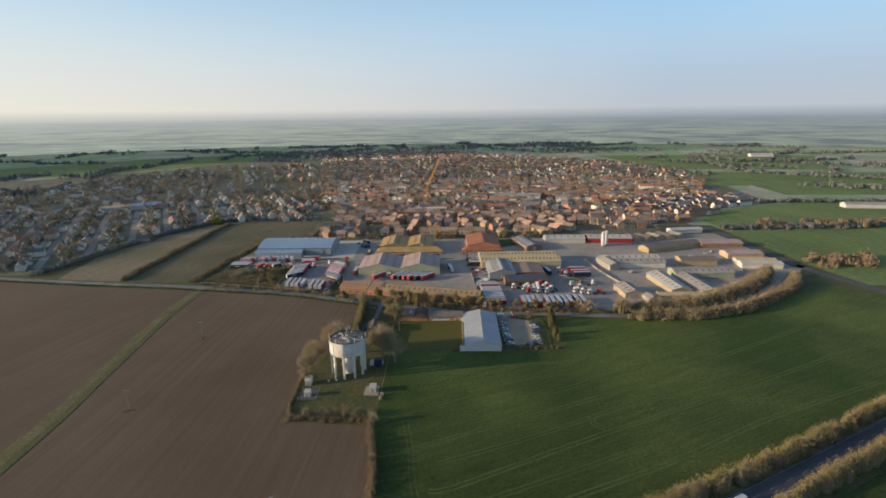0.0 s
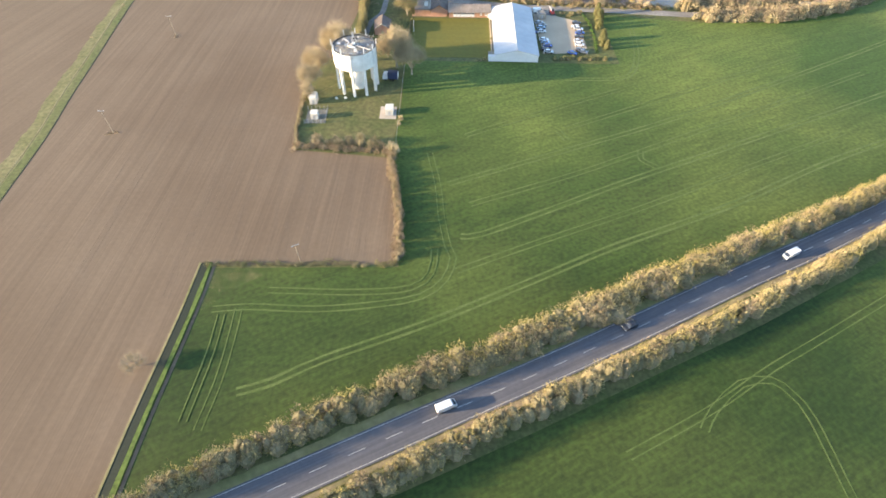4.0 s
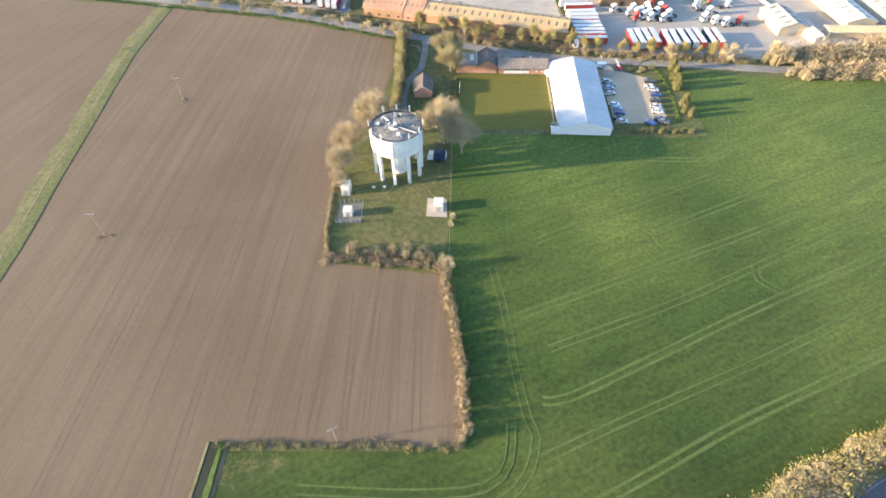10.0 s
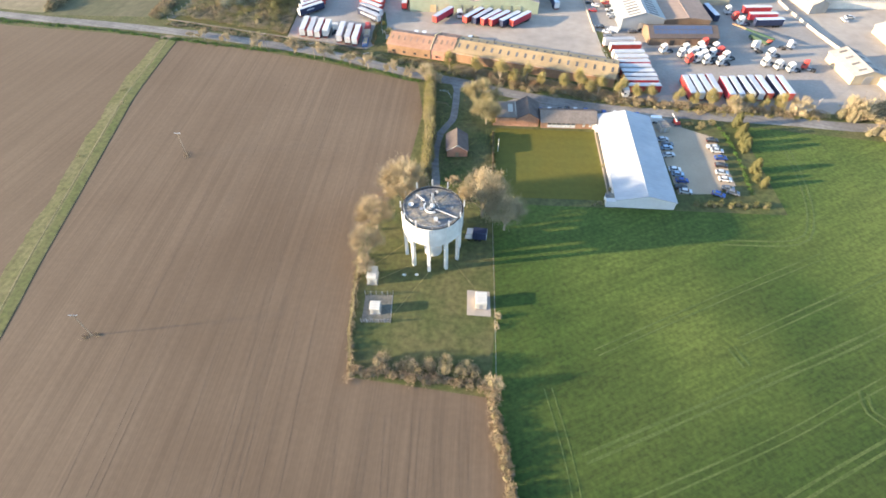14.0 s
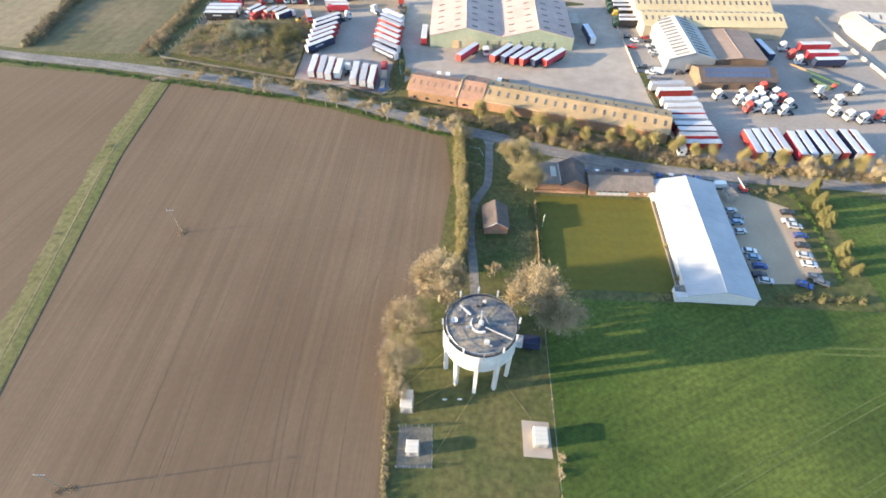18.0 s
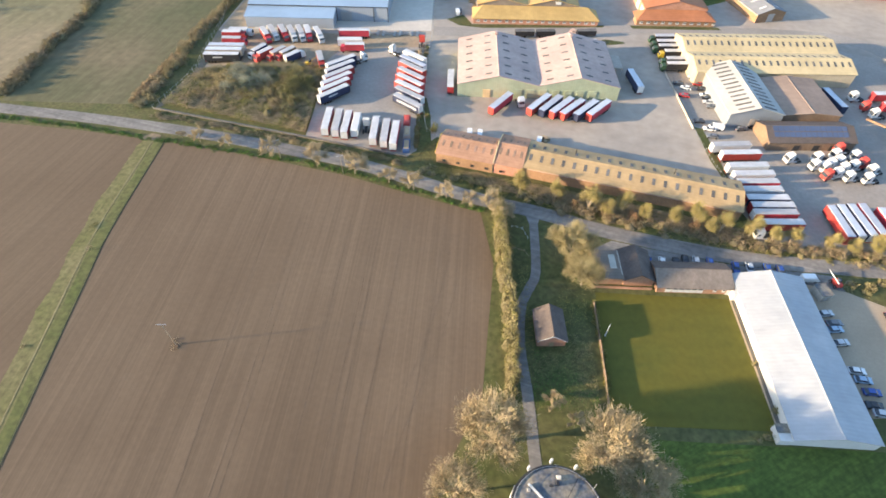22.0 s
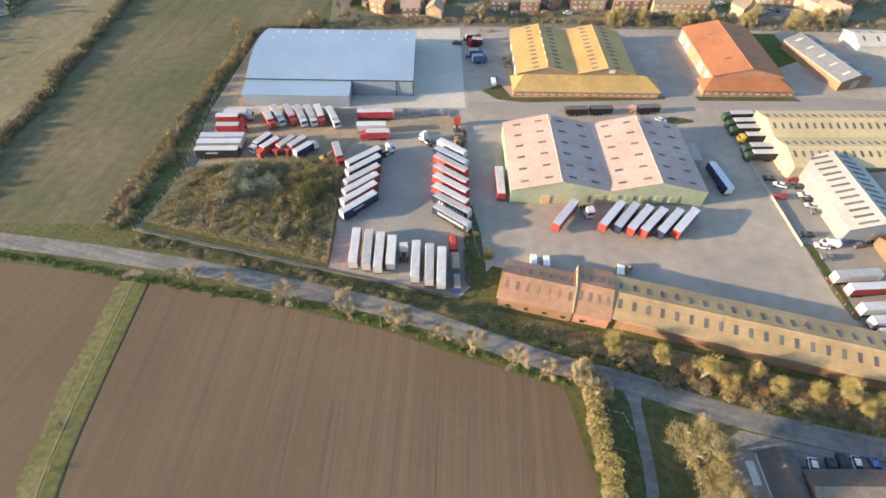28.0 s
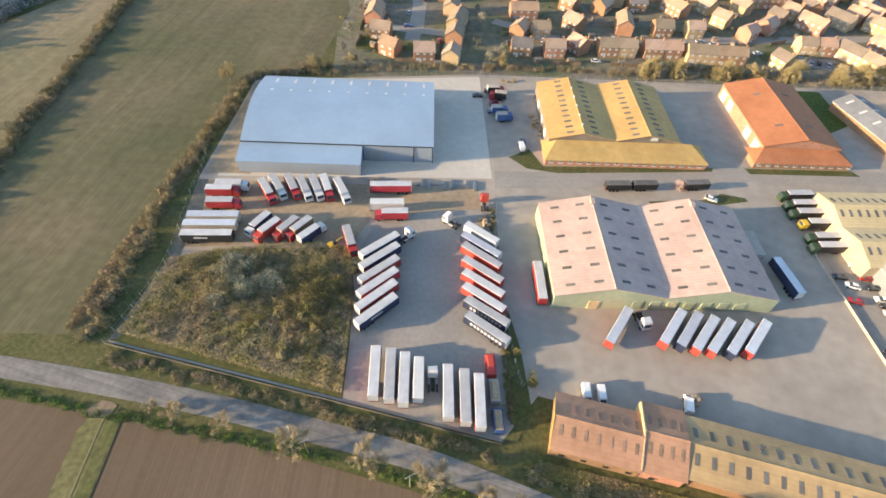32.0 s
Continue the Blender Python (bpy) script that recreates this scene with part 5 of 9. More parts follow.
cover("tussocks", [(-38, 257), (-29.6, 257), (-28.6, 291), (-34, 293), (-37, 288)], 4, 0.25, 0.15, [(M["olive"], "olive grass tussocks beside the bowling lawn"), (M["bush"], "dull green grass tussocks beside the bowling lawn")], 81)
cover("tussocks", [(-47, 262), (-44.8, 262), (-44, 300), (-47, 302)], 4, 0.25, 0.15, [(M["olive"], "olive grass tussocks beside the track")], 82)

# ---- trees ----


def bare_tree(seed, height, width, twigs=9000, leaf="twig", bark="bark", label="tall bare tree with a dome of pale sunlit twigs", thick=1.0):
    """A trunk that forks low into rising limbs; each limb carries a lobe of branches, and fine twigs fan upward and outward along them."""
    r = np.random.default_rng(seed)
    wood = Geo()
    big = twigs > 5000
    fork = np.array([0.0, 0.0, height * 0.16])
    wood.tube((0, 0, -0.2), tuple(fork), height * 0.028, height * 0.022, 8)
    base, axes, sizes = [], [], []
    lobes = 11 if big else 5
    for k in range(lobes):
        a = 2.4 * k + r.uniform(-0.4, 0.4)
        out = (0.0 if k == 0 else 0.20 if k % 3 == 0 else 0.32) * width * r.uniform(0.8, 1.15)
        mid = np.array([math.cos(a) * out, math.sin(a) * out, height * (0.72 - 0.30 * (out / (0.36 * width)) ** 2 * r.uniform(0.7, 1.2))])
        rad = np.array([width * 0.22, width * 0.22, height * 0.25]) * r.uniform(0.8, 1.15) * (1.0 if big else 1.25)
        knee = fork + (mid - fork) * 0.45 + np.array([0, 0, height * 0.03])
        wood.tube(tuple(fork), tuple(knee), height * 0.012, height * 0.008, 5)
        wood.tube(tuple(knee), tuple(mid), height * 0.008, height * 0.005, 4)
        for _ in range(16 if big else 7):
            d = r.normal(0, 1, 3) + np.array([math.cos(a), math.sin(a), 0]) * (0.5 if k else 0.0)
            d[2] = abs(d[2]) * 0.9 - 0.15
            d /= np.linalg.norm(d)
            tip = mid + d * rad * r.uniform(0.8, 1.15)
            root = knee + (mid - knee) * r.uniform(0.3, 1.0)
            wood.tube(tuple(root), tuple(tip), height * 0.0045, height * 0.0015, 3)
            base.append(root), axes.append(tip - root)
    base, axes = np.array(base), np.array(axes)
    pick = r.integers(0, len(base), twigs)
    f = r.uniform(0.15, 1.0, twigs) ** 0.7
    pts = base[pick] + axes[pick] * f[:, None] + r.normal(0, 1, (twigs, 3)) * (height * 0.035 * (0.4 + f))[:, None]
    pts[:, 2] = np.maximum(pts[:, 2], height * 0.16 + r.uniform(0, 1.2, twigs))
    ax = axes[pick] / (np.linalg.norm(axes[pick], axis=1)[:, None] + 1e-9) + r.normal(0, 0.45, (twigs, 3)) + np.array([0, 0, 0.5])
    ax /= np.linalg.norm(ax, axis=1)[:, None]
    face = (pts - np.array([0, 0, height * 0.45])) / np.array([width, width, height])
    face /= np.linalg.norm(face, axis=1)[:, None] + 1e-9
    ac = np.cross(ax, face + r.normal(0, 0.5, (twigs, 3)))
    ac /= np.linalg.norm(ac, axis=1)[:, None] + 1e-9
    ln, wd = height * r.uniform(0.016, 0.042, (twigs, 1)) * (1.0 if big else 1.7), height * thick * (0.0029 if big else 0.0062) * r.uniform(0.6, 1.4, (twigs, 1))
    quads = np.stack([pts - ax * ln, pts + ac * wd, pts + ax * ln, pts - ac * wd], 1).reshape(-1, 3)
    g = Geo()
    g.v = [tuple(q) for q in quads]
    g.f = [(4 * k, 4 * k + 1, 4 * k + 2, 4 * k + 3) for k in range(twigs)]
    t = thing("tree", label, "tree", "bare trees")
    part("trunk", wood, M[bark], t)
    part("crown", g, M[leaf], t)
    return t


def conifer(seed, height, radius):
    r = np.random.default_rng(seed)
    n = 3200
    h = r.uniform(0.03, 1, n) ** 0.9
    a = r.uniform(0, 2 * math.pi, n)
    w = radius * np.sqrt(1.04 - h ** 1.7) * (0.8 + 0.25 * np.sin(a * 5 + h * 14)) * np.sqrt(r.uniform(0.4, 1, n))
    p = np.stack([w * np.cos(a), w * np.sin(a), h * height], 1)
    d = np.stack([np.cos(a), np.sin(a), 0 * a + 0.4], 1)
    t = thing("tree", "golden-green bushy conifer beside the car park", "tree", "conifers by the car park")
    part("trunk", Geo().tube((0, 0, -0.2), (0, 0, height * 0.8), 0.16, 0.05), M["bark"], t)
    part("crown", leaf_mesh("crown", p, d, 0.17, r, M["conifer"], 1.2, 0.6), None, t)
    return t




for i, (x, y, h, s, n) in enumerate([(-56.3, 247.8, 19, 15, 15000), (-64, 236.8, 14, 11.5, 10000), (-65.6, 226, 12.5, 10.5, 8500), (-65.5, 219.5, 8, 6.5, 5200), (-31.6, 244.2, 19.5, 15.5, 14000), (-24.8, 238.5, 15.5, 12, 8000)]):
    bare_tree(60 + i, h, s, n).matrix_basis = pose(x, y, 0, 0, 0, 40 * i)
for i, (x, y, h, s) in enumerate([(-31.3, 304, 12.5, 14), (-29.6, 293.5, 11, 11)]):
    bare_tree(70 + i, h, s, 20000, "bud", label="broad budding tree beside the lane", thick=1.2).matrix_basis = pose(x, y, 0, 0, 0, 70 * i)
bare_tree(77, 5.6, 6.4, 5600, "twig", label="bare pale thorn bush beside the ditch").matrix_basis = pose(-87.4, 100.4, -0.5)
saplings = bare_tree(80, 6.6, 6.6, 3200, "pale_bud", label="small bare tree on the lane's verge", thick=1.15)
spread_copies(saplings, [pose(x, y, 0, 0, 0, 57 * i) @ Matrix.Scale(s, 4) for i, (x, y, s) in enumerate(
    [(-158, 352.4, 0.85), (-147, 350.6, 0.9), (-130.8, 346.4, 1.3), (-114.2, 342.8, 1.4), (-99.8, 337.4, 1.5), (-87.9, 333.6, 1.1), (-79.4, 331, 1.25), (-68.6, 327.2, 1.15), (-61.1, 325, 0.95), (-54.5, 322.5, 1.4), (-51.7, 318.6, 1.35), (-165, 354, 0.6), (-41, 257, 0.9), (-36, 253, 0.8), (90, 304, 1.5), (66, 305, 1.3), (110, 302, 1.8)])])
willow = bare_tree(81, 10.2, 5.6, 5300, "willow", label="budding willow tree beside the long shed", thick=1.5)
spread_copies(willow, [pose(x, y, 0, 0, 0, 71 * i) @ Matrix.Scale(s, 4) for i, (x, y, s) in enumerate([(-44.6, 331, 0.95), (-33.6, 327.2, 1.0), (-23.4, 323.3, 1.15), (-12.7, 323, 1.0), (-6.7, 320, 0.75), (2, 318.5, 0.8), (8, 318, 1.1), (16, 315.6, 0.95), (24, 313.6, 1.0), (-18, 321.4, 0.8), (12, 314.8, 0.75), (29.5, 311.5, 0.85), (35, 311, 0.85), (46, 309.6, 0.8), (52, 308.6, 0.7), (58, 308.4, 0.9), (66, 307.2, 0.7), (72, 307, 0.85), (78, 306.2, 0.7), (84, 306.4, 0.9)])])
round_tree = bare_tree(82, 7.6, 7.6, 3600, "hedge_pale", label="round bare tree behind the warehouses")
spread_copies(round_tree, [pose(x, y, 0, 0, 0, 71 * i) @ Matrix.Scale(s, 4) for i, (x, y, s) in enumerate([(-2.6, 512.5, 1.1), (7.6, 511.8, 0.95), (31, 513, 0.9), (42, 512.5, 0.8), (64, 514, 1.0), (93, 513, 1.1), (104, 515, 0.9), (-182.5, 493.5, 0.9), (-150, 504, 0.8), (-135, 508, 0.7), (-70, 512, 0.8)])])
spread_copies(conifer(90, 5.2, 1.75), [pose(x, y, 0, 0, 0, 50 * i) @ Matrix.Scale(s, 4) for i, (x, y, s) in enumerate([(65, 296, 1.15), (64, 289, 1.0), (63.5, 284.5, 0.9), (63, 281, 1.0), (62.5, 269.5, 1.0), (61.5, 265, 0.7), (63, 262, 0.75), (66, 291.5, 0.8)])])
thicket("bush", [(x, 252 + 0.5 * math.sin(x), 1.1, 1.7) for x in (38, 41, 43.5, 46, 49, 51.5, 54, 57, 60)], 0.2, 50, M["conifer"], "row of golden shrubs at the car park's end", 91, 1.0, "bush")
thicket("bush", along([(58, 296), (59.5, 280), (58, 258)], 1.4, 0.3, 0.7, 0.7, rng), 0.18, 50, M["ivy"], "low green hedge along the car park", 92, 1.0, "hedge")
thicket("bush", [(47, 297, 1.6, 1.2), (52, 296, 1.5, 1.4), (56, 297, 1.5, 1.6), (50, 294, 1.2, 0.9)], 0.2, 46, M["bush"], "scrubby bushes by the car park gate", 93, 1.2, "bush")
thicket("bush", along([(-27, 287), (-27.5, 262), (-28.2, 254)], 1.1, 0.10, 0.6, 1.1, rng), 0.12, 260, M["olive"], "clipped yellow-green hedge beside the lawn", 94, 1.0, "hedge")
thicket("bush", [(7, 251.5, 0.9, 1.2), (9, 252.4, 1.0, 1.5), (5, 250.8, 0.7, 0.8), (10.5, 270, 0.6, 1.0), (11.3, 258, 0.9, 1.4)], 0.18, 55, M["bush"], "dark bushes at the lawn's corner", 95, 1.0, "bush")

# ---- water tower compound ----
sheet("compound_ground", [(-31, 183.5), (-65.4, 187.2), (-67.6, 200), (-68.6, 220), (-69.2, 236), (-58, 258), (-54, 300), (-57, 321.5), (-40, 318), (-17, 309), (20, 301.5), (66, 297.5), (66, 248.6), (-28, 250.2), (-28, 208)], 0.058, M["compound"], "rough mown grass of the compound and club grounds")
track = strip("track", smooth_line([(-41, 320), (-41.5, 304), (-42.5, 295), (-46.5, 287), (-48, 274), (-47, 260), (-46.5, 246), (-46, 238)], 3), [4.5, *[2.7] * 60][:len(smooth_line([(-41, 320), (-41.5, 304), (-42.5, 295), (-46.5, 287), (-48, 274), (-47, 260), (-46.5, 246), (-46, 238)], 3))], 0.11, M["lane"], "narrow worn concrete track to the tower")
for a, b in (((-64, 222), (-52.5, 234)), ((-61.5, 217.5), (-51, 224)), ((-56.5, 205), (-47, 221)), ((-39.5, 224), (-33.5, 215))):
    strip("footpath", [a, ((a[0] + b[0]) / 2, (a[1] + b[1]) / 2), b], 0.36, 0.10, M["dry_grass"], "thin worn path in the grass")


def water_tower():
    t = thing("water_tower", "white concrete water tower on tall legs, carrying antennas", "water tower", at=pose(-46.3, 229.3, 0))
    n, R, top, low = 48, 8.4, 17.6, 11.0

    def ring(rad, z, k=n):
        return [(rad * math.cos(2 * math.pi * i / k), rad * math.sin(2 * math.pi * i / k), z) for i in range(k)]

    def lathe(profile, k=n):
        g = Geo()
        g.add([p for rad, z in profile for p in ring(rad, z, k)], [(j * k + i, j * k + (i + 1) % k, (j + 1) * k + (i + 1) % k, (j + 1) * k + i) for j in range(len(profile) - 1) for i in range(k)])
        return g

    part("tank", lathe([(7.2, low - 0.6), (7.9, low - 0.2), (R, low + 0.3), (R, top), (R + 0.08, top), (R + 0.08, top + 0.3)]), M["white_conc"], t)
    part("parapet", lathe([(R + 0.09, top + 0.28), (R + 0.09, top + 0.34), (R - 0.35, top + 0.34), (R - 0.35, top + 0.02)]), M["dark"], t, "dark capping round the roof edge")
    part("tank_floor", Geo().add([(0, 0, low - 1.6)] + ring(7.2, low - 0.6), [(0, 1 + (i + 1) % n, 1 + i) for i in range(n)]), M["white_conc"], t)
    part("roof_deck", Geo().add([(0, 0, top + 0.55)] + ring(R - 0.34, top + 0.06), [(0, 1 + i, 1 + (i + 1) % n) for i in range(n)]), M["roof_felt"], t, "dark stained roof with lichen and painted shadow patches")
    part("stair_shaft", lathe([(2.6, -0.2), (2.6, low - 1.0)], 24), M["white_conc"], t)
    for i in range(10):
        a = 2 * math.pi * (i + 0.35) / 10
        c, s = math.cos(a), math.sin(a)
        leg = part("leg", Geo().prism([(c * (R - dx) - s * dy, s * (R - dx) + c * dy, -0.2) for dx, dy in ((0.05, -0.45), (1.0, -0.45), (1.0, 0.45), (0.05, 0.45))], (0, 0, low + 0.6)), M["white_conc"], t)
        part("rib", Geo().prism([(c * (R + dx) - s * dy, s * (R + dx) + c * dy, low + 0.2) for dx, dy in ((0.0, -0.35), (0.22, -0.35), (0.22, 0.35), (0.0, 0.35))], (0, 0, top - low - 0.2)), M["white_conc"], t)
    part("hatch", lathe([(0.6, top + 0.4), (0.6, top + 1.3), (0.5, top + 1.4), (0.01, top + 1.45)], 16), M["white_conc"], t)
    part("hatch_box", Geo().box(-1.5, -1.3, top + 0.4, -0.2, -0.4, top + 1.1), M["cement_grey"], t)
    part("walkway", Geo().prism([(1.0, -0.9, top + 0.55), (6.9, -3.6, top + 0.25), (6.82, -3.8, top + 0.25), (0.92, -1.1, top + 0.55)], (0, 0, 0.2)), M["white_conc"], t, "pale roof beam")
    part("walkway", Geo().prism([(-2.2, 2.4, top + 0.45), (-4.6, 5.0, top + 0.3), (-4.9, 4.75, top + 0.3), (-2.5, 2.15, top + 0.45)], (0, 0, 0.25)), M["white_conc"], t)
    for k in range(9):
        aa, bb = 2.6 + 0.28 * k, 2.6 + 0.28 * (k + 1)
        part("kerb", Geo().prism([(2.5 * math.cos(aa), 2.5 * math.sin(aa), top + 0.4), (2.5 * math.cos(bb), 2.5 * math.sin(bb), top + 0.4), (2.15 * math.cos(bb), 2.15 * math.sin(bb), top + 0.4), (2.15 * math.cos(aa), 2.15 * math.sin(aa), top + 0.4)], (0, 0, 0.5)), M["white_conc"], t)
    deck = np.random.default_rng(5)
    for k in range(7):
        rr, aa = deck.uniform(2.0, 6.9), deck.uniform(0, 6.28)
        cx, cy, sx, sy = rr * math.cos(aa), rr * math.sin(aa), deck.uniform(0.15, 0.45), deck.uniform(0.12, 0.4)
        part("roof_box", Geo().taper(cx - sx, cy - sy, top + 0.05, cx + sx, cy + sy, top + deck.uniform(0.6, 1.0), 0.04, 0.04), M[("steel", "cement_grey", "dark", "cement_grey", "dark", "cement_white")[k % 6]], t)
    for k in range(3):
        aa = 2.3 * k + 0.8
        part("cable_tray", Geo().tube((1.0 * math.cos(aa), 1.0 * math.sin(aa), top + 0.72), (7.6 * math.cos(aa + 0.15), 7.6 * math.sin(aa + 0.15), top + 0.32), 0.06, 0.06, 4), M["dark"], t)
    for k in range(3):
        aa = 2.1 * k
        part("mast_stay", Geo().tube((0.2 * math.cos(aa), 0.2 * math.sin(aa), top + 4.2), (1.8 * math.cos(aa), 1.8 * math.sin(aa), top + 0.4), 0.06, 0.06, 4), M["white"], t)
    part("dish", Geo().add([(-6.0, 0.8, top + 0.25)] + [(-6.0 + 0.75 * math.cos(k * 0.4488), 0.8 + 0.75 * math.sin(k * 0.4488), top + 0.55) for k in range(14)], [(0, 1 + k, 1 + (k + 1) % 14) for k in range(14)]), M["white"], t, "white dish on the roof")
    part("cabinet", Geo().box(0.6, -5.2, top + 0.2, 1.7, -4.4, top + 1.2), M["white"], t)
    part("cabinet", Geo().box(-3.4, -1.6, top + 0.3, -2.5, -0.8, top + 1.0), M["steel"], t)
    mast = part("mast", Geo().tube((0, 0, top + 1.4), (0, 0, top + 5.4), 0.1, 0.08, 8), M["steel"], t)
    for i in range(3):
        a = 2.1 * i
        part("antenna", Geo().box(0.28 * math.cos(a) - 0.1, 0.28 * math.sin(a) - 0.1, top + 3.6, 0.28 * math.cos(a) + 0.1, 0.28 * math.sin(a) + 0.1, top + 5.4), M["white"], mast)
    for i in range(12):
        a = 2 * math.pi * (i + 0.1) / 12
        c, s = math.cos(a) * (R + 0.1), math.sin(a) * (R + 0.1)
        pole = part("antenna_pole", Geo().tube((c, s, top - 1.2), (c, s, top + 2.4), 0.07, 0.07, 6), M["steel"], t)
        if i % 4 != 1:
            part("antenna", Geo().taper(c * 1.02 - 0.2, s * 1.02 - 0.2, top + 0.7, c * 1.02 + 0.2, s * 1.02 + 0.2, top + 2.7, 0.03, 0.03), M["white"], pole)
    part("rail", lathe([(R - 0.5, top + 1.02), (R - 0.44, top + 1.06), (R - 0.5, top + 1.12)], 36), M["steel"], t)
    part("ladder", Geo().box(R - 0.1, -0.3, low, R + 0.25, 0.3, top), M["steel"], t)
    return t


water_tower()


def cabin(name, label, w, d, h, at, roof="cement_white", wall="cement_white", door=True):
    t = thing(name, label, "equipment cabin", at=at)
    part("wall", Geo().box(-w / 2, -d / 2, 0, w / 2, d / 2, h), M[wall], t)
    part("roof", Geo().taper(-w / 2 - 0.12, -d / 2 - 0.12, h, w / 2 + 0.12, d / 2 + 0.12, h + 0.18, 0.1, 0.1), M[roof], t)
    if door:
        part("door", Geo().box(-0.45, -d / 2 - 0.05, 0.05, 0.45, -d / 2, 2.0), M["steel"], t)
    part("plinth", Geo().box(-w / 2 - 0.25, -d / 2 - 0.25, -0.2, w / 2 + 0.25, d / 2 + 0.25, 0.12), M["concrete"], t)
    return t


def fence(label, line, height, gap=3.0, mesh_mat="steel", post="steel", rails=2, name="fence"):
    """Posts with rails and thin wires between."""
    t = thing(name, label, "fence")
    p = np.array(smooth_line(line, gap)) if len(line) > 2 else np.array([np.array(line[0]) + (np.array(line[1]) - np.array(line[0])) * k / max(1, int(math.dist(*line) / gap)) for k in range(max(1, int(math.dist(*line) / gap)) + 1)])
    pm = Geo().box(-0.06, -0.06, -0.1, 0.06, 0.06, height).mesh("post", M[post])
    for q in p:
        o = part("post", pm, None, t)
        o.location = (q[0], q[1], 0)
    for k in range(rails):
        z = height * (k + 0.7) / rails
        g, n = Geo(), len(p)
        way = np.gradient(p, axis=0)
        way = np.stack([-way[:, 1], way[:, 0]], 1) / np.linalg.norm(way, axis=1)[:, None] * 0.014
        g.add([(*(q + w * dx), z + dz) for q, w in zip(p, way) for dx, dz in ((-1, -0.014), (1, -0.014), (1, 0.014), (-1, 0.014))],
              [(4 * i + j, 4 * i + (j + 1) % 4, 4 * i + 4 + (j + 1) % 4, 4 * i + 4 + j) for i in range(n - 1) for j in range(4)])
        part("rail", g, M[mesh_mat], t)
    return t


def palisade(label, line, height, material):
    """A solid-looking sheet fence with posts."""
    t = thing("fence", label, "fence")
    for a, b in zip(line[:-1], line[1:]):
        n = max(1, int(math.dist(a, b) / 3))
        for k in range(n):
            p, q = [np.array(a) + (np.array(b) - np.array(a)) * (k + e) / n for e in (0.0, 0.985)]
            d = (q - p) / np.linalg.norm(q - p)
            s = np.array([-d[1], d[0]]) * 0.04
            part("panel", Geo().prism([(*(p - s), 0.02), (*(q - s), 0.02), (*(q + s), 0.02), (*(p + s), 0.02)], (0, 0, height)), M[material], t)
    return t


cabin("equipment_cabin", "white equipment cabin on a fenced concrete pad", 2.6, 2.6, 2.4, pose(-60.8, 207, 0.1))
cabin("equipment_cabin", "tall white box cabin beside the compound hedge", 2.6, 4.2, 3.0, pose(-62.9, 217.8, 0.05))
cabin("equipment_cabin", "white flat-roofed cabin beside the fence", 2.9, 3.8, 2.6, pose(-32.2, 210.4, 0.1))
sheet("pad_1", [(-64.2, 203), (-56.3, 203.2), (-56.6, 212.3), (-64.3, 212)], 0.10, M["pad_dark"], "dark gravel pad of the fenced cabin")
sheet("pad_2", [(-36, 206.5), (-29.5, 206.2), (-29.7, 214.5), (-36, 214.8)], 0.10, M["concrete"], "concrete pad of the cabin")
fence("grey mesh fence round the cabin pad", [(-64.2, 203), (-56.3, 203.2)], 1.8, 1.5)
fence("grey mesh fence round the cabin pad", [(-56.3, 203.2), (-56.6, 212.3)], 1.8, 1.5)
fence("grey mesh fence round the cabin pad", [(-56.6, 212.3), (-64.3, 212)], 1.8, 1.5)
fence("thin post and wire fence along the crop field", [(-28.6, 186), (-28.3, 251)], 1.3, 3.0, post="wood")
for i, (x, y) in enumerate([(-54, 219), (-50.5, 219.2)]):
    part("satellite_dish", Geo().tube((x, y, 0.05), (x, y, 0.9), 0.06, 0.06).add([(x, y, 0.8)] + [(x + 0.6 * math.cos(k * 0.524), y - 0.25, 1.1 + 0.6 * math.sin(k * 0.524)) for k in range(12)], [(0, 1 + k, 1 + (k + 1) % 12) for k in range(12)]), M["white"], None, "small white dish standing on the grass", category="satellite dish")

# ---- buildings ----


def slab(g, a, b, c, d, thick=0.18):
    """A roof slope through four corners."""
    n = (Vector(b) - Vector(a)).cross(Vector(d) - Vector(a)).normalized() * thick
    g.prism([a, b, c, d], n)
    return g


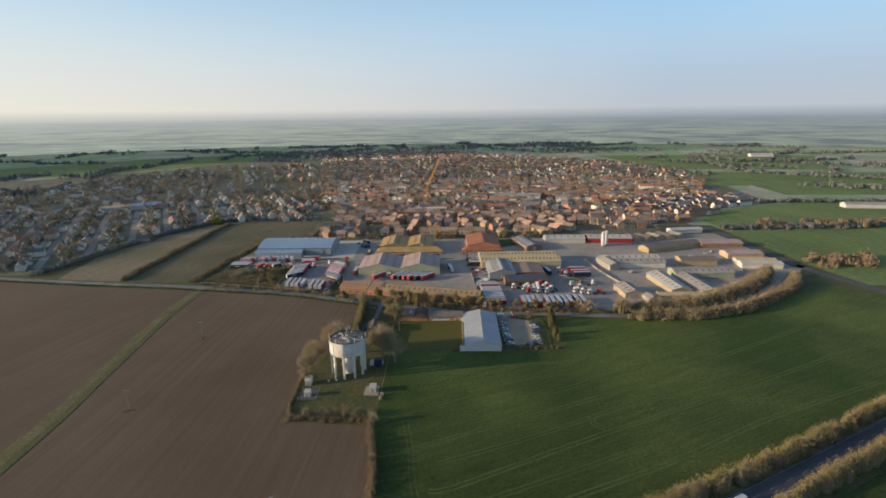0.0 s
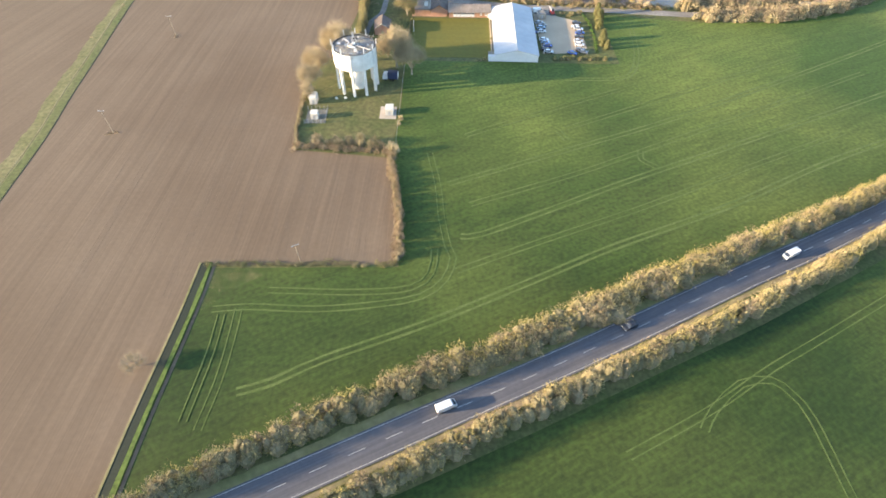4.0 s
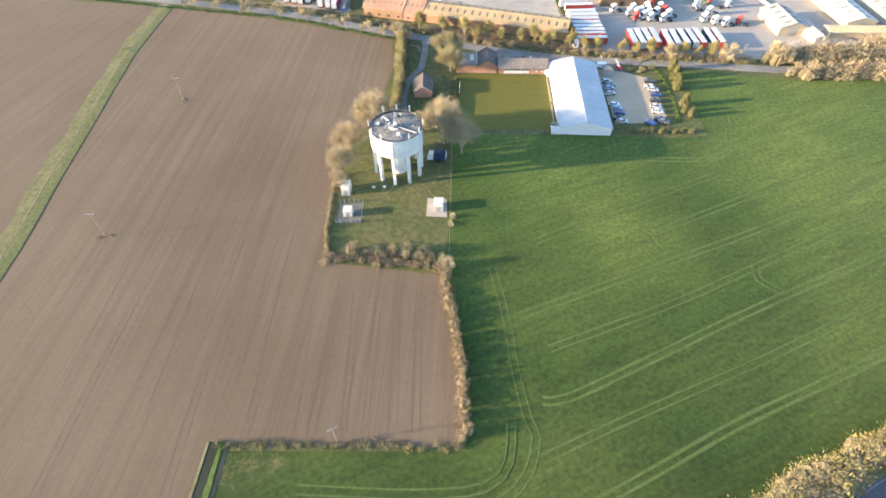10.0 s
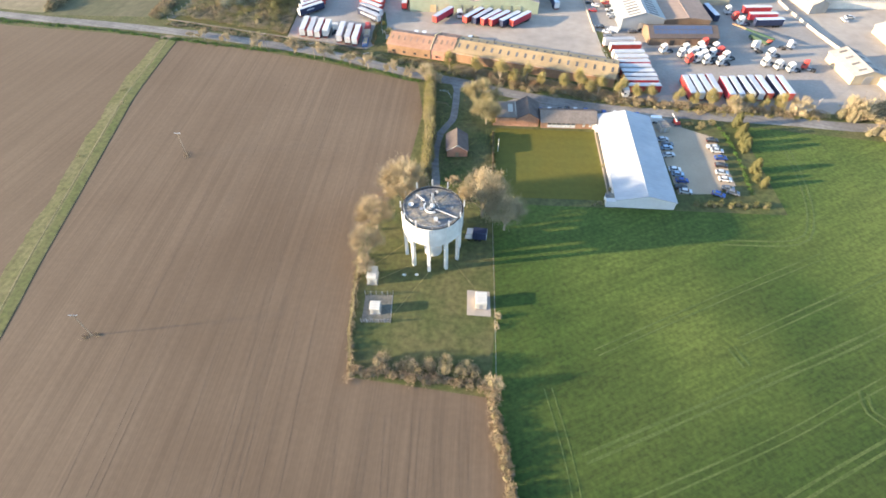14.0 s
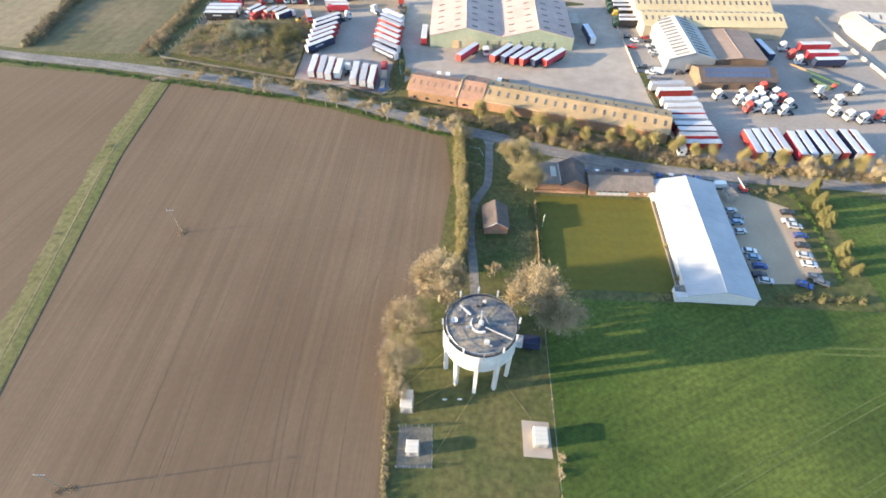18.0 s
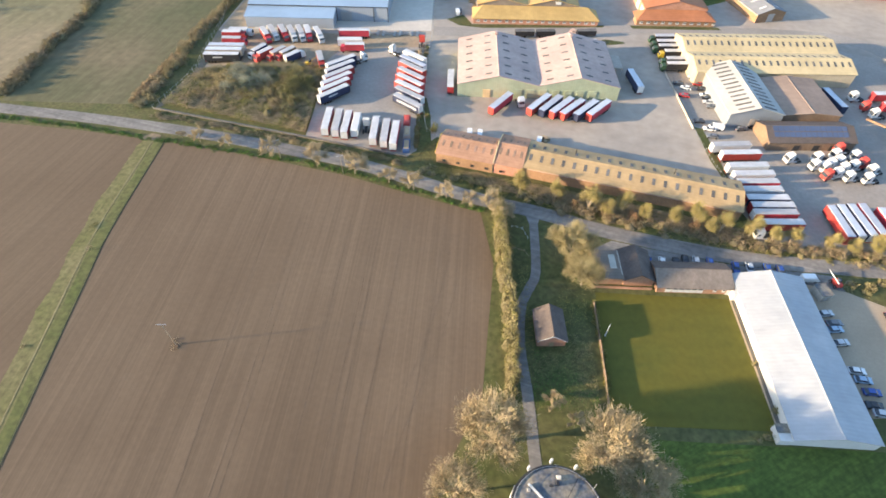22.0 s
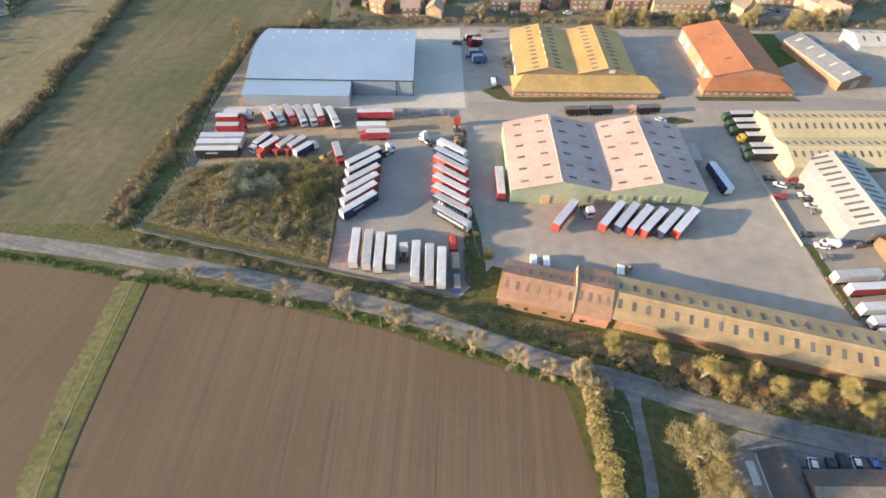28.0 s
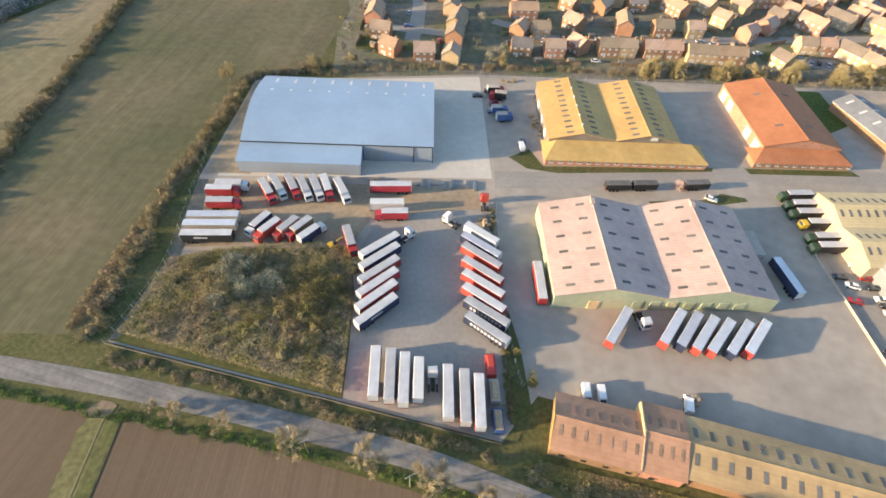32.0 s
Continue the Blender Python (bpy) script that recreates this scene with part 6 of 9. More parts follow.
def gable_bay(t, x0, x1, y0, y1, eave, ridge, wall, roof, lights=None, over=0.35, light_mat="skylight", gable=None, cap=True):
    """Walls, two roof slopes and rooflights of one bay, whose ridge runs along y. lights: (count, rows, length, width, start share)."""
    xm = (x0 + x1) / 2
    part("wall", Geo().prism([(x0, y0, -0.2), (x1, y0, -0.2), (x1, y0, eave), (xm, y0, ridge), (x0, y0, eave)], (0, y1 - y0, 0)), M[wall], t)
    for sgn, xe in ((-1, x0), (1, x1)):
        xo = xe + sgn * over
        zo = eave - over * (ridge - eave) / (xm - x0)
        a, b, c, d = (xo, y0 - over, zo), (xm, y0 - over, ridge), (xm, y1 + over, ridge), (xo, y1 + over, zo)
        slope = part("roof_slope", slab(Geo(), *((a, b, c, d) if sgn < 0 else (b, a, d, c)), 0.2), M[roof], t)
        if lights:
            n, rows, ll, ww, first = lights
            nv = Vector((sgn * (ridge - eave), 0, abs(xm - xe))).normalized()
            for k in range(n):
                for r in range(rows):
                    y = y0 + (y1 - y0) * (k + 0.5) / n
                    f = first + (1 - first) * (r + 0.5) / rows
                    px, pz = xe + (xm - xe) * f, eave + (ridge - eave) * f
                    u = Vector((xm - xe, 0, ridge - eave)).normalized()
                    o = Vector((px, y, pz)) + nv * 0.22
                    q = [o - u * ll / 2 - Vector((0, ww / 2, 0)), o + u * ll / 2 - Vector((0, ww / 2, 0)), o + u * ll / 2 + Vector((0, ww / 2, 0)), o - u * ll / 2 + Vector((0, ww / 2, 0))]
                    part("rooflight", Geo().prism(q, nv * 0.06), M[light_mat], slope)
    if cap:
        part("ridge_cap", Geo().prism([(xm - 0.35, y0 - over, ridge + 0.12), (xm, y0 - over, ridge + 0.32), (xm + 0.35, y0 - over, ridge + 0.12)], (0, y1 - y0 + 2 * over, 0)), M[roof], t)


def shed(name, label, x, y, w, l, eave, ridge, turn=0, wall="buff_wall", roof="cement_grey", lights=None, doors=1, cat="shed", light_mat="skylight"):
    t = thing(name, label, cat, "sheds of the works", at=pose(x, y, 0, 0, 0, turn))
    gable_bay(t, -w / 2, w / 2, -l / 2, l / 2, eave, ridge, wall, roof, lights, light_mat=light_mat)
    for k in range(doors):
        xx = (k + 0.5) / doors * w - w / 2
        part("roller_door", Geo().box(xx - 1.7, -l / 2 - 0.08, 0, xx + 1.7, -l / 2, min(eave - 0.3, 4.0)), M["steel"], t)
    part("gutter", Geo().box(-w / 2 - 0.5, -l / 2, eave - 0.35, -w / 2 - 0.32, l / 2, eave - 0.2), M["white"], t)
    part("gutter", Geo().box(w / 2 + 0.32, -l / 2, eave - 0.35, w / 2 + 0.5, l / 2, eave - 0.2), M["white"], t)
    return t


def window(t, x0, x1, z0, z1, y, frame="white"):
    """A framed window on the wall that looks to -y."""
    w = part("window", Geo().box(x0, y - 0.06, z0, x1, y, z1), M[frame], t)
    part("pane", Geo().box(x0 + 0.12, y - 0.075, z0 + 0.75 * (z1 - z0) - 0.25, x1 - 0.12, y - 0.06, z1 - 0.12), M["glass"], w)


# twin-bay sage warehouse
wh = thing("warehouse", "sage green warehouse with twin pinkish gable roofs and loading bays", "warehouse")
gable_bay(wh, -66, -34.3, 385.6, 421.6, 5.6, 9.4, "sage", "cement_pink", (6, 2, 2.6, 0.9, 0.05), over=0.15)
gable_bay(wh, -34.3, -2.7, 385.6, 421.6, 5.6, 9.4, "sage", "cement_pink", (6, 2, 2.6, 0.9, 0.05), over=0.15)
part("loading_door", Geo().box(-56, 385.4, 0, -53, 385.6, 3.6), M["cement_cream"], wh, "tan loading door")
for k in range(7):
    part("loading_door", Geo().box(-43.5 + k * 4.9, 385.4, 0.6, -40.7 + k * 4.9, 385.6, 4.0), M["sage"], wh)
part("canopy", Geo().box(-2.7, 404, 3.4, 2.4, 414, 3.7), M["cement_grey"], wh)
for y in (404.3, 413.7):
    part("post", Geo().tube((2.2, y, 0), (2.2, y, 3.4), 0.1, 0.1), M["steel"], wh)
for x in (-50.2, -18.5):
    part("vent", Geo().box(x - 0.6, 418, 9.3, x + 0.6, 420, 10.4), M["cement_pink"], wh)

# blue barrel-roofed warehouse
bw = thing("warehouse", "large blue-grey metal warehouse with a curved roof", "warehouse")
prof = [(446.3 + 40.5 * k / 14, 7.0 + 3.4 * math.sin(math.pi * k / 14)) for k in range(15)]
part("wall", Geo().prism([(-165, 446.6, -0.2), (-165, 486.5, -0.2)] + [(-165, y, z) for y, z in prof[::-1]], (65, 0, 0)), M["metal_blue_wall"], bw)
for k in range(14):
    (ya, za), (yb, zb) = prof[k], prof[k + 1]
    part("roof_sheet", slab(Geo(), (-165.4, ya, za + 0.03), (-99.6, ya, za + 0.03), (-99.6, yb, zb + 0.03), (-165.4, yb, zb + 0.03), 0.15), M["metal_blue"], bw)
part("lean_to", Geo().prism([(-165.2, 438.3, -0.2), (-165.2, 446.5, -0.2), (-165.2, 446.5, 6.3), (-165.2, 438.3, 5.0)], (41, 0, 0)), M["metal_blue_wall"], bw)
part("lean_to_roof", slab(Geo(), (-165.5, 438.0, 5.0), (-124, 438.0, 5.0), (-124, 446.5, 6.4), (-165.5, 446.5, 6.4), 0.15), M["metal_blue"], bw)
for x in (-106.5, -99.8, -123.9, -124.4):
    part("downpipe", Geo().box(x - 0.12, 446.15, 0, x + 0.12, 446.4, 7.0), M["dark"], bw)
part("gutter", Geo().box(-165.4, 446.0, 6.85, -99.6, 446.25, 7.1), M["dark"], bw)
part("roller_door", Geo().box(-122, 446.4, 0, -117, 446.55, 5.0), M["steel"], bw)
for k in range(9):
    x = -160 + 7 * k
    part("rooflight", slab(Geo(), (x, prof[9][0], prof[9][1] + 0.2), (x + 0.9, prof[9][0], prof[9][1] + 0.2), (x + 0.9, prof[13][0], prof[13][1] + 0.35), (x, prof[13][0], prof[13][1] + 0.35), 0.05), M["skylight_pale"], bw)


def skirt(t, x0, x1, y0, y1, low, high, wall, roof):
    """A low front range under a hipped lean-to roof, with windows."""
    part("office_wall", Geo().box(x0 + 0.6, y0 + 0.6, -0.2, x1 - 0.6, y1, low), M[wall], t)
    a, b = (x0, y0, low), (x1, y0, low)
    c, d = (x1 - 5, y1, high), (x0 + 5, y1, high)
    part("office_roof", Geo().add([a, b, c, d, (x0, y1 + 3, low), (x1, y1 + 3, low), (x0, y0, low - 0.2), (x1, y0, low - 0.2)], [(0, 1, 2, 3), (0, 3, 4), (1, 5, 2), (0, 6, 7, 1)]), M[roof], t)
    n = int((x1 - x0) / 3.4)
    for k in range(n):
        x = x0 + 2 + k * 3.4
        window(t, x, x + 1.6, 0.9, 2.0, y0 + 0.6)


ow = thing("warehouse", "ochre brick warehouse with twin yellow gable roofs and offices", "warehouse")
gable_bay(ow, -57.5, -33.3, 455.5, 492, 5.6, 8.4, "cement_brown", "cement_yellow", (11, 1, 2.6, 1.0, 0.25))
gable_bay(ow, -33.3, -9.2, 455.5, 492, 5.6, 8.4, "cement_brown", "cement_yellow", (11, 1, 2.6, 1.0, 0.25))
skirt(ow, -60, 0, 446.8, 455.3, 2.7, 5.4, "brick", "cement_mustard")
part("vent", Geo().box(-20.5, 455.2, 6.3, -18, 455.4, 7.6), M["white"], ow, "white louvre in the gable")
for k in range(5):
    part("roof_vent", Geo().tube((-45.4, 460 + 6 * k, 8.3), (-45.4, 460 + 6 * k, 9.3), 0.35, 0.3, 8), M["white"], ow)
for y in (462, 470, 480):
    part("side_door", Geo().box(-57.7, y, 0, -57.5, y + 3.4, 3.6), M["white"], ow)
og = thing("warehouse", "orange brick warehouse with an orange gable roof and low front range", "warehouse")
gable_bay(og, 22.5, 52, 455.5, 497, 5.6, 9.0, "brick", "cement_orange", (2, 1, 3.0, 1.0, 0.2))
skirt(og, 17.5, 55, 449, 455.3, 2.8, 5.2, "brick", "cement_orange")
for y in (458, 466, 484, 491):
    part("side_door", Geo().box(22.3, y, 0.4, 22.5, y + 4.0, 4.4), M["white"], og)

# long low shed along the lane
ls_turn = math.degrees(math.atan2(-25.0, 97.0))
ls = thing("long_shed", "low brick shed with weathered salmon roof sheets", "shed", at=pose(-72, 350.6, 0, 0, 0, ls_turn - 90))
gable_bay(ls, -7.8, 5.7, 0.8, 20.6, 4.2, 6.6, "brick", "cement_salmon", (7, 1, 2.4, 0.75, 0.2), light_mat="rooflight_rose")
gable_bay(ls, -10.8, 5.4, 20.9, 30.3, 4.2, 6.8, "brick", "cement_salmon", (4, 1, 2.6, 0.75, 0.2), light_mat="rooflight_rose")
part("parapet", Geo().prism([(-10.9, 20.5, 0), (5.5, 20.5, 0), (5.5, 20.5, 4.6), (-2.7, 20.5, 7.4), (-10.9, 20.5, 4.6)], (0, 0.35, 0)), M["cement_cream"], ls, "pale stepped parapet wall")
part("verge_board", Geo().prism([(-8.1, 0.3, 4.2), (-1.05, 0.3, 7.0), (6.0, 0.3, 4.2), (-1.05, 0.3, 6.6)], (0, 0.15, 0)), M["yellow"], ls, "yellow verge board")
for k in range(5):
    part("wall_vent", Geo().box(5.7, 3 + k * 5, 1.2, 5.9, 4.2 + k * 5, 2.0), M["dark"], ls)
ways = Matrix.Rotation(radians(ls_turn), 4, "Z")
lt = thing("long_shed", "very long low shed with mossy tan roof sheets", "shed", at=Matrix.Translation(Vector((-72, 350.6, 0)) + ways @ Vector((30.6, 2.7, 0))) @ Matrix.Rotation(radians(ls_turn - 90.9), 4, "Z"))
gable_bay(lt, -7.2, 7.2, 0, 69, 4.4, 6.3, "brick", "cement_tan", (19, 1, 2.6, 0.95, 0.15))
part("fascia", Geo().box(7.25, 0, 3.9, 7.42, 69, 4.25), M["cement_pink"], lt, "pinkish fascia board")
for y in (16, 48):
    part("flue", Geo().tube((-3, y, 5.0), (-3, y, 7.8), 0.12, 0.12, 8), M["dark"], lt)

# sheds east of the long yard
cs = thing("warehouse", "long cream-roofed double shed with rows of rooflights", "warehouse", at=pose(61.5, 416, 0, 0, 0, 90 + 1))
gable_bay(cs, -1, 15, -33, 31, 6.0, 8.2, "buff_wall", "cement_cream", (22, 1, 2.6, 0.9, 0.25))
gable_bay(cs, -17, -1, -33, 31, 6.0, 8.2, "buff_wall", "cement_cream", (22, 1, 2.6, 0.9, 0.25))
shed("shed", "white gabled shed with pale rooflights", 44.3, 386.5, 19.5, 33, 6.0, 8.8, 1, "slate_wall", "cement_pale", (12, 1, 5.5, 0.9, 0.1), 1)
fl = thing("shed", "low brown sheet-roofed shed beside the white one", "shed", "sheds of the works", at=pose(65.5, 384, 0, 0, 0, 1))
gable_bay(fl, -10.6, 10.6, -12.5, 12.5, 5.2, 6.2, "brick_old", "cement_rose")
so = thing("shed", "brick shed with a tiled roof carrying solar panels", "shed", at=pose(60.5, 363.4, 0, 0, 0, 92))
gable_bay(so, -6.2, 6.2, -15.5, 15.5, 3.6, 6.2, "brick_old", "tile_dark")
sl = math.atan2(2.6, 6.2)
for k in range(14):
    y = -13 + k * 1.9
    for r in range(2):
        f = 0.30 + 0.36 * r
        o = Vector((-6.2 + 6.2 * f, y, 3.6 + 2.6 * f + 0.26))
        u = Vector((math.cos(sl), 0, math.sin(sl)))
        part("solar_panel", Geo().prism([o, o + u * 2.0, o + u * 2.0 + Vector((0, 1.75, 0)), o + Vector((0, 1.75, 0))], Vector((-math.sin(sl), 0, math.cos(sl))) * 0.06), M["solar"], so)
for y in (-9, -3, 4):
    part("door", Geo().box(-6.35, y, 0, -6.2, y + 2.2, 2.4), M["dark"], so)

# works further east
shed("shed", "grey works shed with cream gable ends", 157, 403.8, 11, 43, 4.4, 6.6, 90, "render", "cement_grey", (8, 1, 2.6, 1.0, 0.15), 0)
shed("shed", "pale grey works shed behind its twin", 157, 415, 11, 43, 4.4, 6.6, 90, "render", "cement_white", (8, 1, 2.6, 1.0, 0.15), 0)
shed("shed", "tan-roofed open shed at the yard corner", 127.5, 337.5, 13, 20, 4.0, 6.0, 4, "buff_wall", "cement_grey", (4, 1, 3.0, 1.2, 0.2), 1)
shed("shed", "narrow pale store by the tree belt", 136.5, 328, 6, 17, 3.0, 4.0, 8, "cement_white", "cement_grey", None, 0)
shed("shed", "long works shed with olive green walls", 196, 377, 15, 44, 4.4, 6.0, 90, "sage", "cement_grey", (9, 1, 3, 0.9, 0.2), 2)
shed("shed", "low shed with white roof sheets", 161.5, 354, 14, 40, 3.8, 5.6, 3, "buff_wall", "cement_white", (8, 1, 3, 0.9, 0.2), 1)
shed("shed", "low grey shed beside the white-roofed one", 181, 350.5, 12, 40, 3.6, 5.2, 3, "cement_grey", "cement_grey", (6, 1, 2.6, 0.9, 0.2), 1)
shed("shed", "low pale flat-pitched shed by the tree belt", 158, 328.5, 6.5, 28, 3.0, 3.8, 90, "buff_wall", "cement_cream", None, 0)
shed("shed", "dark-roofed long brick works shed", 208, 460, 13, 60, 4.2, 6.0, 111, "brick_buff", "cement_brown", None, 0)
shed("shed", "brown gabled works shed", 208.5, 411, 14, 29, 4.0, 6.0, 90, "brick_buff", "cement_brown", None, 1)
shed("shed", "low brick shed with a pinkish roof", 257, 430.5, 14, 30, 4.0, 5.6, 90, "brick_buff", "cement_pink", None, 0)
shed("shed", "low white building with twin gables", 254, 398, 9, 31, 3.8, 5.2, 84, "render", "cement_white", None, 0)
shed("shed", "low white building with twin gables", 255, 407.5, 9, 31, 3.8, 5.2, 84, "render", "cement_cream", None, 0)
shed("shed", "pinkish flat-pitched works shed", 257, 469, 16, 38, 4.2, 5.6, 90, "brick", "cement_pink", None, 0)
shed("shed", "white low building beside the houses", 252, 527, 10, 34, 3.6, 5.0, 96, "white", "cement_white", None, 0)
shed("shed", "long white-roofed store with a pale front", 118, 491, 15, 38, 4.6, 6.6, 88, "cement_white", "cement_white", (6, 1, 3, 1.0, 0.2), 2)
shed("shed", "long white-roofed store with red ends", 161, 491, 15, 42, 4.6, 6.6, 88, "tr_red", "cement_white", (6, 1, 3, 1.0, 0.2), 2)
shed("shed", "small grey-roofed workshop with pale rooflights", 79, 474, 15, 36, 4.2, 6.4, 14, "brick", "cement_slate", (5, 1, 3.2, 0.9, 0.1), 1, light_mat="skylight_pale")
shed("shed", "white gabled office beside the yard wall", 134, 404, 9, 24, 4.5, 6.5, 10, "cement_grey", "cement_grey", None, 0)
for k in range(5):
    shed("shed", "row of low brown-roofed units", 186 + 12 * k, 494 + 3.5 * k, 9, 16 + 3 * (k % 2), 3.2, 4.6, 20, "brick_buff", "cement_brown" if k % 2 else "cement_grey", None, 0)
for dx in (0, 4.2):
    t = thing("silo", "tall white silo beside the store", "silo", "white silos", at=pose(150 + dx, 471 + dx, 0))
    part("drum", Geo().tube((0, 0, 1.5), (0, 0, 13), 1.7, 1.7, 20), M["white"], t)
    part("cone", Geo().tube((0, 0, 13), (0, 0, 14.2), 1.7, 0.3, 20), M["white"], t)
    part("skirt", Geo().tube((0, 0, -0.1), (0, 0, 1.5), 1.5, 1.5, 20), M["steel"], t)

# ---- bowling club ----
lawn_pts = [(-26, 291), (11, 290), (10.2, 253), (-27.8, 253.2)]
sheet("lawn", lawn_pts, 0.10, M["lawn"], "flat olive-green bowling lawn")
for a, b in zip(lawn_pts[1:2], lawn_pts[2:3]):
    strip("lawn_edging", [a, ((a[0] + b[0]) / 2, (a[1] + b[1]) / 2), b], 0.5, 0.14, M["gravel"], "pale gravel edging of the bowling lawn")
strip("path_1", [(11.3, 252), (12, 270), (12.6, 291)], 2.2, 0.16, M["fence_panel"], "stained concrete path beside the hall")
hall = thing("hall", "long white metal-clad hall with a low gable roof", "hall", at=pose(21.4, 273, 0, 0, 0, -1.6))
gable_bay(hall, -9.6, 9.4, -23.2, 23.4, 3.1, 5.3, "white", "white_roof", over=0.25)
part("porch", Geo().box(-12.4, -23.3, 0, -9.6, -19.6, 2.4), M["white"], hall)
part("porch_roof", Geo().box(-12.5, -21.5, 2.4, -9.6, -19.3, 2.55), M["roof_felt"], hall)
part("lean_to", Geo().box(-10.8, 16.5, 0, -9.6, 23.3, 2.6), M["white"], hall)
for k in range(5):
    part("roof_vent", Geo().tube((2.5 + k, -22.2, 4.5 - 0.25 * k), (2.5 + k, -22.2, 4.95 - 0.25 * k), 0.16, 0.16), M["steel"], hall)
club = thing("clubhouse", "long brick clubhouse with white windows and a brown tiled roof", "clubhouse", at=pose(1.2, 296.2, 0, 0, 0, 0))
part("wall", Geo().prism([(-10.2, -4.4, -0.2), (-10.2, 4.4, -0.2), (-10.2, 4.4, 2.6), (-10.2, 0.8, 4.3), (-10.2, -4.4, 2.6)], (20.4, 0, 0)), M["brick"], club)
part("roof_slope", slab(Geo(), (-10.6, -4.8, 2.45), (10.6, -4.8, 2.45), (10.6, 0.8, 4.35), (-10.6, 0.8, 4.35)), M["tile_old"], club)
part("roof_slope", slab(Geo(), (10.6, 4.8, 2.45), (-10.6, 4.8, 2.45), (-10.6, 0.8, 4.35), (10.6, 0.8, 4.35)), M["tile_dark"], club)
for k in range(6):
    window(club, -7.9 + k * 1.75, -6.3 + k * 1.75, 0.4, 2.35, -4.4)
for x in (5.2, 7.6):
    window(club, x, x + 0.9, 1.0, 2.2, -4.4)
part("door", Geo().box(8.9, -4.5, 0, 9.9, -4.4, 2.1), M["white"], club)
wing = thing("clubhouse", "brick gabled club wing with a brown tiled roof", "clubhouse", at=pose(-13.8, 299, 0))
gable_bay(wing, -4.2, 4.2, -5.2, 5.6, 2.6, 5.0, "brick", "tile_dark")
part("pale_gable", Geo().prism([(-4.45, 5.0, 2.5), (-4.6, 5.0, 2.5), (-4.6, -3.8, 2.5), (-4.45, -3.8, 2.5)], (0, 0, 0.5)), M["render"], wing)
annex = thing("clubhouse", "flat-roofed brick annexe with a pale patched roof", "clubhouse", at=pose(-22, 299, 0))
part("wall", Geo().box(-3.8, -5, -0.2, 3.8, 5.2, 2.7), M["brick"], annex)
part("roof", Geo().box(-4.0, -5.2, 2.7, 4.0, 5.4, 2.95), M["cement_brown"], annex)
part("patch", Geo().box(0.8, -1.5, 2.95, 2.6, 3.6, 3.0), M["render"], annex)
palisade("low red brick wall along the lawn", [(-27, 292.6), (-10, 292.4)], 1.1, "brick")
bs = thing("shed", "small brick shed with a brown tiled gable roof", "shed", at=pose(-40.3, 278, 0, 0, 0, 2))
gable_bay(bs, -3.6, 3.6, -4.6, 4.6, 2.9, 5.3, "brick", "tile_dark")
part("barge_board", Geo().prism([(-3.9, -5.05, 2.7), (0, -5.05, 5.35), (3.9, -5.05, 2.7), (0, -5.05, 5.1)], (0, 0.1, 0)), M["white"], bs)
part("door", Geo().box(-0.6, -4.7, 0, 0.6, -4.6, 2.0), M["wood"], bs)
palisade("weathered board fence behind the clipped hedge", [(-28.3, 254), (-27.6, 270), (-27.2, 287)], 1.75, "timber")
part("flagpole", Geo().tube((-25.6, 277, -0.1), (-25.6, 277, 5.6), 0.12, 0.08, 8).box(-25.75, 276.85, 0, -25.45, 277.15, 0.4), M["white"], None, "white pole beside the bowling lawn", category="pole")
part("gate", Geo().tube((-48.5, 306, 0), (-48.5, 306, 1.2), 0.07, 0.07).tube((-44.8, 305, 0), (-44.8, 305, 1.2), 0.07, 0.07).tube((-48.5, 306, 1.1), (-44.8, 305, 1.1), 0.05, 0.05).tube((-48.5, 306, 0.6), (-44.8, 305, 0.6), 0.05, 0.05).tube((-44.8, 305, 1.1), (-43.6, 302, 1.1), 0.05, 0.05), M["wood"], None, "pale timber field gate beside the track", category="gate")
sheet("car_park", [(33, 296.5), (44.5, 294), (54.5, 288.5), (54, 262), (44, 257.5), (33.5, 257)], 0.12, M["gravel"], "buff gravel car park")
sheet("club_yard", [(-26, 306), (-18, 310.5), (14, 302.8), (44, 299.5), (44.5, 294), (33, 296.6), (12, 296), (12, 300.6), (-26, 304)], 0.115, M["lane"], "asphalt in front of the clubhouse")

# ---- lorries, trailers and cars ----


def wheel_mesh(r, w):
    g = Geo().tube((0, -w / 2, 0), (0, w / 2, 0), r, r, 12)
    return g.mesh("wheel", M["rubber"])


W_BIG, W_CAR = wheel_mesh(0.5, 0.32), wheel_mesh(0.33, 0.22)
HUB = Geo().tube((0, -0.18, 0), (0, 0.18, 0), 0.22, 0.22, 8).mesh("hub", M["steel"])
HUB_CAR = Geo().tube((0, -0.13, 0), (0, 0.13, 0), 0.19, 0.19, 8).mesh("hub", M["steel"])


def wheels(t, xs, half, mesh, hub, r):
    for x in xs:
        for s in (-1, 1):
            w = part("wheel", mesh, None, t)
            w.location = (x, s * half, r)
            if hub:
                part("hub", hub, None, w)


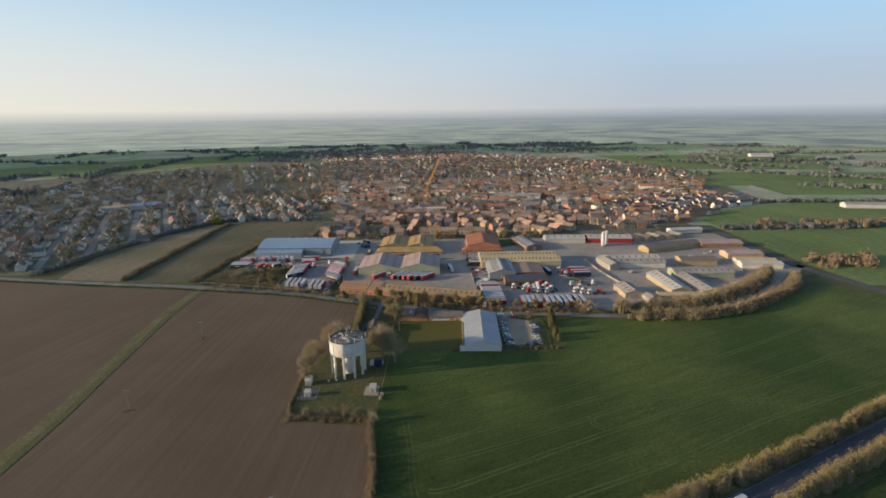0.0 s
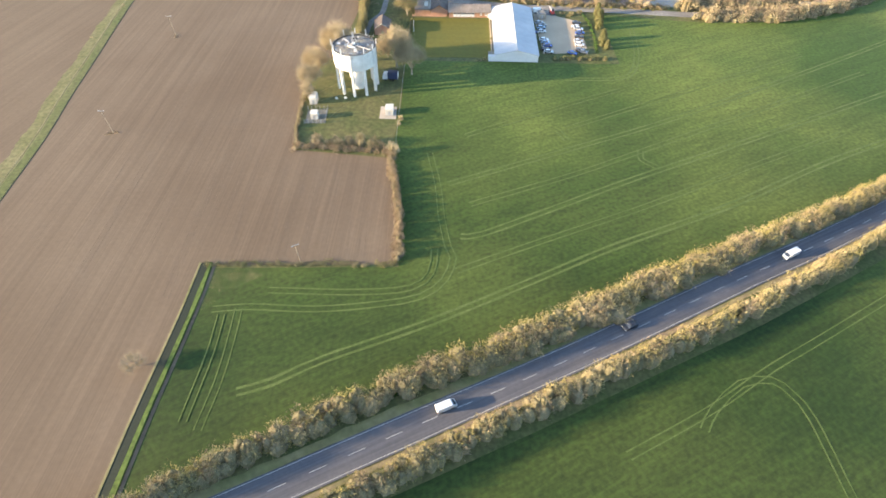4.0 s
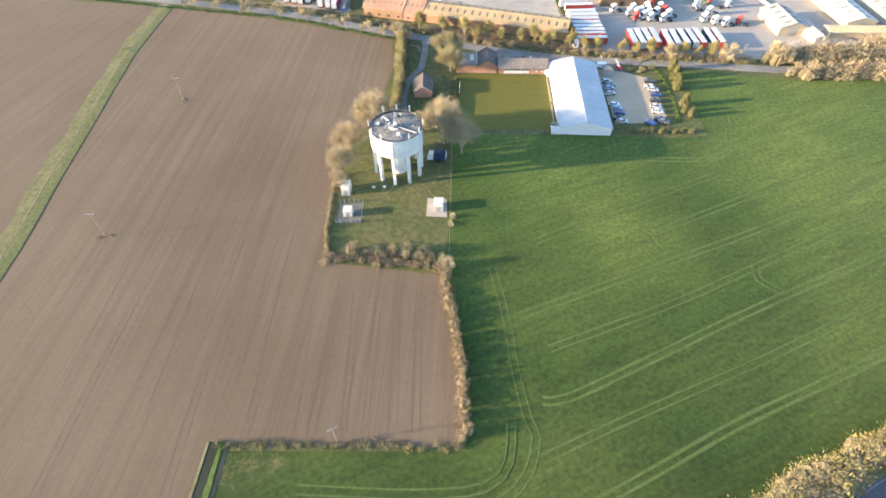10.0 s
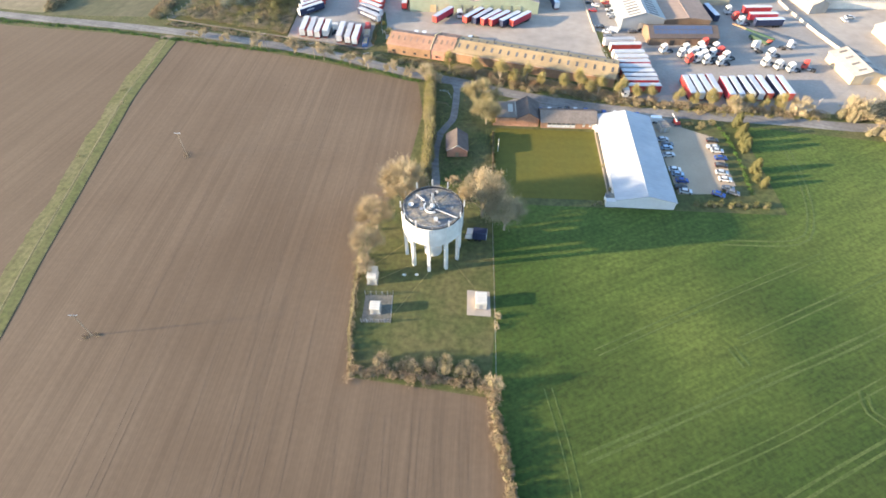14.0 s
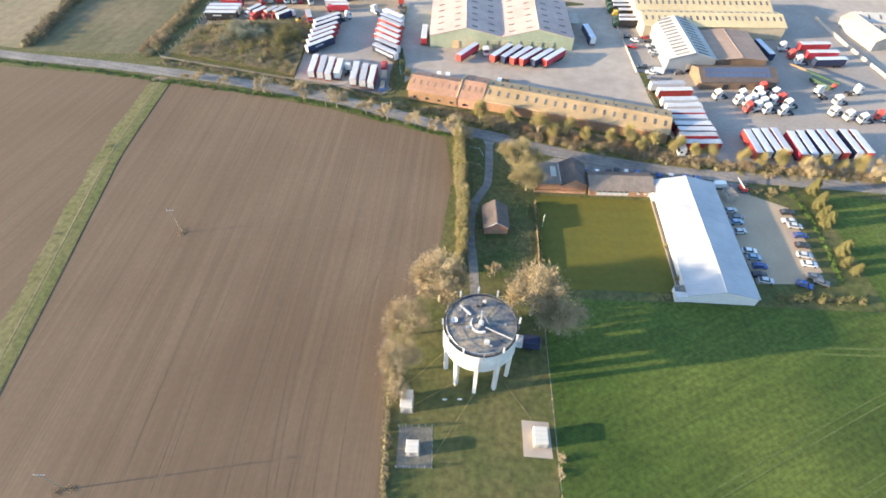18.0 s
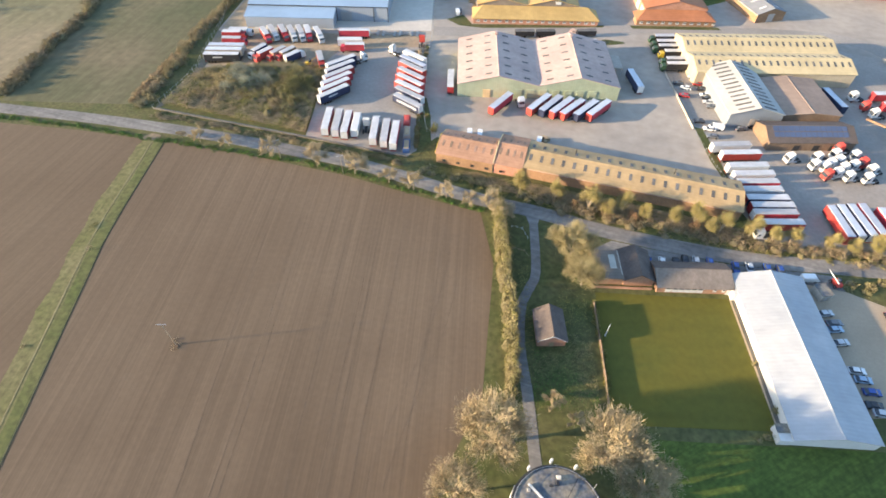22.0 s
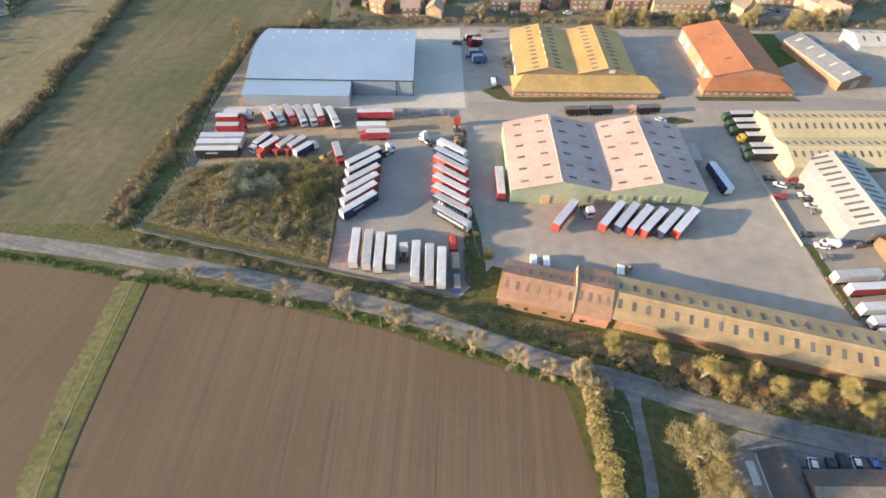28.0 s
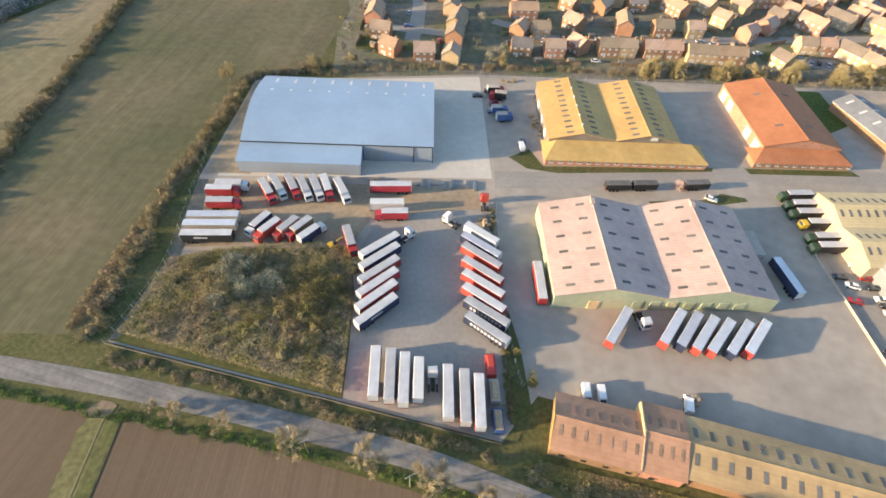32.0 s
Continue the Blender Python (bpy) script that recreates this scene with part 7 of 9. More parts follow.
def trailer(side, roof, label, group, length=13.6, front=None, letters=False, rear="white", tall=4.0):
    """A curtain-sided trailer that stands along x, its rear doors at -x."""
    t = thing("trailer", label, "trailer", group)
    h, w, l = tall, 1.275, length / 2
    part("body", Geo().taper(-l + 0.06, -w + 0.04, 1.15, l - 0.06, w - 0.04, h - 0.12, 0.0, 0.03), M[side], t)
    part("roof", Geo().taper(-l + 0.02, -w, h - 0.12, l - 0.02, w, h, 0.08, 0.12), M[roof], t)
    part("headboard", Geo().box(l - 0.06, -w, 1.1, l, w, h - 0.02), M[front or side], t)
    part("sill", Geo().box(-l, -w - 0.01, 0.95, l, w + 0.01, 1.15), M["dark"], t)
    for s in (-1, 1):
        part("rear_door", Geo().box(-l - 0.02, min(0.02 * s, s * (w - 0.03)), 1.15, -l + 0.06, max(0.02 * s, s * (w - 0.03)), h - 0.15), M[rear], t)
        part("landing_leg", Geo().box(l - 3.0, s * 0.9 - 0.08, 0.05, l - 2.8, s * 0.9 + 0.08, 1.0), M["steel"], t)
    part("bumper", Geo().box(-l + 0.1, -1.1, 0.45, -l + 0.25, 1.1, 0.65), M["tr_red"], t)
    if letters:
        for s in (-1, 1):
            for k in range(9 if letters == "row" else 5):
                x = -l + 1.4 + k * (1.15 if letters == "row" else 0.8) + (0 if letters == "row" else 2.5)
                part("lettering", Geo().box(x, s * (w - 0.01) - 0.01, 1.9 if letters == "row" else 2.4, x + 0.75, s * (w - 0.01) + 0.01, 2.9), M["white"], t)
    wheels(t, (-l + 1.7, -l + 3.0, -l + 4.3), 1.05, W_BIG, None, 0.5)
    return t


def tractor_unit(colour, label, group="tractor units"):
    """A cab with its chassis that stands along x, facing +x."""
    t = thing("tractor_unit", label, "lorry", group)
    part("cab", Geo().prism([(0.55, -1.23, 1.0), (2.85, -1.23, 0.75), (2.95, -1.23, 1.9), (2.6, -1.23, 3.3), (2.2, -1.23, 3.75), (0.6, -1.23, 3.75)], (0, 2.46, 0)), M[colour], t)
    part("windscreen", Geo().prism([(2.96, -1.08, 2.0), (2.66, -1.08, 3.1), (2.66, 1.08, 3.1), (2.96, 1.08, 2.0)], (0.03, 0, 0.02)), M["glass"], t)
    for s in (-1, 1):
        part("side_window", Geo().box(1.7, s * 1.24 - 0.01, 2.1, 2.5, s * 1.24 + 0.01, 2.9), M["glass"], t)
        part("mirror", Geo().box(2.55, s * 1.42 - 0.07, 2.0, 2.65, s * 1.42 + 0.07, 2.7), M["dark"], t)
        part("tank", Geo().tube((-1.2, s * 0.95, 0.75), (0.3, s * 0.95, 0.75), 0.3, 0.3, 10), M["steel"], t)
        part("headlight", Geo().box(2.88, s * 0.95 - 0.16, 0.85, 2.95, s * 0.95 + 0.16, 1.05), M["skylight_pale"], t)
    part("spoiler", Geo().prism([(0.7, -1.05, 3.75), (2.2, -1.05, 3.75), (0.8, -1.05, 4.25)], (0, 2.1, 0)), M[colour], t)
    part("chassis", Geo().box(-3.0, -0.45, 0.7, 2.4, 0.45, 1.0), M["dark"], t)
    part("coupling", Geo().tube((-1.9, 0, 1.0), (-1.9, 0, 1.18), 0.5, 0.45, 10), M["dark"], t)
    wheels(t, (1.9, -1.3, -2.6), 1.02, W_BIG, None, 0.5)
    return t


def lorry(body, roof, cab, label, group, length=9.0):
    """A rigid box lorry that stands along x, facing +x."""
    t = thing("lorry", label, "lorry", group)
    l = length / 2
    part("box_body", Geo().taper(-l, -1.25, 1.0, l - 2.2, 1.25, 3.7, 0.02, 0.04), M[body], t)
    part("roof", Geo().taper(-l, -1.24, 3.7, l - 2.2, 1.24, 3.82, 0.08, 0.1), M[roof], t)
    part("cab", Geo().prism([(l - 2.05, -1.2, 0.7), (l, -1.2, 0.6), (l, -1.2, 1.8), (l - 0.35, -1.2, 2.9), (l - 2.05, -1.2, 3.0)], (0, 2.4, 0)), M[cab], t)
    part("windscreen", Geo().prism([(l + 0.01, -1.05, 1.85), (l - 0.3, -1.05, 2.75), (l - 0.3, 1.05, 2.75), (l + 0.01, 1.05, 1.85)], (0.03, 0, 0.02)), M["glass"], t)
    part("chassis", Geo().box(-l, -0.5, 0.6, l - 0.5, 0.5, 1.0), M["dark"], t)
    part("rear_door", Geo().box(-l - 0.04, -1.2, 1.05, -l, 1.2, 3.6), M["white"], t)
    wheels(t, (l - 1.1, -l + 2.0, -l + 3.1), 1.02, W_BIG, None, 0.5)
    return t


PAINTS = {"silver": (0.52, 0.54, 0.56), "white": (0.78, 0.78, 0.77), "black": (0.03, 0.03, 0.035), "blue": (0.03, 0.08, 0.30), "red": (0.38, 0.03, 0.03), "grey": (0.16, 0.17, 0.19), "pale_blue": (0.30, 0.42, 0.55)}
CAR_MATS = {k: mat(k.replace("_", " ") + " car paint", v, 0.25, 0.04, spec=0.6) for k, v in PAINTS.items()}


def car(colour, van=False):
    name = "van" if van else "car"
    t = thing(name, f"{colour.replace('_', ' ')} {'panel van' if van else 'family car'} parked on the ground", name, f"{name}s")
    m = CAR_MATS[colour]
    if van:
        side = [(-2.5, 0.35), (2.5, 0.35), (2.55, 0.9), (2.35, 1.15), (1.5, 1.9), (1.2, 2.15), (-2.45, 2.2), (-2.55, 1.6)]
    else:
        side = [(-2.1, 0.32), (2.1, 0.32), (2.15, 0.6), (2.0, 0.78), (0.95, 0.92), (-1.75, 0.95), (-2.12, 0.85)]
    part("body", Geo().prism([(x, -0.88, z) for x, z in side], (0, 1.76, 0)), m, t)
    if van:
        part("windscreen", Geo().prism([(2.3, -0.75, 1.2), (1.52, -0.75, 1.88), (1.52, 0.75, 1.88), (2.3, 0.75, 1.2)], (0.03, 0, 0.03)), M["glass"], t)
    else:
        part("glazing", Geo().add([(-1.9, -0.82, 0.93), (1.05, -0.82, 0.9), (1.05, 0.82, 0.9), (-1.9, 0.82, 0.93), (-1.25, -0.64, 1.4), (0.3, -0.64, 1.42), (0.3, 0.64, 1.42), (-1.25, 0.64, 1.4)],
                             [(0, 1, 5, 4), (1, 2, 6, 5), (2, 3, 7, 6), (3, 0, 4, 7)]), M["glass"], t)
        part("roof", Geo().taper(-1.3, -0.66, 1.4, 0.34, 0.66, 1.47, 0.12, 0.08), m, t)
    x1 = 2.5 if van else 2.1
    for s in (-1, 1):
        part("headlight", Geo().box(x1 - 0.05, s * 0.62 - 0.16, 0.55, x1 + 0.04, s * 0.62 + 0.16, 0.7), M["skylight_pale"], t)
        part("tail_light", Geo().box(-x1 - 0.03, s * 0.66 - 0.12, 0.6, -x1 + 0.02, s * 0.66 + 0.12, 0.78), M["tr_red"], t)
    wheels(t, (-1.35, 1.35), 0.8, W_CAR, None, 0.33)
    return t


def place(template, spots, z=0.13):
    """spots: x, y and the way it faces in degrees."""
    return spread_copies(template, [pose(x, y, z, 0, 0, a) for x, y, a in spots])


G1, G2, G3 = "trailers in the trailer park", "trailers at the loading bays", "trailers in the lorry park"
# trailer park, front row
place(trailer("tr_red", "tr_roof", "white-roofed trailer with red sides and pale rear doors", G1), [(-113.5, 363.4, 91), (-106.2, 361.8, 90), (-91.5, 357.4, 90), (-88, 356.2, 89)])
place(trailer("white", "tr_roof", "white box trailer with a pale roof", G1), [(-109.7, 362.7, 91), (-95.5, 358.5, 90)])
place(trailer("white", "white", "short bright white box trailer with a white roof", G1, 11.0), [(-102.7, 361.7, 90)])
# slanting rows
place(trailer("tr_navy", "tr_roof", "navy curtain-sided trailer with a pale roof", G1), [(-115.2, 404.4, 40), (-114.8, 400.1, 41)])
place(trailer("tr_red", "tr_roof", "red curtain-sided trailer with a pale roof", G1), [(-114.7, 395.1, 41), (-114.7, 390.6, 42), (-114.7, 386.1, 43)])
place(trailer("tr_navy", "tr_roof", "navy trailer with white lettering on its side", G1, letters="short"), [(-114.4, 381.4, 43)])
place(trailer("tr_orange", "tr_roof", "orange-red curtain-sided trailer with a pale roof", G1, front="tr_orange", rear="tr_orange"), [(-85.1, 401.1, 142), (-85.1, 395.7, 142), (-85.2, 390.9, 143), (-85.3, 386.0, 143)])
place(trailer("tr_navy", "tr_roof", "navy trailer with a row of white letters", G1, letters="row"), [(-84.8, 381.5, 144), (-85, 376.3, 142)])
place(trailer("tr_navy", "tr_roof_blue", "navy trailer with a blue-grey roof", G1), [(-85, 405.3, 142)])
place(trailer("white", "white", "white trailer coupled to a white cab", G1, 11.8), [(-84.6, 410, 142)])
place(tractor_unit("white", "white tractor unit standing in the trailer park"), [(-93.6, 416.6, 143), (-107.8, 409.6, 41), (-99.2, 362.4, 92), (-41.5, 381, -80)])
# lorries in the dirt yard
place(lorry("tr_red", "tr_roof", "tr_red", "red box lorry with a dusty roof", "lorries in the yard", 10.5), [(-153.1, 427, -58), (-145.6, 429.5, -61), (-134.4, 429.6, -69), (-112.6, 418.3, 183), (-124.3, 406.6, -71), (-167.1, 426.7, 2), (-165.4, 421.1, 2)])
place(lorry("white", "tr_roof", "white", "white box lorry in the yard", "lorries in the yard", 10.5), [(-150.2, 429.2, -58), (-141.6, 428.9, -63), (-137.8, 429.4, -65), (-129.3, 428.3, -63), (-164.8, 429.4, 2)])
place(lorry("tr_orange", "tr_roof", "tr_orange", "orange box lorry with a pale roof", "lorries in the yard", 9.5), [(-149.6, 410.1, -127)])
place(lorry("tr_navy", "tr_roof", "white", "navy box lorry with a pale roof", "lorries in the yard", 9.5), [(-152.7, 412.4, -122), (-136.1, 409.5, 48)])
place(lorry("brick", "tr_roof", "tr_red", "brown-sided box lorry with a pale roof", "lorries in the yard", 9.5), [(-144.2, 410.9, -125), (-140.2, 411.1, -128)])
place(trailer("cement_grey", "tr_roof_blue", "grey trailer with a blue-grey roof beside the yard hedge", G1, 15.5), [(-166.6, 414.6, 2), (-166.6, 411.0, 2)])
place(trailer("tr_black", "tr_roof", "black trailer with white lettering by the scrub", G1, 15, letters="short"), [(-166.4, 406.9, 2)])
place(trailer("tr_red", "tr_roof", "red trailer parked along the warehouse apron", G1), [(-113.5, 430.6, 183)])
place(trailer("white", "white", "white flat-sided trailer on the apron", G1, 10.7), [(-114.2, 422.3, 183)])
# loading bays
place(trailer("tr_red", "tr_roof_blue", "red curtain-sided trailer backed to a loading bay", G2, front="tr_orange"), [(-49.2, 377.9, -126), (-34.5, 377.8, -129), (-26.1, 376.0, -131), (-22.1, 375.2, -133), (-12.1, 375.1, -133)])
place(trailer("tr_navy", "tr_roof_blue", "navy curtain-sided trailer backed to a loading bay", G2), [(-30.1, 377.1, -129), (-17.1, 374.8, -133)])
place(trailer("tr_red", "tr_roof", "red trailer parked beside the sage warehouse", G2), [(-68.8, 392.4, -90)])
place(trailer("tr_navy", "tr_roof_blue", "dark trailer standing alone in the yard", G2), [(6, 396.5, 98)])
place(trailer("tr_black", "skylight", "black open-topped trailer on the estate road", G2, 8.6, tall=3.2, rear="tr_black"), [(-36, 435.4, 3), (-26.4, 436.0, 3), (-7.6, 437.2, 5)])
# lorries by the cream shed
place(lorry("tr_black", "tr_roof", "green_paint", "dark flatbed lorry with a green cab", "lorries by the cream shed", 11), [(25.6, 432.9, 183), (25.3, 428.2, 183), (25.1, 424.1, 182), (25.8, 413.2, 182), (25.1, 409.2, 182)])
place(lorry("tr_black", "tr_roof", "yellow", "dark lorry with a yellow cab", "lorries by the cream shed", 11), [(26.7, 419.5, 182)])
# lorry park east of the long shed
place(trailer("tr_red", "tr_roof", "red curtain-sided trailer in the lorry park", G3), [(33, 350.4, 4), (33.4, 335.6, 3), (33.8, 321.4, 2), (34, 317.1, 2)])
place(trailer("white", "tr_roof", "white trailer in the lorry park", G3), [(31, 354.9, 5), (33, 343.8, 4), (33.5, 339.6, 4), (33.2, 331.9, 3)])
place(trailer("tr_navy", "tr_roof", "navy and red trailer in the lorry park", G3, rear="tr_red"), [(33.7, 328.0, 2), (34.1, 324.6, 2)])
place(trailer("tr_red", "tr_roof_blue", "red trailer with a blue-grey roof in the lorry park", G3, rear="tr_orange"), [(52.3, 318.3, 91), (62.5, 319.6, 92), (67.6, 317.9, 90), (82.5, 319.6, 92), (91, 319.8, 91)])
place(trailer("tr_navy", "tr_roof_blue", "dark blue trailer with a pale roof in the lorry park", G3), [(55.6, 318.8, 92), (59.1, 319.2, 93), (71.2, 318.4, 90), (75.2, 318.9, 92), (79, 319.4, 92), (87.3, 319.8, 91)])
place(trailer("tr_red", "tr_roof", "red trailer by the yard wall", G3), [(104.8, 390.1, 184), (105.1, 383, 183)])
place(trailer("tr_navy", "tr_roof_blue", "dark blue curtain-sided trailer by the wall", G3), [(105.9, 377.1, 185), (81.2, 386, -83)])
place(tractor_unit("white", "white tractor unit parked in a cluster"), [(51.6, 350.4, 195), (61.4, 351.2, 196), (58.8, 347, 194), (61.6, 346.2, 197), (68.6, 353.2, 195), (68.2, 349.8, 198), (68, 345.8, 194), (67.8, 341.4, 192), (75, 352.8, 200), (77.2, 345.2, 196), (73.6, 340.6, 190), (64.8, 343.2, 195), (64.6, 348, 196), (72, 347.2, 195), (93, 354, 100), (93, 341, 200), (97.5, 338.6, 200), (98, 348.5, 195), (102, 336.5, 190), (92.5, 390, 184), (95, 378.5, 185), (28, 313.5, 180), (107, 356, 10)])
place(tractor_unit("tr_orange", "orange-red tractor unit parked in a cluster"), [(60.8, 342, 195), (76, 349, 200), (71.6, 356.4, 185), (94, 383.3, 183), (109, 338, 150), (-82.5, 425.5, 90)])
# cars
spots = {"silver": [(33.3, 385.5, 172), (32.2, 403.3, 165), (52, 282, 172), (228, 428, 60), (150, 388, 0), (236, 388, 10), (35, 286, 8), (35, 277, 8), (36, 258, -8), (51, 268, -10), (53, 280, -8), (5, 302.5, -100), (20, 301, -95)],
         "white": [(27.0, 395.4, 160), (33.4, 390.4, 172), (28.3, 367.8, 170), (232, 440, 0), (240, 446, 20), (205, 395, 5), (146, 385, 90), (215, 432, 0), (35.2, 269, -5), (51, 264.6, -8), (-5, 302, -100)],
         "black": [(24.8, 398.7, 170), (33.4, 394.6, 172), (33.6, 388.2, 174), (25.8, 372.5, 175), (45.0, 370.8, 20), (53, 286, -4), (52, 272, -6), (-1, 302, -100), (2, 303, -100), (-76.5, 493, 5), (35, 260, -5)],
         "blue": [(-9, 301.8, -100), (28.5, 300.2, -96), (30.5, 276, 8), (53, 276, -2), (46.5, 257, -25), (36.2, 263.4, -4), (16, 301, -98), (9, 302.2, -98), (25, 300.6, -98), (-76, 478, 0)],
         "grey": [(33.8, 382.5, 172), (40.2, 368.4, 10), (28.1, 363.3, 172), (36, 283, 6), (50.5, 260, -12), (51.5, 258, -20), (-66, 459, -90)],
         "pale_blue": [(35.3, 281, 6), (35.6, 266.6, -6)], "red": [(32.8, 398.4, 174), (24.9, 389.8, 165), (270, 415, 0), (225, 395, 30), (-75, 484, 10)]}
for c, s in spots.items():
    place(car(c), s, 0.14)
place(car("white", True), [(-10, 90, 24), (93, 138.5, 206), (-61.1, 359.4, -92), (-57.4, 358.9, -92), (-67, 456.5, 95), (31, 368.5, 170), (-36, 357, 75)], 0.16)
place(car("black"), [(39, 113, 206)], 0.16)
place(lorry("tr_navy", "tr_navy", "white", "navy box lorry with a white cab beside the tower", "lorries", 6.4), [(-33.5, 234.5, 172)], 0.07)
place(car("white", True), [(35.6, 297.6, 2)], 0.13)

# ---- yard clutter and fences ----
palisade("grey concrete panel fence along the lane", [(-182.5, 371.3), (-150, 363.3), (-121, 356.2), (-83, 346.8)], 0.8, "fence_panel")
fence("grey mesh fence between scrub and meadow", [(-182.5, 371.3), (-176.5, 398), (-178, 436), (-172.5, 494.5), (-79.5, 505.5)], 2.2, 3.5)
fence("tall mesh fence between the two yards", [(-79.8, 505), (-78.4, 440), (-79, 417), (-79, 382), (-77, 362), (-73, 359)], 2.4, 3.5)
palisade("pale panel wall between the yards", [(21.5, 410), (22.0, 390), (22.4, 368)], 1.0, "cement_grey")
fence("low wire fence beside the grass wedge", [(22.4, 368), (24.0, 350), (25.6, 340.5)], 1.2, 3.0)
sheet("yard_wedge", [(23.4, 369.5), (26.2, 368.4), (26.9, 356), (26.9, 340.6), (24.9, 341.6), (23.6, 350.4)], 0.125, M["compound"], "narrow grass wedge between the two yards")
palisade("pale wall round the lorry park", [(120, 422), (122.5, 395), (127, 368), (134, 340)], 1.5, "cement_grey")
fence("low white rail at the mouth of the track", [(-48.0, 315.0), (-44.7, 314.2)], 0.9, 1.6, mesh_mat="white", post="white")
fence("low white rail at the mouth of the track", [(-44.7, 314.2), (-43.4, 310.4)], 0.9, 2.0, mesh_mat="white", post="white")
fence("wire fence behind the warehouses", [(-79.5, 505.5), (-60, 504), (112, 506)], 2.0, 4.0)


def stack(label, at, w, d, h, material, n, seed):
    r = np.random.default_rng(seed)
    t = thing("pallet_stack", label, "pallets", at=at)
    for k in range(n):
        x, y, hh = r.uniform(-w, w), r.uniform(-d, d), r.uniform(0.4, 1.0) * h
        for j in range(max(1, int(hh / 0.3))):
            part("pallet", Geo().box(x - 0.6, y - 0.5, j * 0.3, x + 0.6, y + 0.5, j * 0.3 + 0.2), M[material], t)


stack("heap of stacked wooden pallets by the fence", pose(-82, 418, 0.1, 0, 0, 20), 2.2, 2.8, 2.0, "pallet", 9, 1)
stack("wooden pallets beside the long shed", pose(-33, 358.5, 0.1, 0, 0, 10), 1.6, 1.4, 2.6, "pallet", 5, 2)
stack("pallets in front of the blue warehouse", pose(-118, 436, 0.1), 3, 0.8, 1.6, "pallet", 5, 3)
for i, (x, y, c) in enumerate([(-84.5, 366.5, "tr_orange"), (-84, 359.5, "cement_grey"), (-83.6, 352.2, "tr_blue")]):
    t = thing("container", ("orange", "grey", "blue")[i] + " skip container at the yard's edge", "container", "containers at the fence", at=pose(x, y, 0.12, 0, 0, 2))
    part("shell", Geo().taper(-1.2, -3.0, 0, 1.2, 3.0, 2.0 - 0.4 * (i == 2), 0.0, 0.15), M[c], t)
    for k in range(6):
        part("rib", Geo().box(-1.26, -2.6 + k, 0.1, 1.26, -2.5 + k, 1.9 - 0.4 * (i == 2)), M[c], t)
    part("load", Geo().taper(-1.0, -2.6, 1.9 - 0.4 * (i == 2), 1.0, 2.6, 2.3 - 0.4 * (i == 2), 0.3, 0.5), M["pallet" if i else "tr_orange"], t)
for i in range(9):
    x = -106 + 2.6 * i
    t = thing("steel_bundle", "bundle of grey steel sections on the apron", "steel", "steel bundles", at=pose(x, 434.6 + 0.6 * (i % 2), 0.1, 0, 0, 88 if i % 3 else 5))
    for k in range(4):
        part("bar", Geo().box(-2.2, -0.5 + k * 0.27, 0.1, 2.2, -0.32 + k * 0.27, 0.5 + 0.2 * (k % 2)), M["steel"], t)
t = thing("machine", "yellow digger parked beside the scrub", "digger", at=pose(-129.5, 405.8, 0.1, 0, 0, 30))
part("body", Geo().taper(-1.2, -1.0, 0.8, 1.2, 1.0, 1.7, 0.1, 0.1), M["yellow"], t)
part("cab", Geo().taper(0.0, -0.9, 1.7, 1.1, 0.2, 2.8, 0.1, 0.1), M["glass"], t)
part("arm", Geo().tube((1.2, 0.3, 1.6), (3.4, 0.3, 2.6), 0.16, 0.12).tube((3.4, 0.3, 2.6), (4.2, 0.3, 0.6), 0.12, 0.1), M["yellow"], t)
for s in (-1, 1):
    part("crawler", Geo().box(-1.5, s * 0.9 - 0.25, 0, 1.5, s * 0.9 + 0.25, 0.8), M["dark"], t)
t = thing("mobile_crane", "red and green mobile crane with a long lowered jib", "crane", at=pose(97, 362, 0.1, 0, 0, -52))
part("carrier", Geo().taper(-5, -1.25, 0.8, 5, 1.25, 1.9, 0.1, 0.1), M["green_paint"], t)
part("cab", Geo().taper(3.6, -1.2, 1.9, 5.4, 1.2, 3.0, 0.2, 0.1), M["tr_orange"], t)
part("jib", Geo().prism([(-8, -0.35, 2.7), (6, -0.35, 3.3), (6, 0.35, 3.3), (-8, 0.35, 2.7)], (0, 0, 0.7)), M["green_paint"], t)
part("jib_tip", Geo().prism([(-15, -0.3, 2.5), (-8, -0.3, 2.8), (-8, 0.3, 2.8), (-15, 0.3, 2.5)], (0, 0, 0.6)), M["brick"], t)
wheels(t, (-3.8, -2.4, 1.8, 3.4), 1.05, W_BIG, HUB, 0.5)
t = thing("telehandler", "red loader with a raised boom beside the hall", "loader", at=pose(42.5, 296.5, 0.13, 0, 0, 100))
part("body", Geo().taper(-1.6, -0.9, 0.6, 1.2, 0.9, 1.6, 0.15, 0.1), M["tr_orange"], t)
part("cab", Geo().taper(-0.6, -0.7, 1.6, 0.5, 0.2, 2.5, 0.1, 0.1), M["glass"], t)
part("boom", Geo().tube((-1.2, 0.5, 1.8), (3.6, 0.5, 2.4), 0.18, 0.12), M["white"], t)
wheels(t, (-1.1, 0.9), 0.85, W_BIG, HUB, 0.5)
t = thing("container", "small grey flat-roofed store beside the hall", "store", at=pose(36.5, 292.5, 0.12, 0, 0, 10))
part("shell", Geo().box(-1.6, -2.0, 0, 1.6, 2.0, 2.5), M["cement_grey"], t)
part("lid", Geo().box(-1.7, -2.1, 2.5, 1.7, 2.1, 2.62), M["roof_felt"], t)
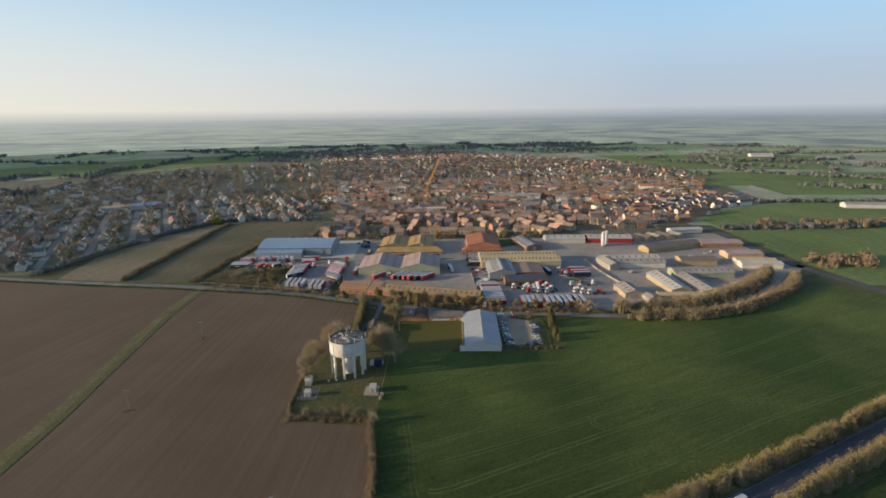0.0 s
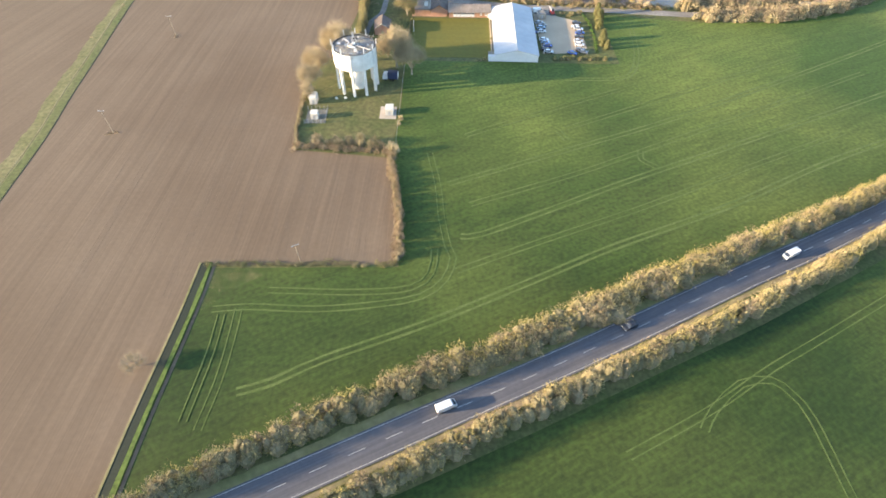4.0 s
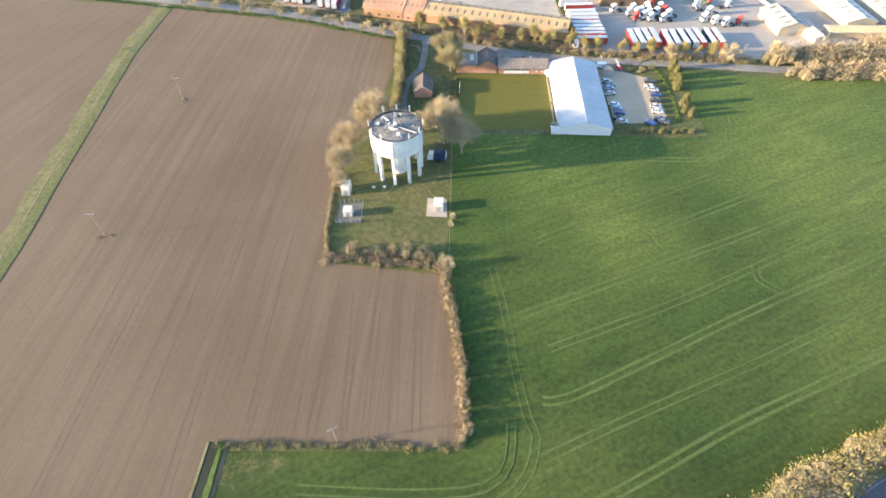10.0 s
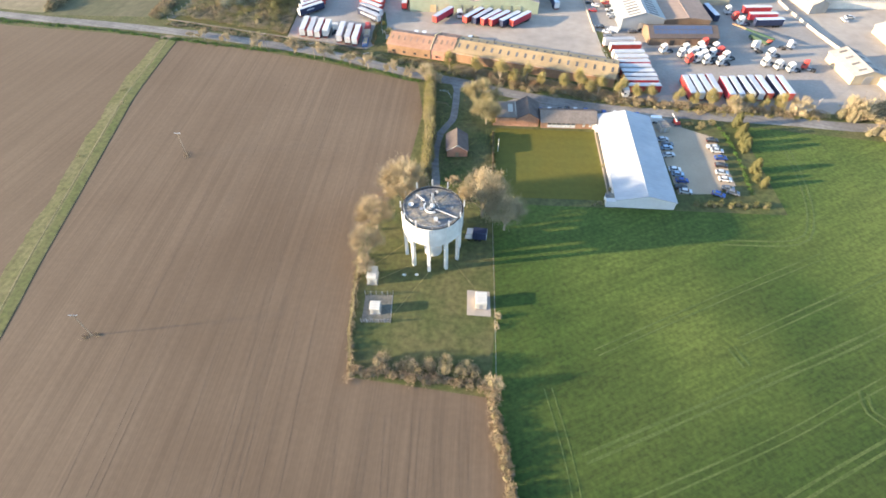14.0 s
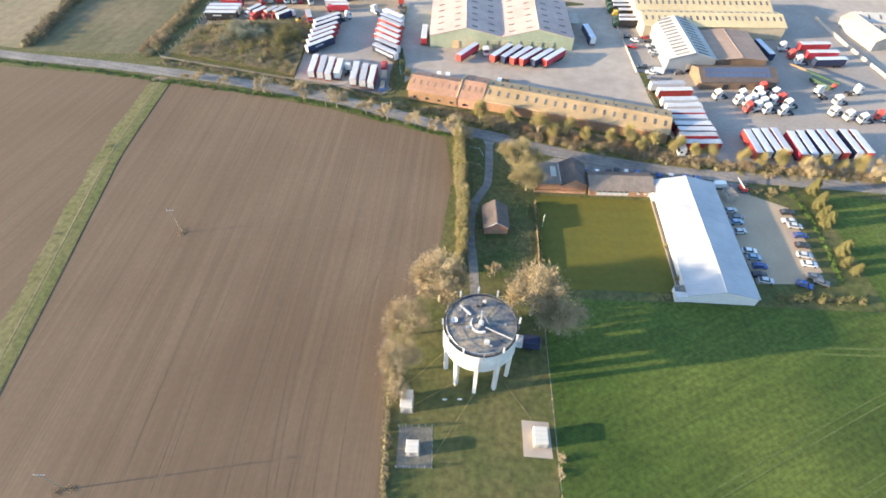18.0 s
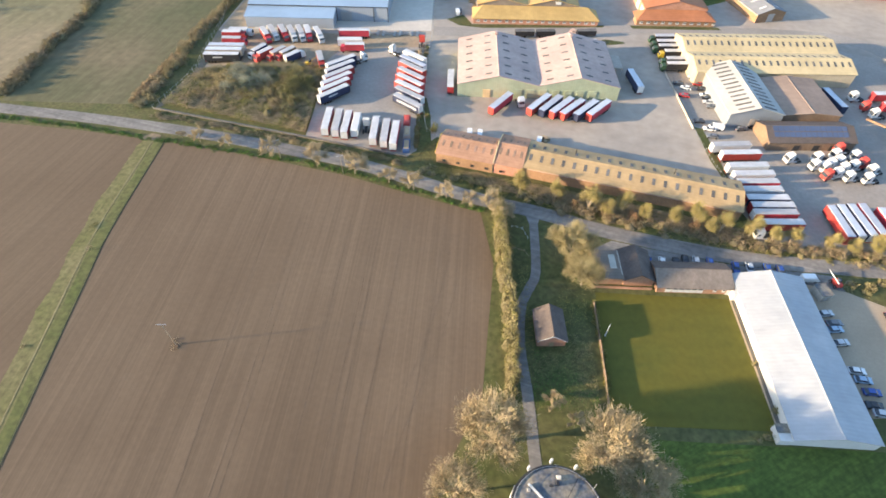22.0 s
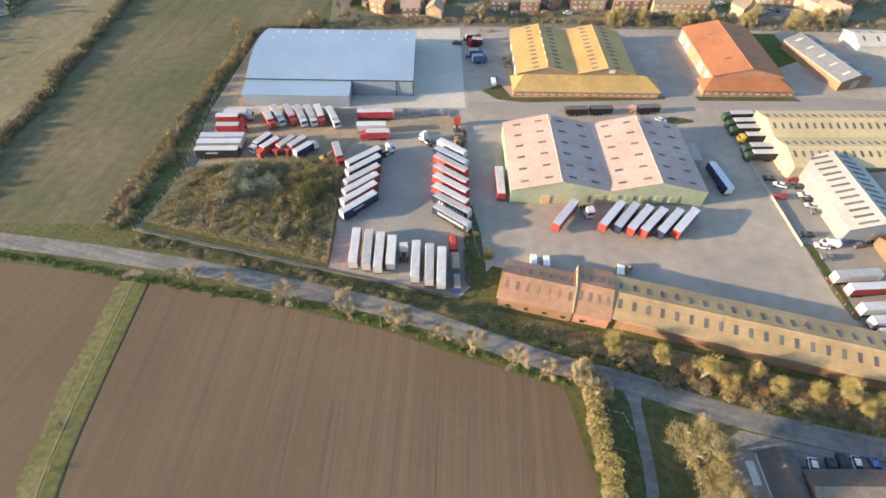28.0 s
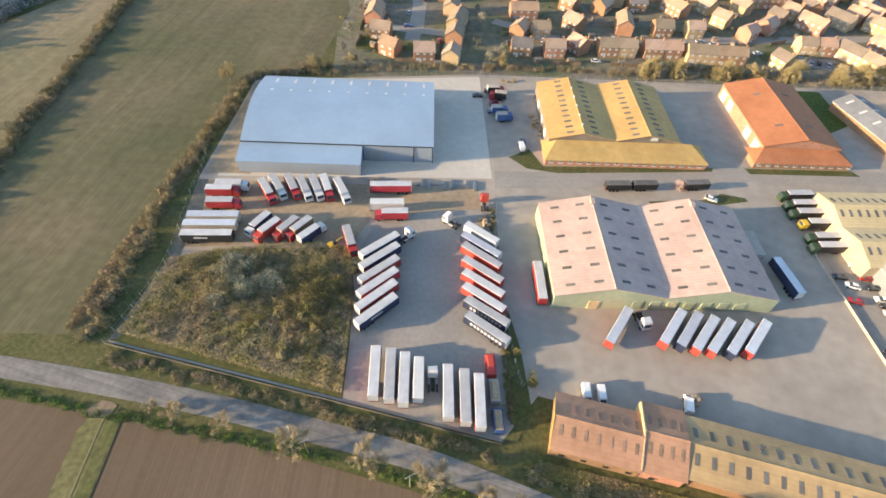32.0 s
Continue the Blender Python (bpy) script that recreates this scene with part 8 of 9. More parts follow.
part("hatch", Geo().box(-0.4, -2.05, 0.1, 0.4, -2.0, 2.0), M["steel"], t)


def utility_pole(x, y, turn, h=10.0):
    t = thing("utility_pole", "grey wooden power-line pole standing in the field", "utility pole", "power-line poles", at=pose(x, y, 0, 0, 0, turn))
    part("pole", Geo().tube((0, 0, -0.2), (0, 0, h), 0.12, 0.08, 8), M["bark"], t)
    arm = part("crossarm", Geo().box(-1.1, -0.07, h - 0.5, 1.1, 0.07, h - 0.34), M["steel"], t)
    for dx in (-1.0, 0.0, 1.0):
        part("insulator", Geo().tube((dx, 0, h - 0.34), (dx, 0, h - 0.08), 0.06, 0.05, 6), M["white"], arm)


LINE = [(-136, 270), (-134, 196)]
for x, y in LINE:
    utility_pole(x, y, 2)
for x, y in ((-53, 134.5), (-127, 344.5), (-79.5, 330), (-104, 337.5), (96, 303.5)):
    utility_pole(x, y, 30, 8.0)
thicket("weeds", [(-136, 269, 1.2, 0.6), (-136.5, 271, 0.9, 0.5), (-134, 196, 1.1, 0.6), (-132.5, 195.8, 0.8, 0.4), (-136, 195.6, 0.9, 0.4), (-173, 300, 1.2, 1.4), (-174, 268, 0.8, 0.6)], 0.14, 30, M["dry_scrub"], "weeds round the poles in the field", 97, 1.0, "weeds")

# ---- tower crane over the town ----
t = thing("tower_crane", "yellow lattice tower crane with a raised jib", "crane", at=pose(-21, 700, 0))


def lattice(a, b, w):
    g, a, b = Geo(), Vector(a), Vector(b)
    d = b - a
    n = max(3, int(d.length / (w * 1.3)))
    u = d.orthogonal().normalized() * w / 2
    v = d.normalized().cross(u)
    cs = [u + v, u - v, -u - v, -u + v]
    for c in cs:
        g.tube(a + c, b + c, 0.32, 0.32, 4)
    for k in range(n):
        p, q = a + d * k / n, a + d * (k + 1) / n
        for i in range(4):
            g.tube(p + cs[i], q + cs[(i + 1) % 4], 0.18, 0.18, 3)
    return g


part("mast", lattice((0, 0, 0), (0, 0, 26), 2.0), M["crane"], t)
part("jib", lattice((0, 0, 26), (17, 6, 62), 1.7), M["crane"], t)
part("counter_jib", lattice((0, 0, 27), (-8, -3, 27.5), 1.6), M["crane"], t)
part("counterweight", Geo().box(-9.5, -4.5, 24.5, -6.5, -1.5, 27.5), M["concrete"], t)
part("cab", Geo().box(0.8, -2.2, 24, 2.8, -0.2, 26), M["white"], t)
part("base", Geo().box(-3, -3, -0.2, 3, 3, 1.2), M["concrete"], t)

# ---- the town ----
HOUSE_MATS = [("brick", "tile"), ("brick_buff", "tile"), ("render", "tile_red"), ("brick", "tile_red"), ("brick", "slate"), ("brick_buff", "tile_old")]


def house(w, d, h, pitch, wall, roof, windows, label, chimney=True, hip=0.0):
    """A house with its ridge along x and its front to -y."""
    t = part("house", Geo().prism([(-w / 2, -d / 2, -0.3), (-w / 2, d / 2, -0.3), (-w / 2, d / 2, h), (-w / 2 + hip, 0, h + pitch * (1 if not hip else 0.02)), (-w / 2, -d / 2, h)] if not hip else
                                  [(-w / 2, -d / 2, -0.3), (-w / 2, d / 2, -0.3), (-w / 2, d / 2, h), (-w / 2, -d / 2, h)], (w, 0, 0)), M[wall], None, label, category="house", group="houses of the town")
    o = 0.35
    a, b, c, e = (-w / 2 - o, -d / 2 - o, h - 0.15), (w / 2 + o, -d / 2 - o, h - 0.15), (w / 2 + o, d / 2 + o, h - 0.15), (-w / 2 - o, d / 2 + o, h - 0.15)
    r0, r1 = (-w / 2 - o + hip, 0, h + pitch), (w / 2 + o - hip, 0, h + pitch)
    g = Geo()
    g.add([a, b, c, e, r0, r1, *[(p[0], p[1], p[2] - 0.16) for p in (a, b, c, e)]], [(0, 1, 5, 4), (2, 3, 4, 5), (3, 0, 4), (1, 2, 5)] * 1 + [(0, 6, 7, 1), (1, 7, 8, 2), (2, 8, 9, 3), (3, 9, 6, 0)] if hip else
          [(0, 1, 5, 4), (2, 3, 4, 5), (0, 6, 7, 1), (2, 8, 9, 3)])
    part("roof", g, M[roof], t)
    if chimney:
        part("chimney", Geo().box(w / 2 - 1.2, -0.35, h + pitch - 0.9, w / 2 - 0.5, 0.35, h + pitch + 0.8), M["brick"], t)
    if windows:
        for k in range(windows):
            x = -w / 2 + (k + 0.5) * w / windows
            for z in ((0.9, 3.5) if h > 4 else (0.9,)):
                part("window", Geo().box(x - 0.6, -d / 2 - 0.05, z, x + 0.6, -d / 2 + 0.02, z + 1.15), M["white"], t)
                if k % 2 == 0:
                    part("window", Geo().box(x - 0.5, d / 2 - 0.02, z, x + 0.5, d / 2 + 0.05, z + 1.1), M["glass"], t)
            if k == 0:
                part("door", Geo().box(x + 0.75, -d / 2 - 0.06, 0, x + 1.6, -d / 2 + 0.02, 2.0), M["white"], t)
    return t


WORDS = {"brick": "red brick", "brick_buff": "buff brick", "render": "cream rendered", "tile": "brown tiled", "tile_red": "red tiled", "slate": "grey slate", "tile_old": "weathered tiled"}


def house_kinds(windows):
    out = []
    for i, (wall, roof) in enumerate(HOUSE_MATS):
        for w, d, h, p, hip in ((8.0, 7.4, 5.0, 2.7, 0), (13.5, 7.6, 5.0, 2.8, 0)) if i % 2 else ((9.0, 7.8, 4.9, 2.9, 0), (10.5, 8.0, 2.7, 2.4, 2.6)):
            out.append([house(w, d, h, p, wall, roof, (int(w / 2.8) if windows else 0), f"{WORDS[wall]} house with a {WORDS[roof]} roof", True, hip), 0])
    return out


near_kinds, far_kinds = house_kinds(True), None
FAR_MATS = ["f_brick", "f_buff", "f_render", "f_tile", "f_red", "f_slate"]
far_v, far_f, far_m, far_trees = [], [], [], []


def far_house(x, y, turn, s):
    """Adds one small house to the joined far part of the town."""
    w, d, h, p = [(8, 7.4, 5, 2.7), (13, 7.6, 5, 2.8), (9, 7.8, 4.9, 2.9), (10.5, 8, 2.8, 2.4), (20, 7.6, 5, 2.8)][int(rt.integers(5))]
    wall, roof = int(rt.choice([1, 2, 2, 2, 0] if x < -160 else [0, 0, 1, 2, 2])), int(rt.choice([3, 3, 4, 5, 5]))
    s *= rt.uniform(0.8, 1.05)
    c, sn = math.cos(radians(turn)) * s, math.sin(radians(turn)) * s
    a, b = w / 2, d / 2
    body = [(-a, -b, 0), (a, -b, 0), (a, b, 0), (-a, b, 0), (-a, -b, h), (a, -b, h), (a, b, h), (-a, b, h), (-a, 0, h + p), (a, 0, h + p)]
    top = [(-a - 0.3, -b - 0.3, h - 0.2), (a + 0.3, -b - 0.3, h - 0.2), (a + 0.3, 0, h + p + 0.1), (-a - 0.3, 0, h + p + 0.1), (a + 0.3, b + 0.3, h - 0.2), (-a - 0.3, b + 0.3, h - 0.2)]
    stack = [(a - 1.3 + dx, dy, z) for z in (h + p - 1, h + p + 1.2) for dx, dy in ((0, -0.4), (0.8, -0.4), (0.8, 0.4), (0, 0.4))]
    for pts, faces, m in ((body, [(0, 1, 5, 4), (2, 3, 7, 6), (1, 2, 6, 9, 5), (3, 0, 4, 8, 7)], wall), (top, [(0, 1, 2, 3), (3, 2, 4, 5)], roof), (stack, [(0, 1, 5, 4), (1, 2, 6, 5), (2, 3, 7, 6), (3, 0, 4, 7), (4, 5, 6, 7)], 0)):
        n = len(far_v)
        far_v.extend((x + px * c - py * sn, y + px * sn + py * c, 0.05 + pz * s) for px, py, pz in pts)
        far_f.extend(tuple(i + n for i in f) for f in faces)
        far_m.extend([m] * len(faces))
rt = np.random.default_rng(77)


def put_house(kinds, x, y, turn, k=None, s=1.0):
    if kinds is None:
        return far_house(x, y, turn, s)
    k = int(rt.integers(len(kinds))) if k is None else k
    m = pose(x, y, 0.05, 0, 0, turn) @ Matrix.Scale(s, 4)
    if kinds[k][1]:
        copy_thing(kinds[k][0], m)
    else:
        kinds[k][0].matrix_basis = m
    kinds[k][1] += 1


town_trees = []
for i in range(5):
    r = np.random.default_rng(300 + i)
    hgt = (6.5, 8, 9.5, 7, 11)[i]
    t = thing("tree", ("bare brown garden tree", "budding garden tree beside a house", "tall bare street tree", "dull green garden tree", "tall bare tree among the houses")[i], "tree", "town trees")
    part("trunk", Geo().tube((0, 0, -0.2), (0.2, 0.1, hgt * 0.55), 0.22, 0.1, 5).tube((0.1, 0, hgt * 0.3), (hgt * 0.2, 0.4, hgt * 0.62), 0.1, 0.05, 4).tube((0.1, 0, hgt * 0.35), (-hgt * 0.18, -0.5, hgt * 0.66), 0.1, 0.05, 4), M["bark"], t)
    p, d = [], []
    for k in range(5):
        a, b = shell(r, 46, (r.normal(0, hgt * 0.13), r.normal(0, hgt * 0.13), hgt * r.uniform(0.5, 0.78)), (hgt * 0.2,) * 3, -0.9)
        p.append(a), d.append(b)
    part("crown", leaf_mesh("crown", np.concatenate(p), np.concatenate(d), 0.42, r, M["town_leaf"], 1.5, 0.8), None, t)
    town_trees.append([t, 0])


def put_tree(x, y, k=None, s=None):
    if y > 640 or x < -160 or x > 300:
        far_trees.append((x, y, rt.uniform(2.2, 4.8), rt.uniform(5.0, 12.0)))
        return
    k = int(rt.integers(5)) if k is None else k
    m = pose(x, y, 0, 0, 0, rt.uniform(0, 360)) @ Matrix.Scale(s or rt.uniform(0.7, 1.2), 4)
    if town_trees[k][1]:
        copy_thing(town_trees[k][0], m)
    else:
        town_trees[k][0].matrix_basis = m
    town_trees[k][1] += 1


def inside(x, y, poly):
    c = False
    for (x0, y0), (x1, y1) in zip(poly, poly[1:] + poly[:1]):
        if (y0 > y) != (y1 > y) and x < (x1 - x0) * (y - y0) / (y1 - y0) + x0:
            c = not c
    return c


def district(poly, turn, street, step, kinds, skip, trees, car_share=0.0, set_back=9.5, jitter=1.0, paved=True):
    """Streets with a row of houses on each side."""
    c, s = math.cos(radians(turn)), math.sin(radians(turn))
    us = [x * c + y * s for x, y in poly]
    vs = [-x * s + y * c for x, y in poly]
    v = min(vs) + street * 0.5
    while v < max(vs):
        u, run = min(us), []
        while u < max(us):
            x, y = u * c - v * s, u * s + v * c
            if inside(x, y, poly):
                run.append((x, y))
                for side in (-1, 1):
                    if rt.random() > skip:
                        o = side * (set_back + rt.normal(0, jitter))
                        du = rt.normal(0, jitter)
                        hx, hy = (u + du) * c - (v + o) * s, (u + du) * s + (v + o) * c
                        put_house(kinds, hx, hy, turn + (0 if side > 0 else 180) + rt.normal(0, 3) + (90 if rt.random() < 0.18 else 0), s=rt.uniform(0.92, 1.1))
                    if rt.random() < trees:
                        o = side * (set_back + 8 + rt.uniform(0, 4))
                        put_tree(u * c - (v + o) * s, u * s + (v + o) * c)
            u += step * rt.uniform(0.9, 1.15)
        if paved and len(run) > 2:
            strip("street", run, 6.5, 0.08, M["asphalt"], "grey residential street between the houses")
        v += street * rt.uniform(0.93, 1.1)


# the nearest streets, house by house
NEAR = [(-45, 526, 2, 0), (-60, 526, -4, 8), (-59, 542, 60, 6), (-49, 543, 2, 2), (-55, 562, 3, 7), (-33, 530, -55, 6), (-19.5, 529, 1, 0), (-10.8, 529, 1, 2), (1.6, 529, 1, 0), (10.4, 529, 1, 6), (23.5, 526.5, -2, 3), (37, 526, -2, 7), (61, 523.5, -62, 10),
        (79.5, 539, -4, 2), (88.5, 538.5, -4, 6), (99, 533, -57, 11), (106, 521.5, -57, 3), (-31, 552, -50, 0), (-6, 553, 80, 7), (12, 550, 2, 0), (28, 550, 2, 2), (55, 549, 35, 6), (47, 563, -50, 2), (94, 562, -55, 7), (112, 568, -55, 11), (68, 557, 40, 0), (89, 575, -50, 2),
        (-30, 573, -40, 6), (-13, 572, 50, 0), (6, 576, 0, 8), (26, 574, -60, 7), (44, 577, -60, 2), (70, 587, 2, 3), (84, 588, 2, 7), (116, 590, -50, 0), (136, 590, -50, 2), (130, 562, -50, 3), (-92, 516, 80, 2), (-90, 534, 80, 0), (-91, 562, 82, 2), (-104, 518, 4, 0), (-119, 521.5, -28, 6),
        (-124, 536, -8, 0), (-128, 552, 84, 7), (-130, 568, 88, 9), (-120, 583, 10, 2), (-104, 592, 5, 6), (-93, 580, 84, 1), (-88.5, 548, 75, 3), (120, 540, -58, 7), (136, 545, -58, 3)]
for x, y, a, k in NEAR:
    put_house(near_kinds, x, y, a, k)
row_kinds = [[house(w, 7.4, 5.0, 2.7, wall, roof, 0, f"{WORDS[wall]} house in the rows behind the works", True), 0] for w, wall, roof in ((8.0, "brick", "tile"), (9.0, "brick", "tile_red"), (8.5, "brick_buff", "tile"), (8.0, "brick", "tile_old"))]
fill, spots = np.random.default_rng(41), [(x, y) for x, y, *_ in NEAR]
for hx, hy in fill.uniform((-66, 551), (150, 622), (900, 2)):
    street = 540 + max(0, hx) * 0.12
    if len(spots) < len(NEAR) + 36 and abs(hy - street) > 8 and min(math.hypot(hx - x, hy - y) for x, y in spots) > 10.2:
        spots.append((hx, hy))
        put_house(row_kinds, hx, hy, float(fill.choice([0, 35, -55, -50, 85])) + fill.normal(0, 4))
strip("street", [(-110, 533), (-108, 548), (-107, 570), (-108, 600)], 7, 0.08, M["asphalt"], "grey cul-de-sac between brick houses")
strip("street", [(-120, 545), (-107, 543), (-92, 541)], 6, 0.085, M["asphalt"], "grey parking court between brick houses")
strip("street", [(-70, 556), (-40, 540), (0, 540), (40, 546), (90, 551), (140, 556)], 6, 0.08, M["asphalt"], "grey estate street between brick houses")
near_cars = {"silver": [(-47, 533, 5), (-1, 520, 90), (70, 529, 60), (78, 527, 60), (86, 526, 60), (36, 541, 5), (-112, 560, 80), (-20, 541, 5), (30, 543, 8)], "white": [(-26, 520.5, 0), (-13, 542, 0), (73.5, 528, 60), (-3.8, 431.6, -30), (20, 541, 4), (-116, 574, 5), (-48, 538, 80), (55, 534, 10)], "blue": [(-112, 546, 0), (12, 540, 0)], "red": [(-97, 533, 90), (64, 553, 8)], "black": [(-81.6, 489, 2), (-37, 541, 10), (82, 527, 60), (-104, 575, 85), (-6, 541, 3), (90, 546, 0)]}
for cc, s in near_cars.items():
    place(car(cc), s, 0.1)
for x, y in ((-140, 520), (-138, 532), (-75, 514), (-80, 530), (-76, 548), (-78, 565), (-74, 580), (20, 515), (-5, 514), (45, 515), (52, 514), (96, 516), (105, 518), (80, 528), (115, 522), (-70, 520), (-134, 512), (-128, 509), (-136, 560)):
    put_tree(x, y, s=0.8)
# gardens: board fences, sheds, hedges
for gx, gy, ga, gl in ((-53, 536, 0, 2), (-26, 537, 0, 3), (-4, 537, 0, 2), (16, 537, 0, 3), (45, 534, 0, 2), (-40, 517, 0, 4), (-12, 517.5, 0, 5), (20, 517, 0, 5), (52, 518, 90, 2), (72, 530, 70, 3), (-97, 527, 90, 3), (-112, 514, 0, 3), (-134, 530, 80, 3), (-134, 545, 85, 3), (70, 545, 20, 3), (38, 556, -40, 3), (0, 562, 10, 3), (-20, 560, 80, 2), (-42, 556, 70, 3), (20, 563, 0, 2)):
    c, s = math.cos(radians(ga)), math.sin(radians(ga))
    palisade("brown board fence between gardens", [(gx - c * gl * 1.6, gy - s * gl * 1.6), (gx + c * gl * 1.6, gy + s * gl * 1.6)], 1.7, "timber")
shed_spots = [(-53, 518, 10), (-38, 519, 4), (-15, 518.5, 0), (3, 518.5, 5), (17, 519, -4), (33, 518, 0), (-65, 533, 30), (-127, 526, -30), (-131, 541, 80), (-98, 512, 5), (72, 524, 20), (46, 541, 30), (-24, 543, 10), (2, 543, 0), (38, 545, -10), (82, 551, -50), (-133, 560, 85), (-44, 549, 20), (18, 566, 0), (58, 572, -30)]
garden_shed = thing("garden_shed", "small timber garden shed behind a house", "shed", "garden sheds")
part("wall", Geo().box(-1.3, -1.0, -0.1, 1.3, 1.0, 1.9), M["timber"], garden_shed)
part("roof", Geo().prism([(-1.5, -1.2, 1.85), (-1.5, 1.2, 1.85), (-1.5, 0, 2.4)], (3.0, 0, 0)), M["roof_felt"], garden_shed)
part("door", Geo().box(-0.4, -1.05, 0, 0.4, -1.0, 1.7), M["wood"], garden_shed)
spread_copies(garden_shed, [pose(x, y, 0.05, 0, 0, a) for x, y, a in shed_spots])
greens = np.random.default_rng(14)
thicket("garden_shrubs", [(x + greens.normal(0, 6), y + greens.normal(0, 4), greens.uniform(0.5, 1.5), greens.uniform(0.8, 2.6)) for x, y, *_ in NEAR for _ in range(3)], 0.22, 22, M["bush"], "shrubs and clipped hedges in the gardens", 65, 1.0, "shrubs")
thicket("garden_shrubs", [(x + greens.normal(0, 6), y + greens.normal(0, 4), greens.uniform(0.4, 1.2), greens.uniform(0.6, 2.2)) for x, y, *_ in NEAR for _ in range(2)], 0.22, 22, M["ivy"], "green shrubs in the gardens", 66, 1.0, "shrubs")
for gx, gy, gw, gd in ((-130, 530, 9, 14), (-45, 535, 8, 7), (-15, 536, 14, 5), (8, 536, 14, 5), (30, 534, 20, 6), (-62, 550, 9, 8), (60, 533, 10, 9), (95, 547, 12, 8), (-112, 527, 10, 8)):
    sheet("garden_lawn", [(gx - gw / 2, gy - gd / 2), (gx + gw / 2, gy - gd / 2), (gx + gw / 2, gy + gd / 2), (gx - gw / 2, gy + gd / 2)], 0.07, M["compound"], "mown back garden lawn")
sheet("parking_court", [(66, 526), (95, 520), (92, 531), (72, 535)], 0.09, M["asphalt"], "asphalt parking court between the houses")
# vehicles and junk beside the ochre warehouse
place(lorry("tr_blue", "cement_grey", "tr_blue", "blue flatbed lorry with a grey deck", "lorries beside the ochre warehouse", 6.5), [(-73.5, 477.5, 5), (-72, 473, 10)])
place(lorry("tr_black", "cement_grey", "tr_red", "dark tipper lorry with a red cab", "lorries beside the ochre warehouse", 7.0), [(-74, 491.5, 4), (-73.5, 487.5, 175)])
stack("heap of scrap timber beside the ochre warehouse", pose(-59.6, 467.5, 0.1, 0, 0, 20), 1.3, 3.4, 1.6, "pallet", 8, 5)
stack("heap of brown crates beside the ochre warehouse", pose(-60, 474, 0.1, 0, 0, 5), 1.2, 2.0, 2.0, "bark", 6, 6)
stack("stacked pallets behind the ochre warehouse", pose(-66, 501, 0.1), 4.5, 0.8, 1.2, "pallet", 6, 7)
district([(-140, 606), (-66, 584), (-40, 590), (60, 598), (110, 604), (150, 575), (190, 545), (280, 578), (290, 622), (120, 640), (-150, 640)], 4, 29, 11.5, near_kinds, 0.16, 0.2)
district([(-150, 645), (120, 645), (290, 628), (120, 703), (-155, 703)], 4, 29, 12, far_kinds, 0.18, 0.4)
district([(300, 610), (355, 660), (445, 728), (400, 770), (250, 700), (130, 705), (280, 625)], 22, 29, 12, far_kinds, 0.06, 0.06)
district([(-160, 705), (120, 705), (260, 705), (400, 775), (470, 950), (100, 1000), (-230, 960)], -9, 31, 13, far_kinds, 0.26, 0.7)
district([(-235, 965), (100, 1005), (470, 955), (520, 1160), (400, 1400), (100, 1480), (-300, 1400)], 12, 36, 15, far_kinds, 0.36, 0.85)
district([(-300, 1405), (100, 1485), (390, 1410), (200, 1630), (-170, 1960), (-500, 1720)], -20, 44, 20, far_kinds, 0.4, 0.8, paved=False)
district([(-330, 405), (-316, 455), (-300, 532), (-262, 605), (-165, 615), (-170, 780), (-330, 800), (-640, 640), (-600, 370)], 118, 33, 14, far_kinds, 0.42, 1.0, jitter=2.5)
district([(-170, 785), (-240, 965), (-310, 1380), (-600, 1260), (-780, 820), (-640, 650), (-330, 805)], 111, 42, 17, far_kinds, 0.7, 1.0, jitter=4.0, paved=False)
shed("shed", "blue-roofed school hall among the houses", -413, 712, 22, 40, 5, 7, -60, "render", "metal_blue", None, 1)
shed("shed", "pale block beside the blue-roofed hall", -440, 690, 18, 34, 6, 7.5, -60, "render", "cement_cream", None, 1)
shed("shed", "long white-roofed block in the town", -25, 660, 12, 60, 5, 6.4, 88, "white", "cement_white", None, 2)
shed("shed", "broad grey-roofed store in the town", 115, 765, 30, 60, 6, 8, 80, "white", "cement_grey", None, 2)
shed("shed", "white farm sheds in the fields", 545, 660, 14, 50, 5, 7, 80, "white", "cement_grey", None, 1)
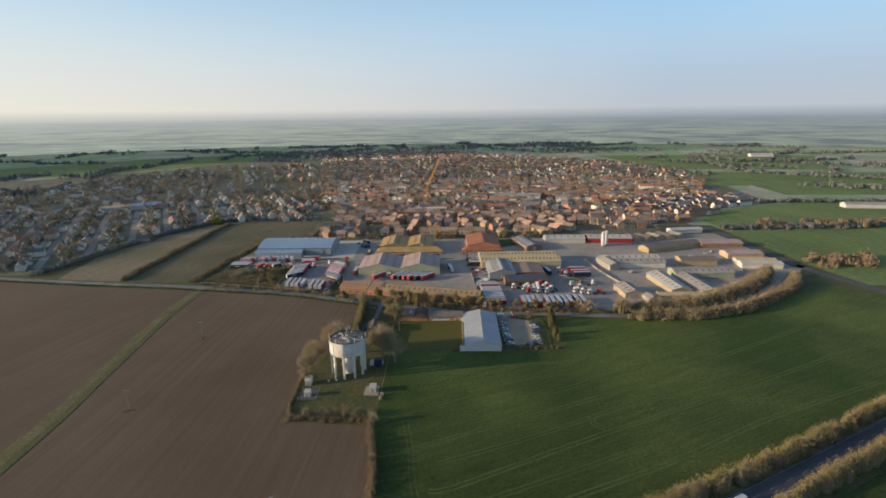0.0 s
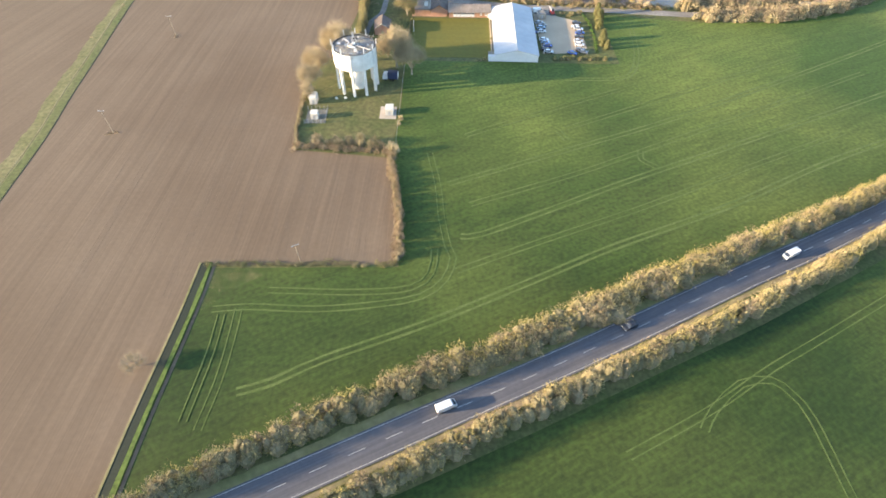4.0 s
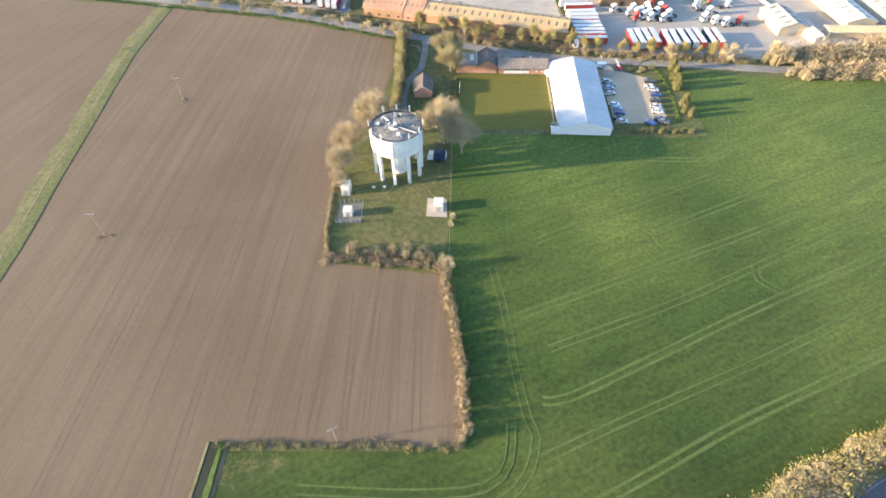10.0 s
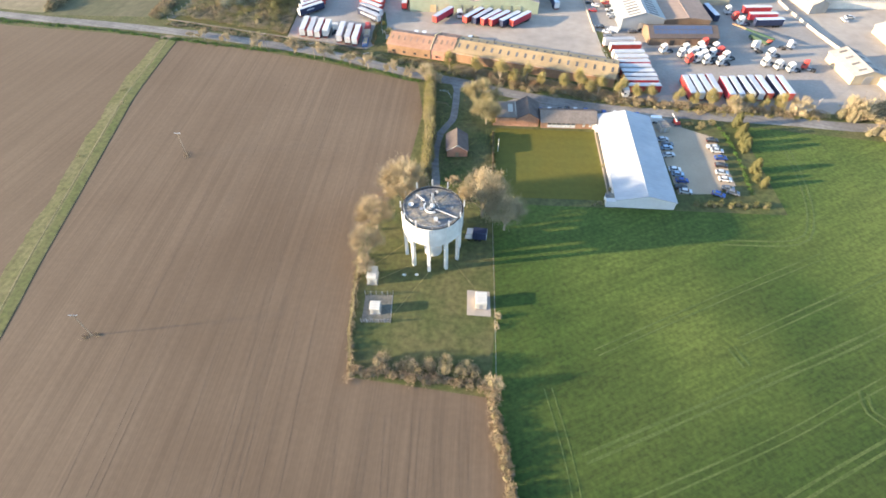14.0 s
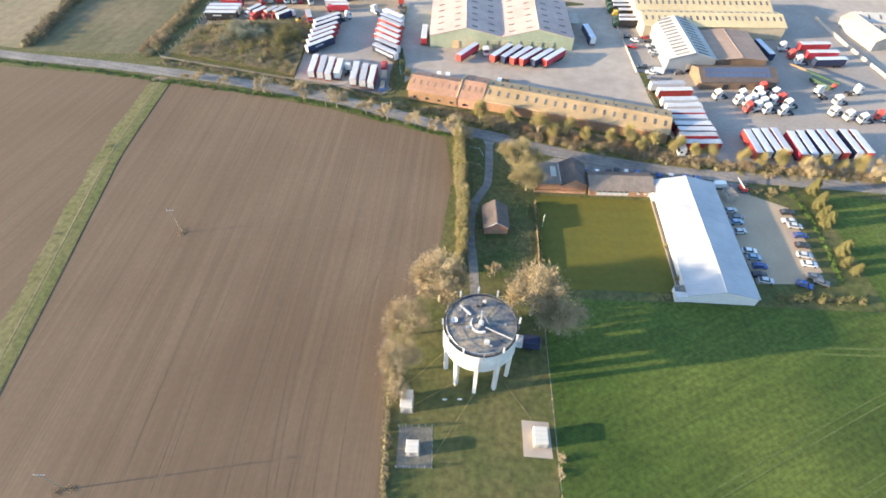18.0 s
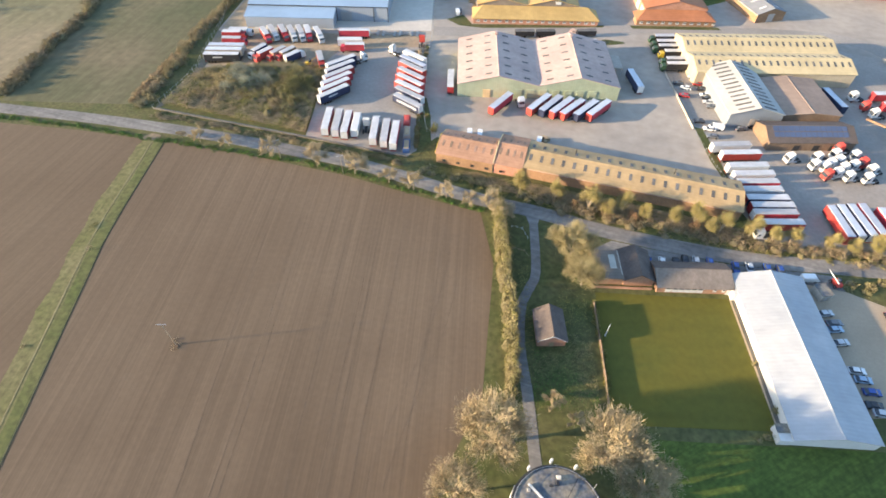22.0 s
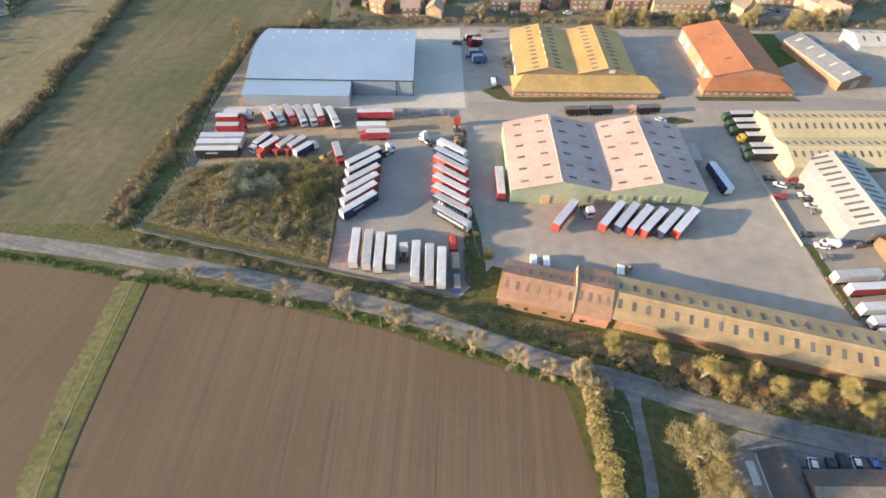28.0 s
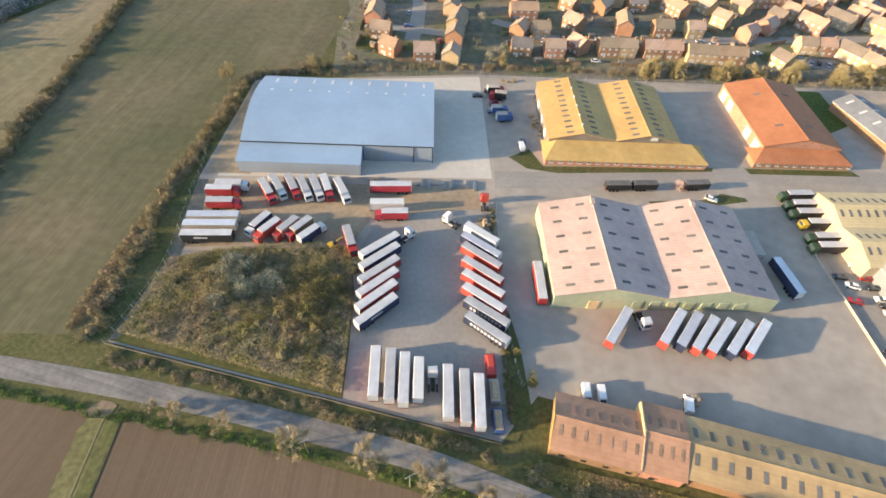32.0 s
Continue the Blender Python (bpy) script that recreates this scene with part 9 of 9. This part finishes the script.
shed("shed", "white farm sheds in the fields", 610, 650, 16, 40, 5, 7, 80, "brick", "cement_white", None, 1)
shed("shed", "far white barn in the fields", 900, 1480, 20, 60, 7, 9, 85, "white", "cement_white", None, 1)
thicket("bush", [(-267, 597, 5, 8), (-263, 599, 4, 7)], 0.6, 14, M["yellow_leaf"], "round yellow-flowering tree at the town's edge", 98, 1.0, "tree")

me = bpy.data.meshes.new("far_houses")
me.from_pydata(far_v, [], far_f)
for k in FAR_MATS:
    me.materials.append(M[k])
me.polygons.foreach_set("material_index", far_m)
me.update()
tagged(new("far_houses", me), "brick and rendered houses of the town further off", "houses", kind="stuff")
# groups of tall trees standing between the streets
clumps = np.random.default_rng(61)
for x, y, n, spread in ((-524, 1725, 24, 50), (-430, 1680, 20, 45), (-346, 1629, 22, 45), (-229, 824, 14, 22), (-198, 867, 16, 20), (-367, 760, 14, 22), (103, 1197, 22, 30), (150, 1190, 22, 30), (195, 1188, 16, 26), (25, 1808, 22, 55), (-109, 1219, 14, 30), (-462, 872, 18, 34), (-344, 864, 18, 30),
                        (-70, 905, 14, 22), (40, 860, 8, 14), (-560, 980, 20, 45), (-420, 1060, 22, 45), (-300, 1010, 18, 34), (-230, 1120, 18, 40), (300, 1060, 10, 26), (0, 1050, 14, 34), (-600, 760, 16, 34), (-480, 620, 12, 24), (-40, 720, 7, 12), (-250, 690, 12, 20), (-200, 980, 14, 26), (250, 900, 8, 18)):
    for _ in range(n):
        far_trees.append((x + clumps.normal(0, spread), y + clumps.normal(0, spread * 0.6), clumps.uniform(2.8, 5.5), clumps.uniform(7.0, 14.0)))
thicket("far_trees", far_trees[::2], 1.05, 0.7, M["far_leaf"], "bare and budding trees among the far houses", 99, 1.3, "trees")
thicket("far_trees", far_trees[1::4], 1.05, 0.7, M["town_dark"], "dark evergreen trees among the far houses", 100, 1.3, "trees")
thicket("far_trees", far_trees[3::4], 1.05, 0.7, M["twig_dark"], "bare brown trees among the far houses", 101, 1.3, "trees")
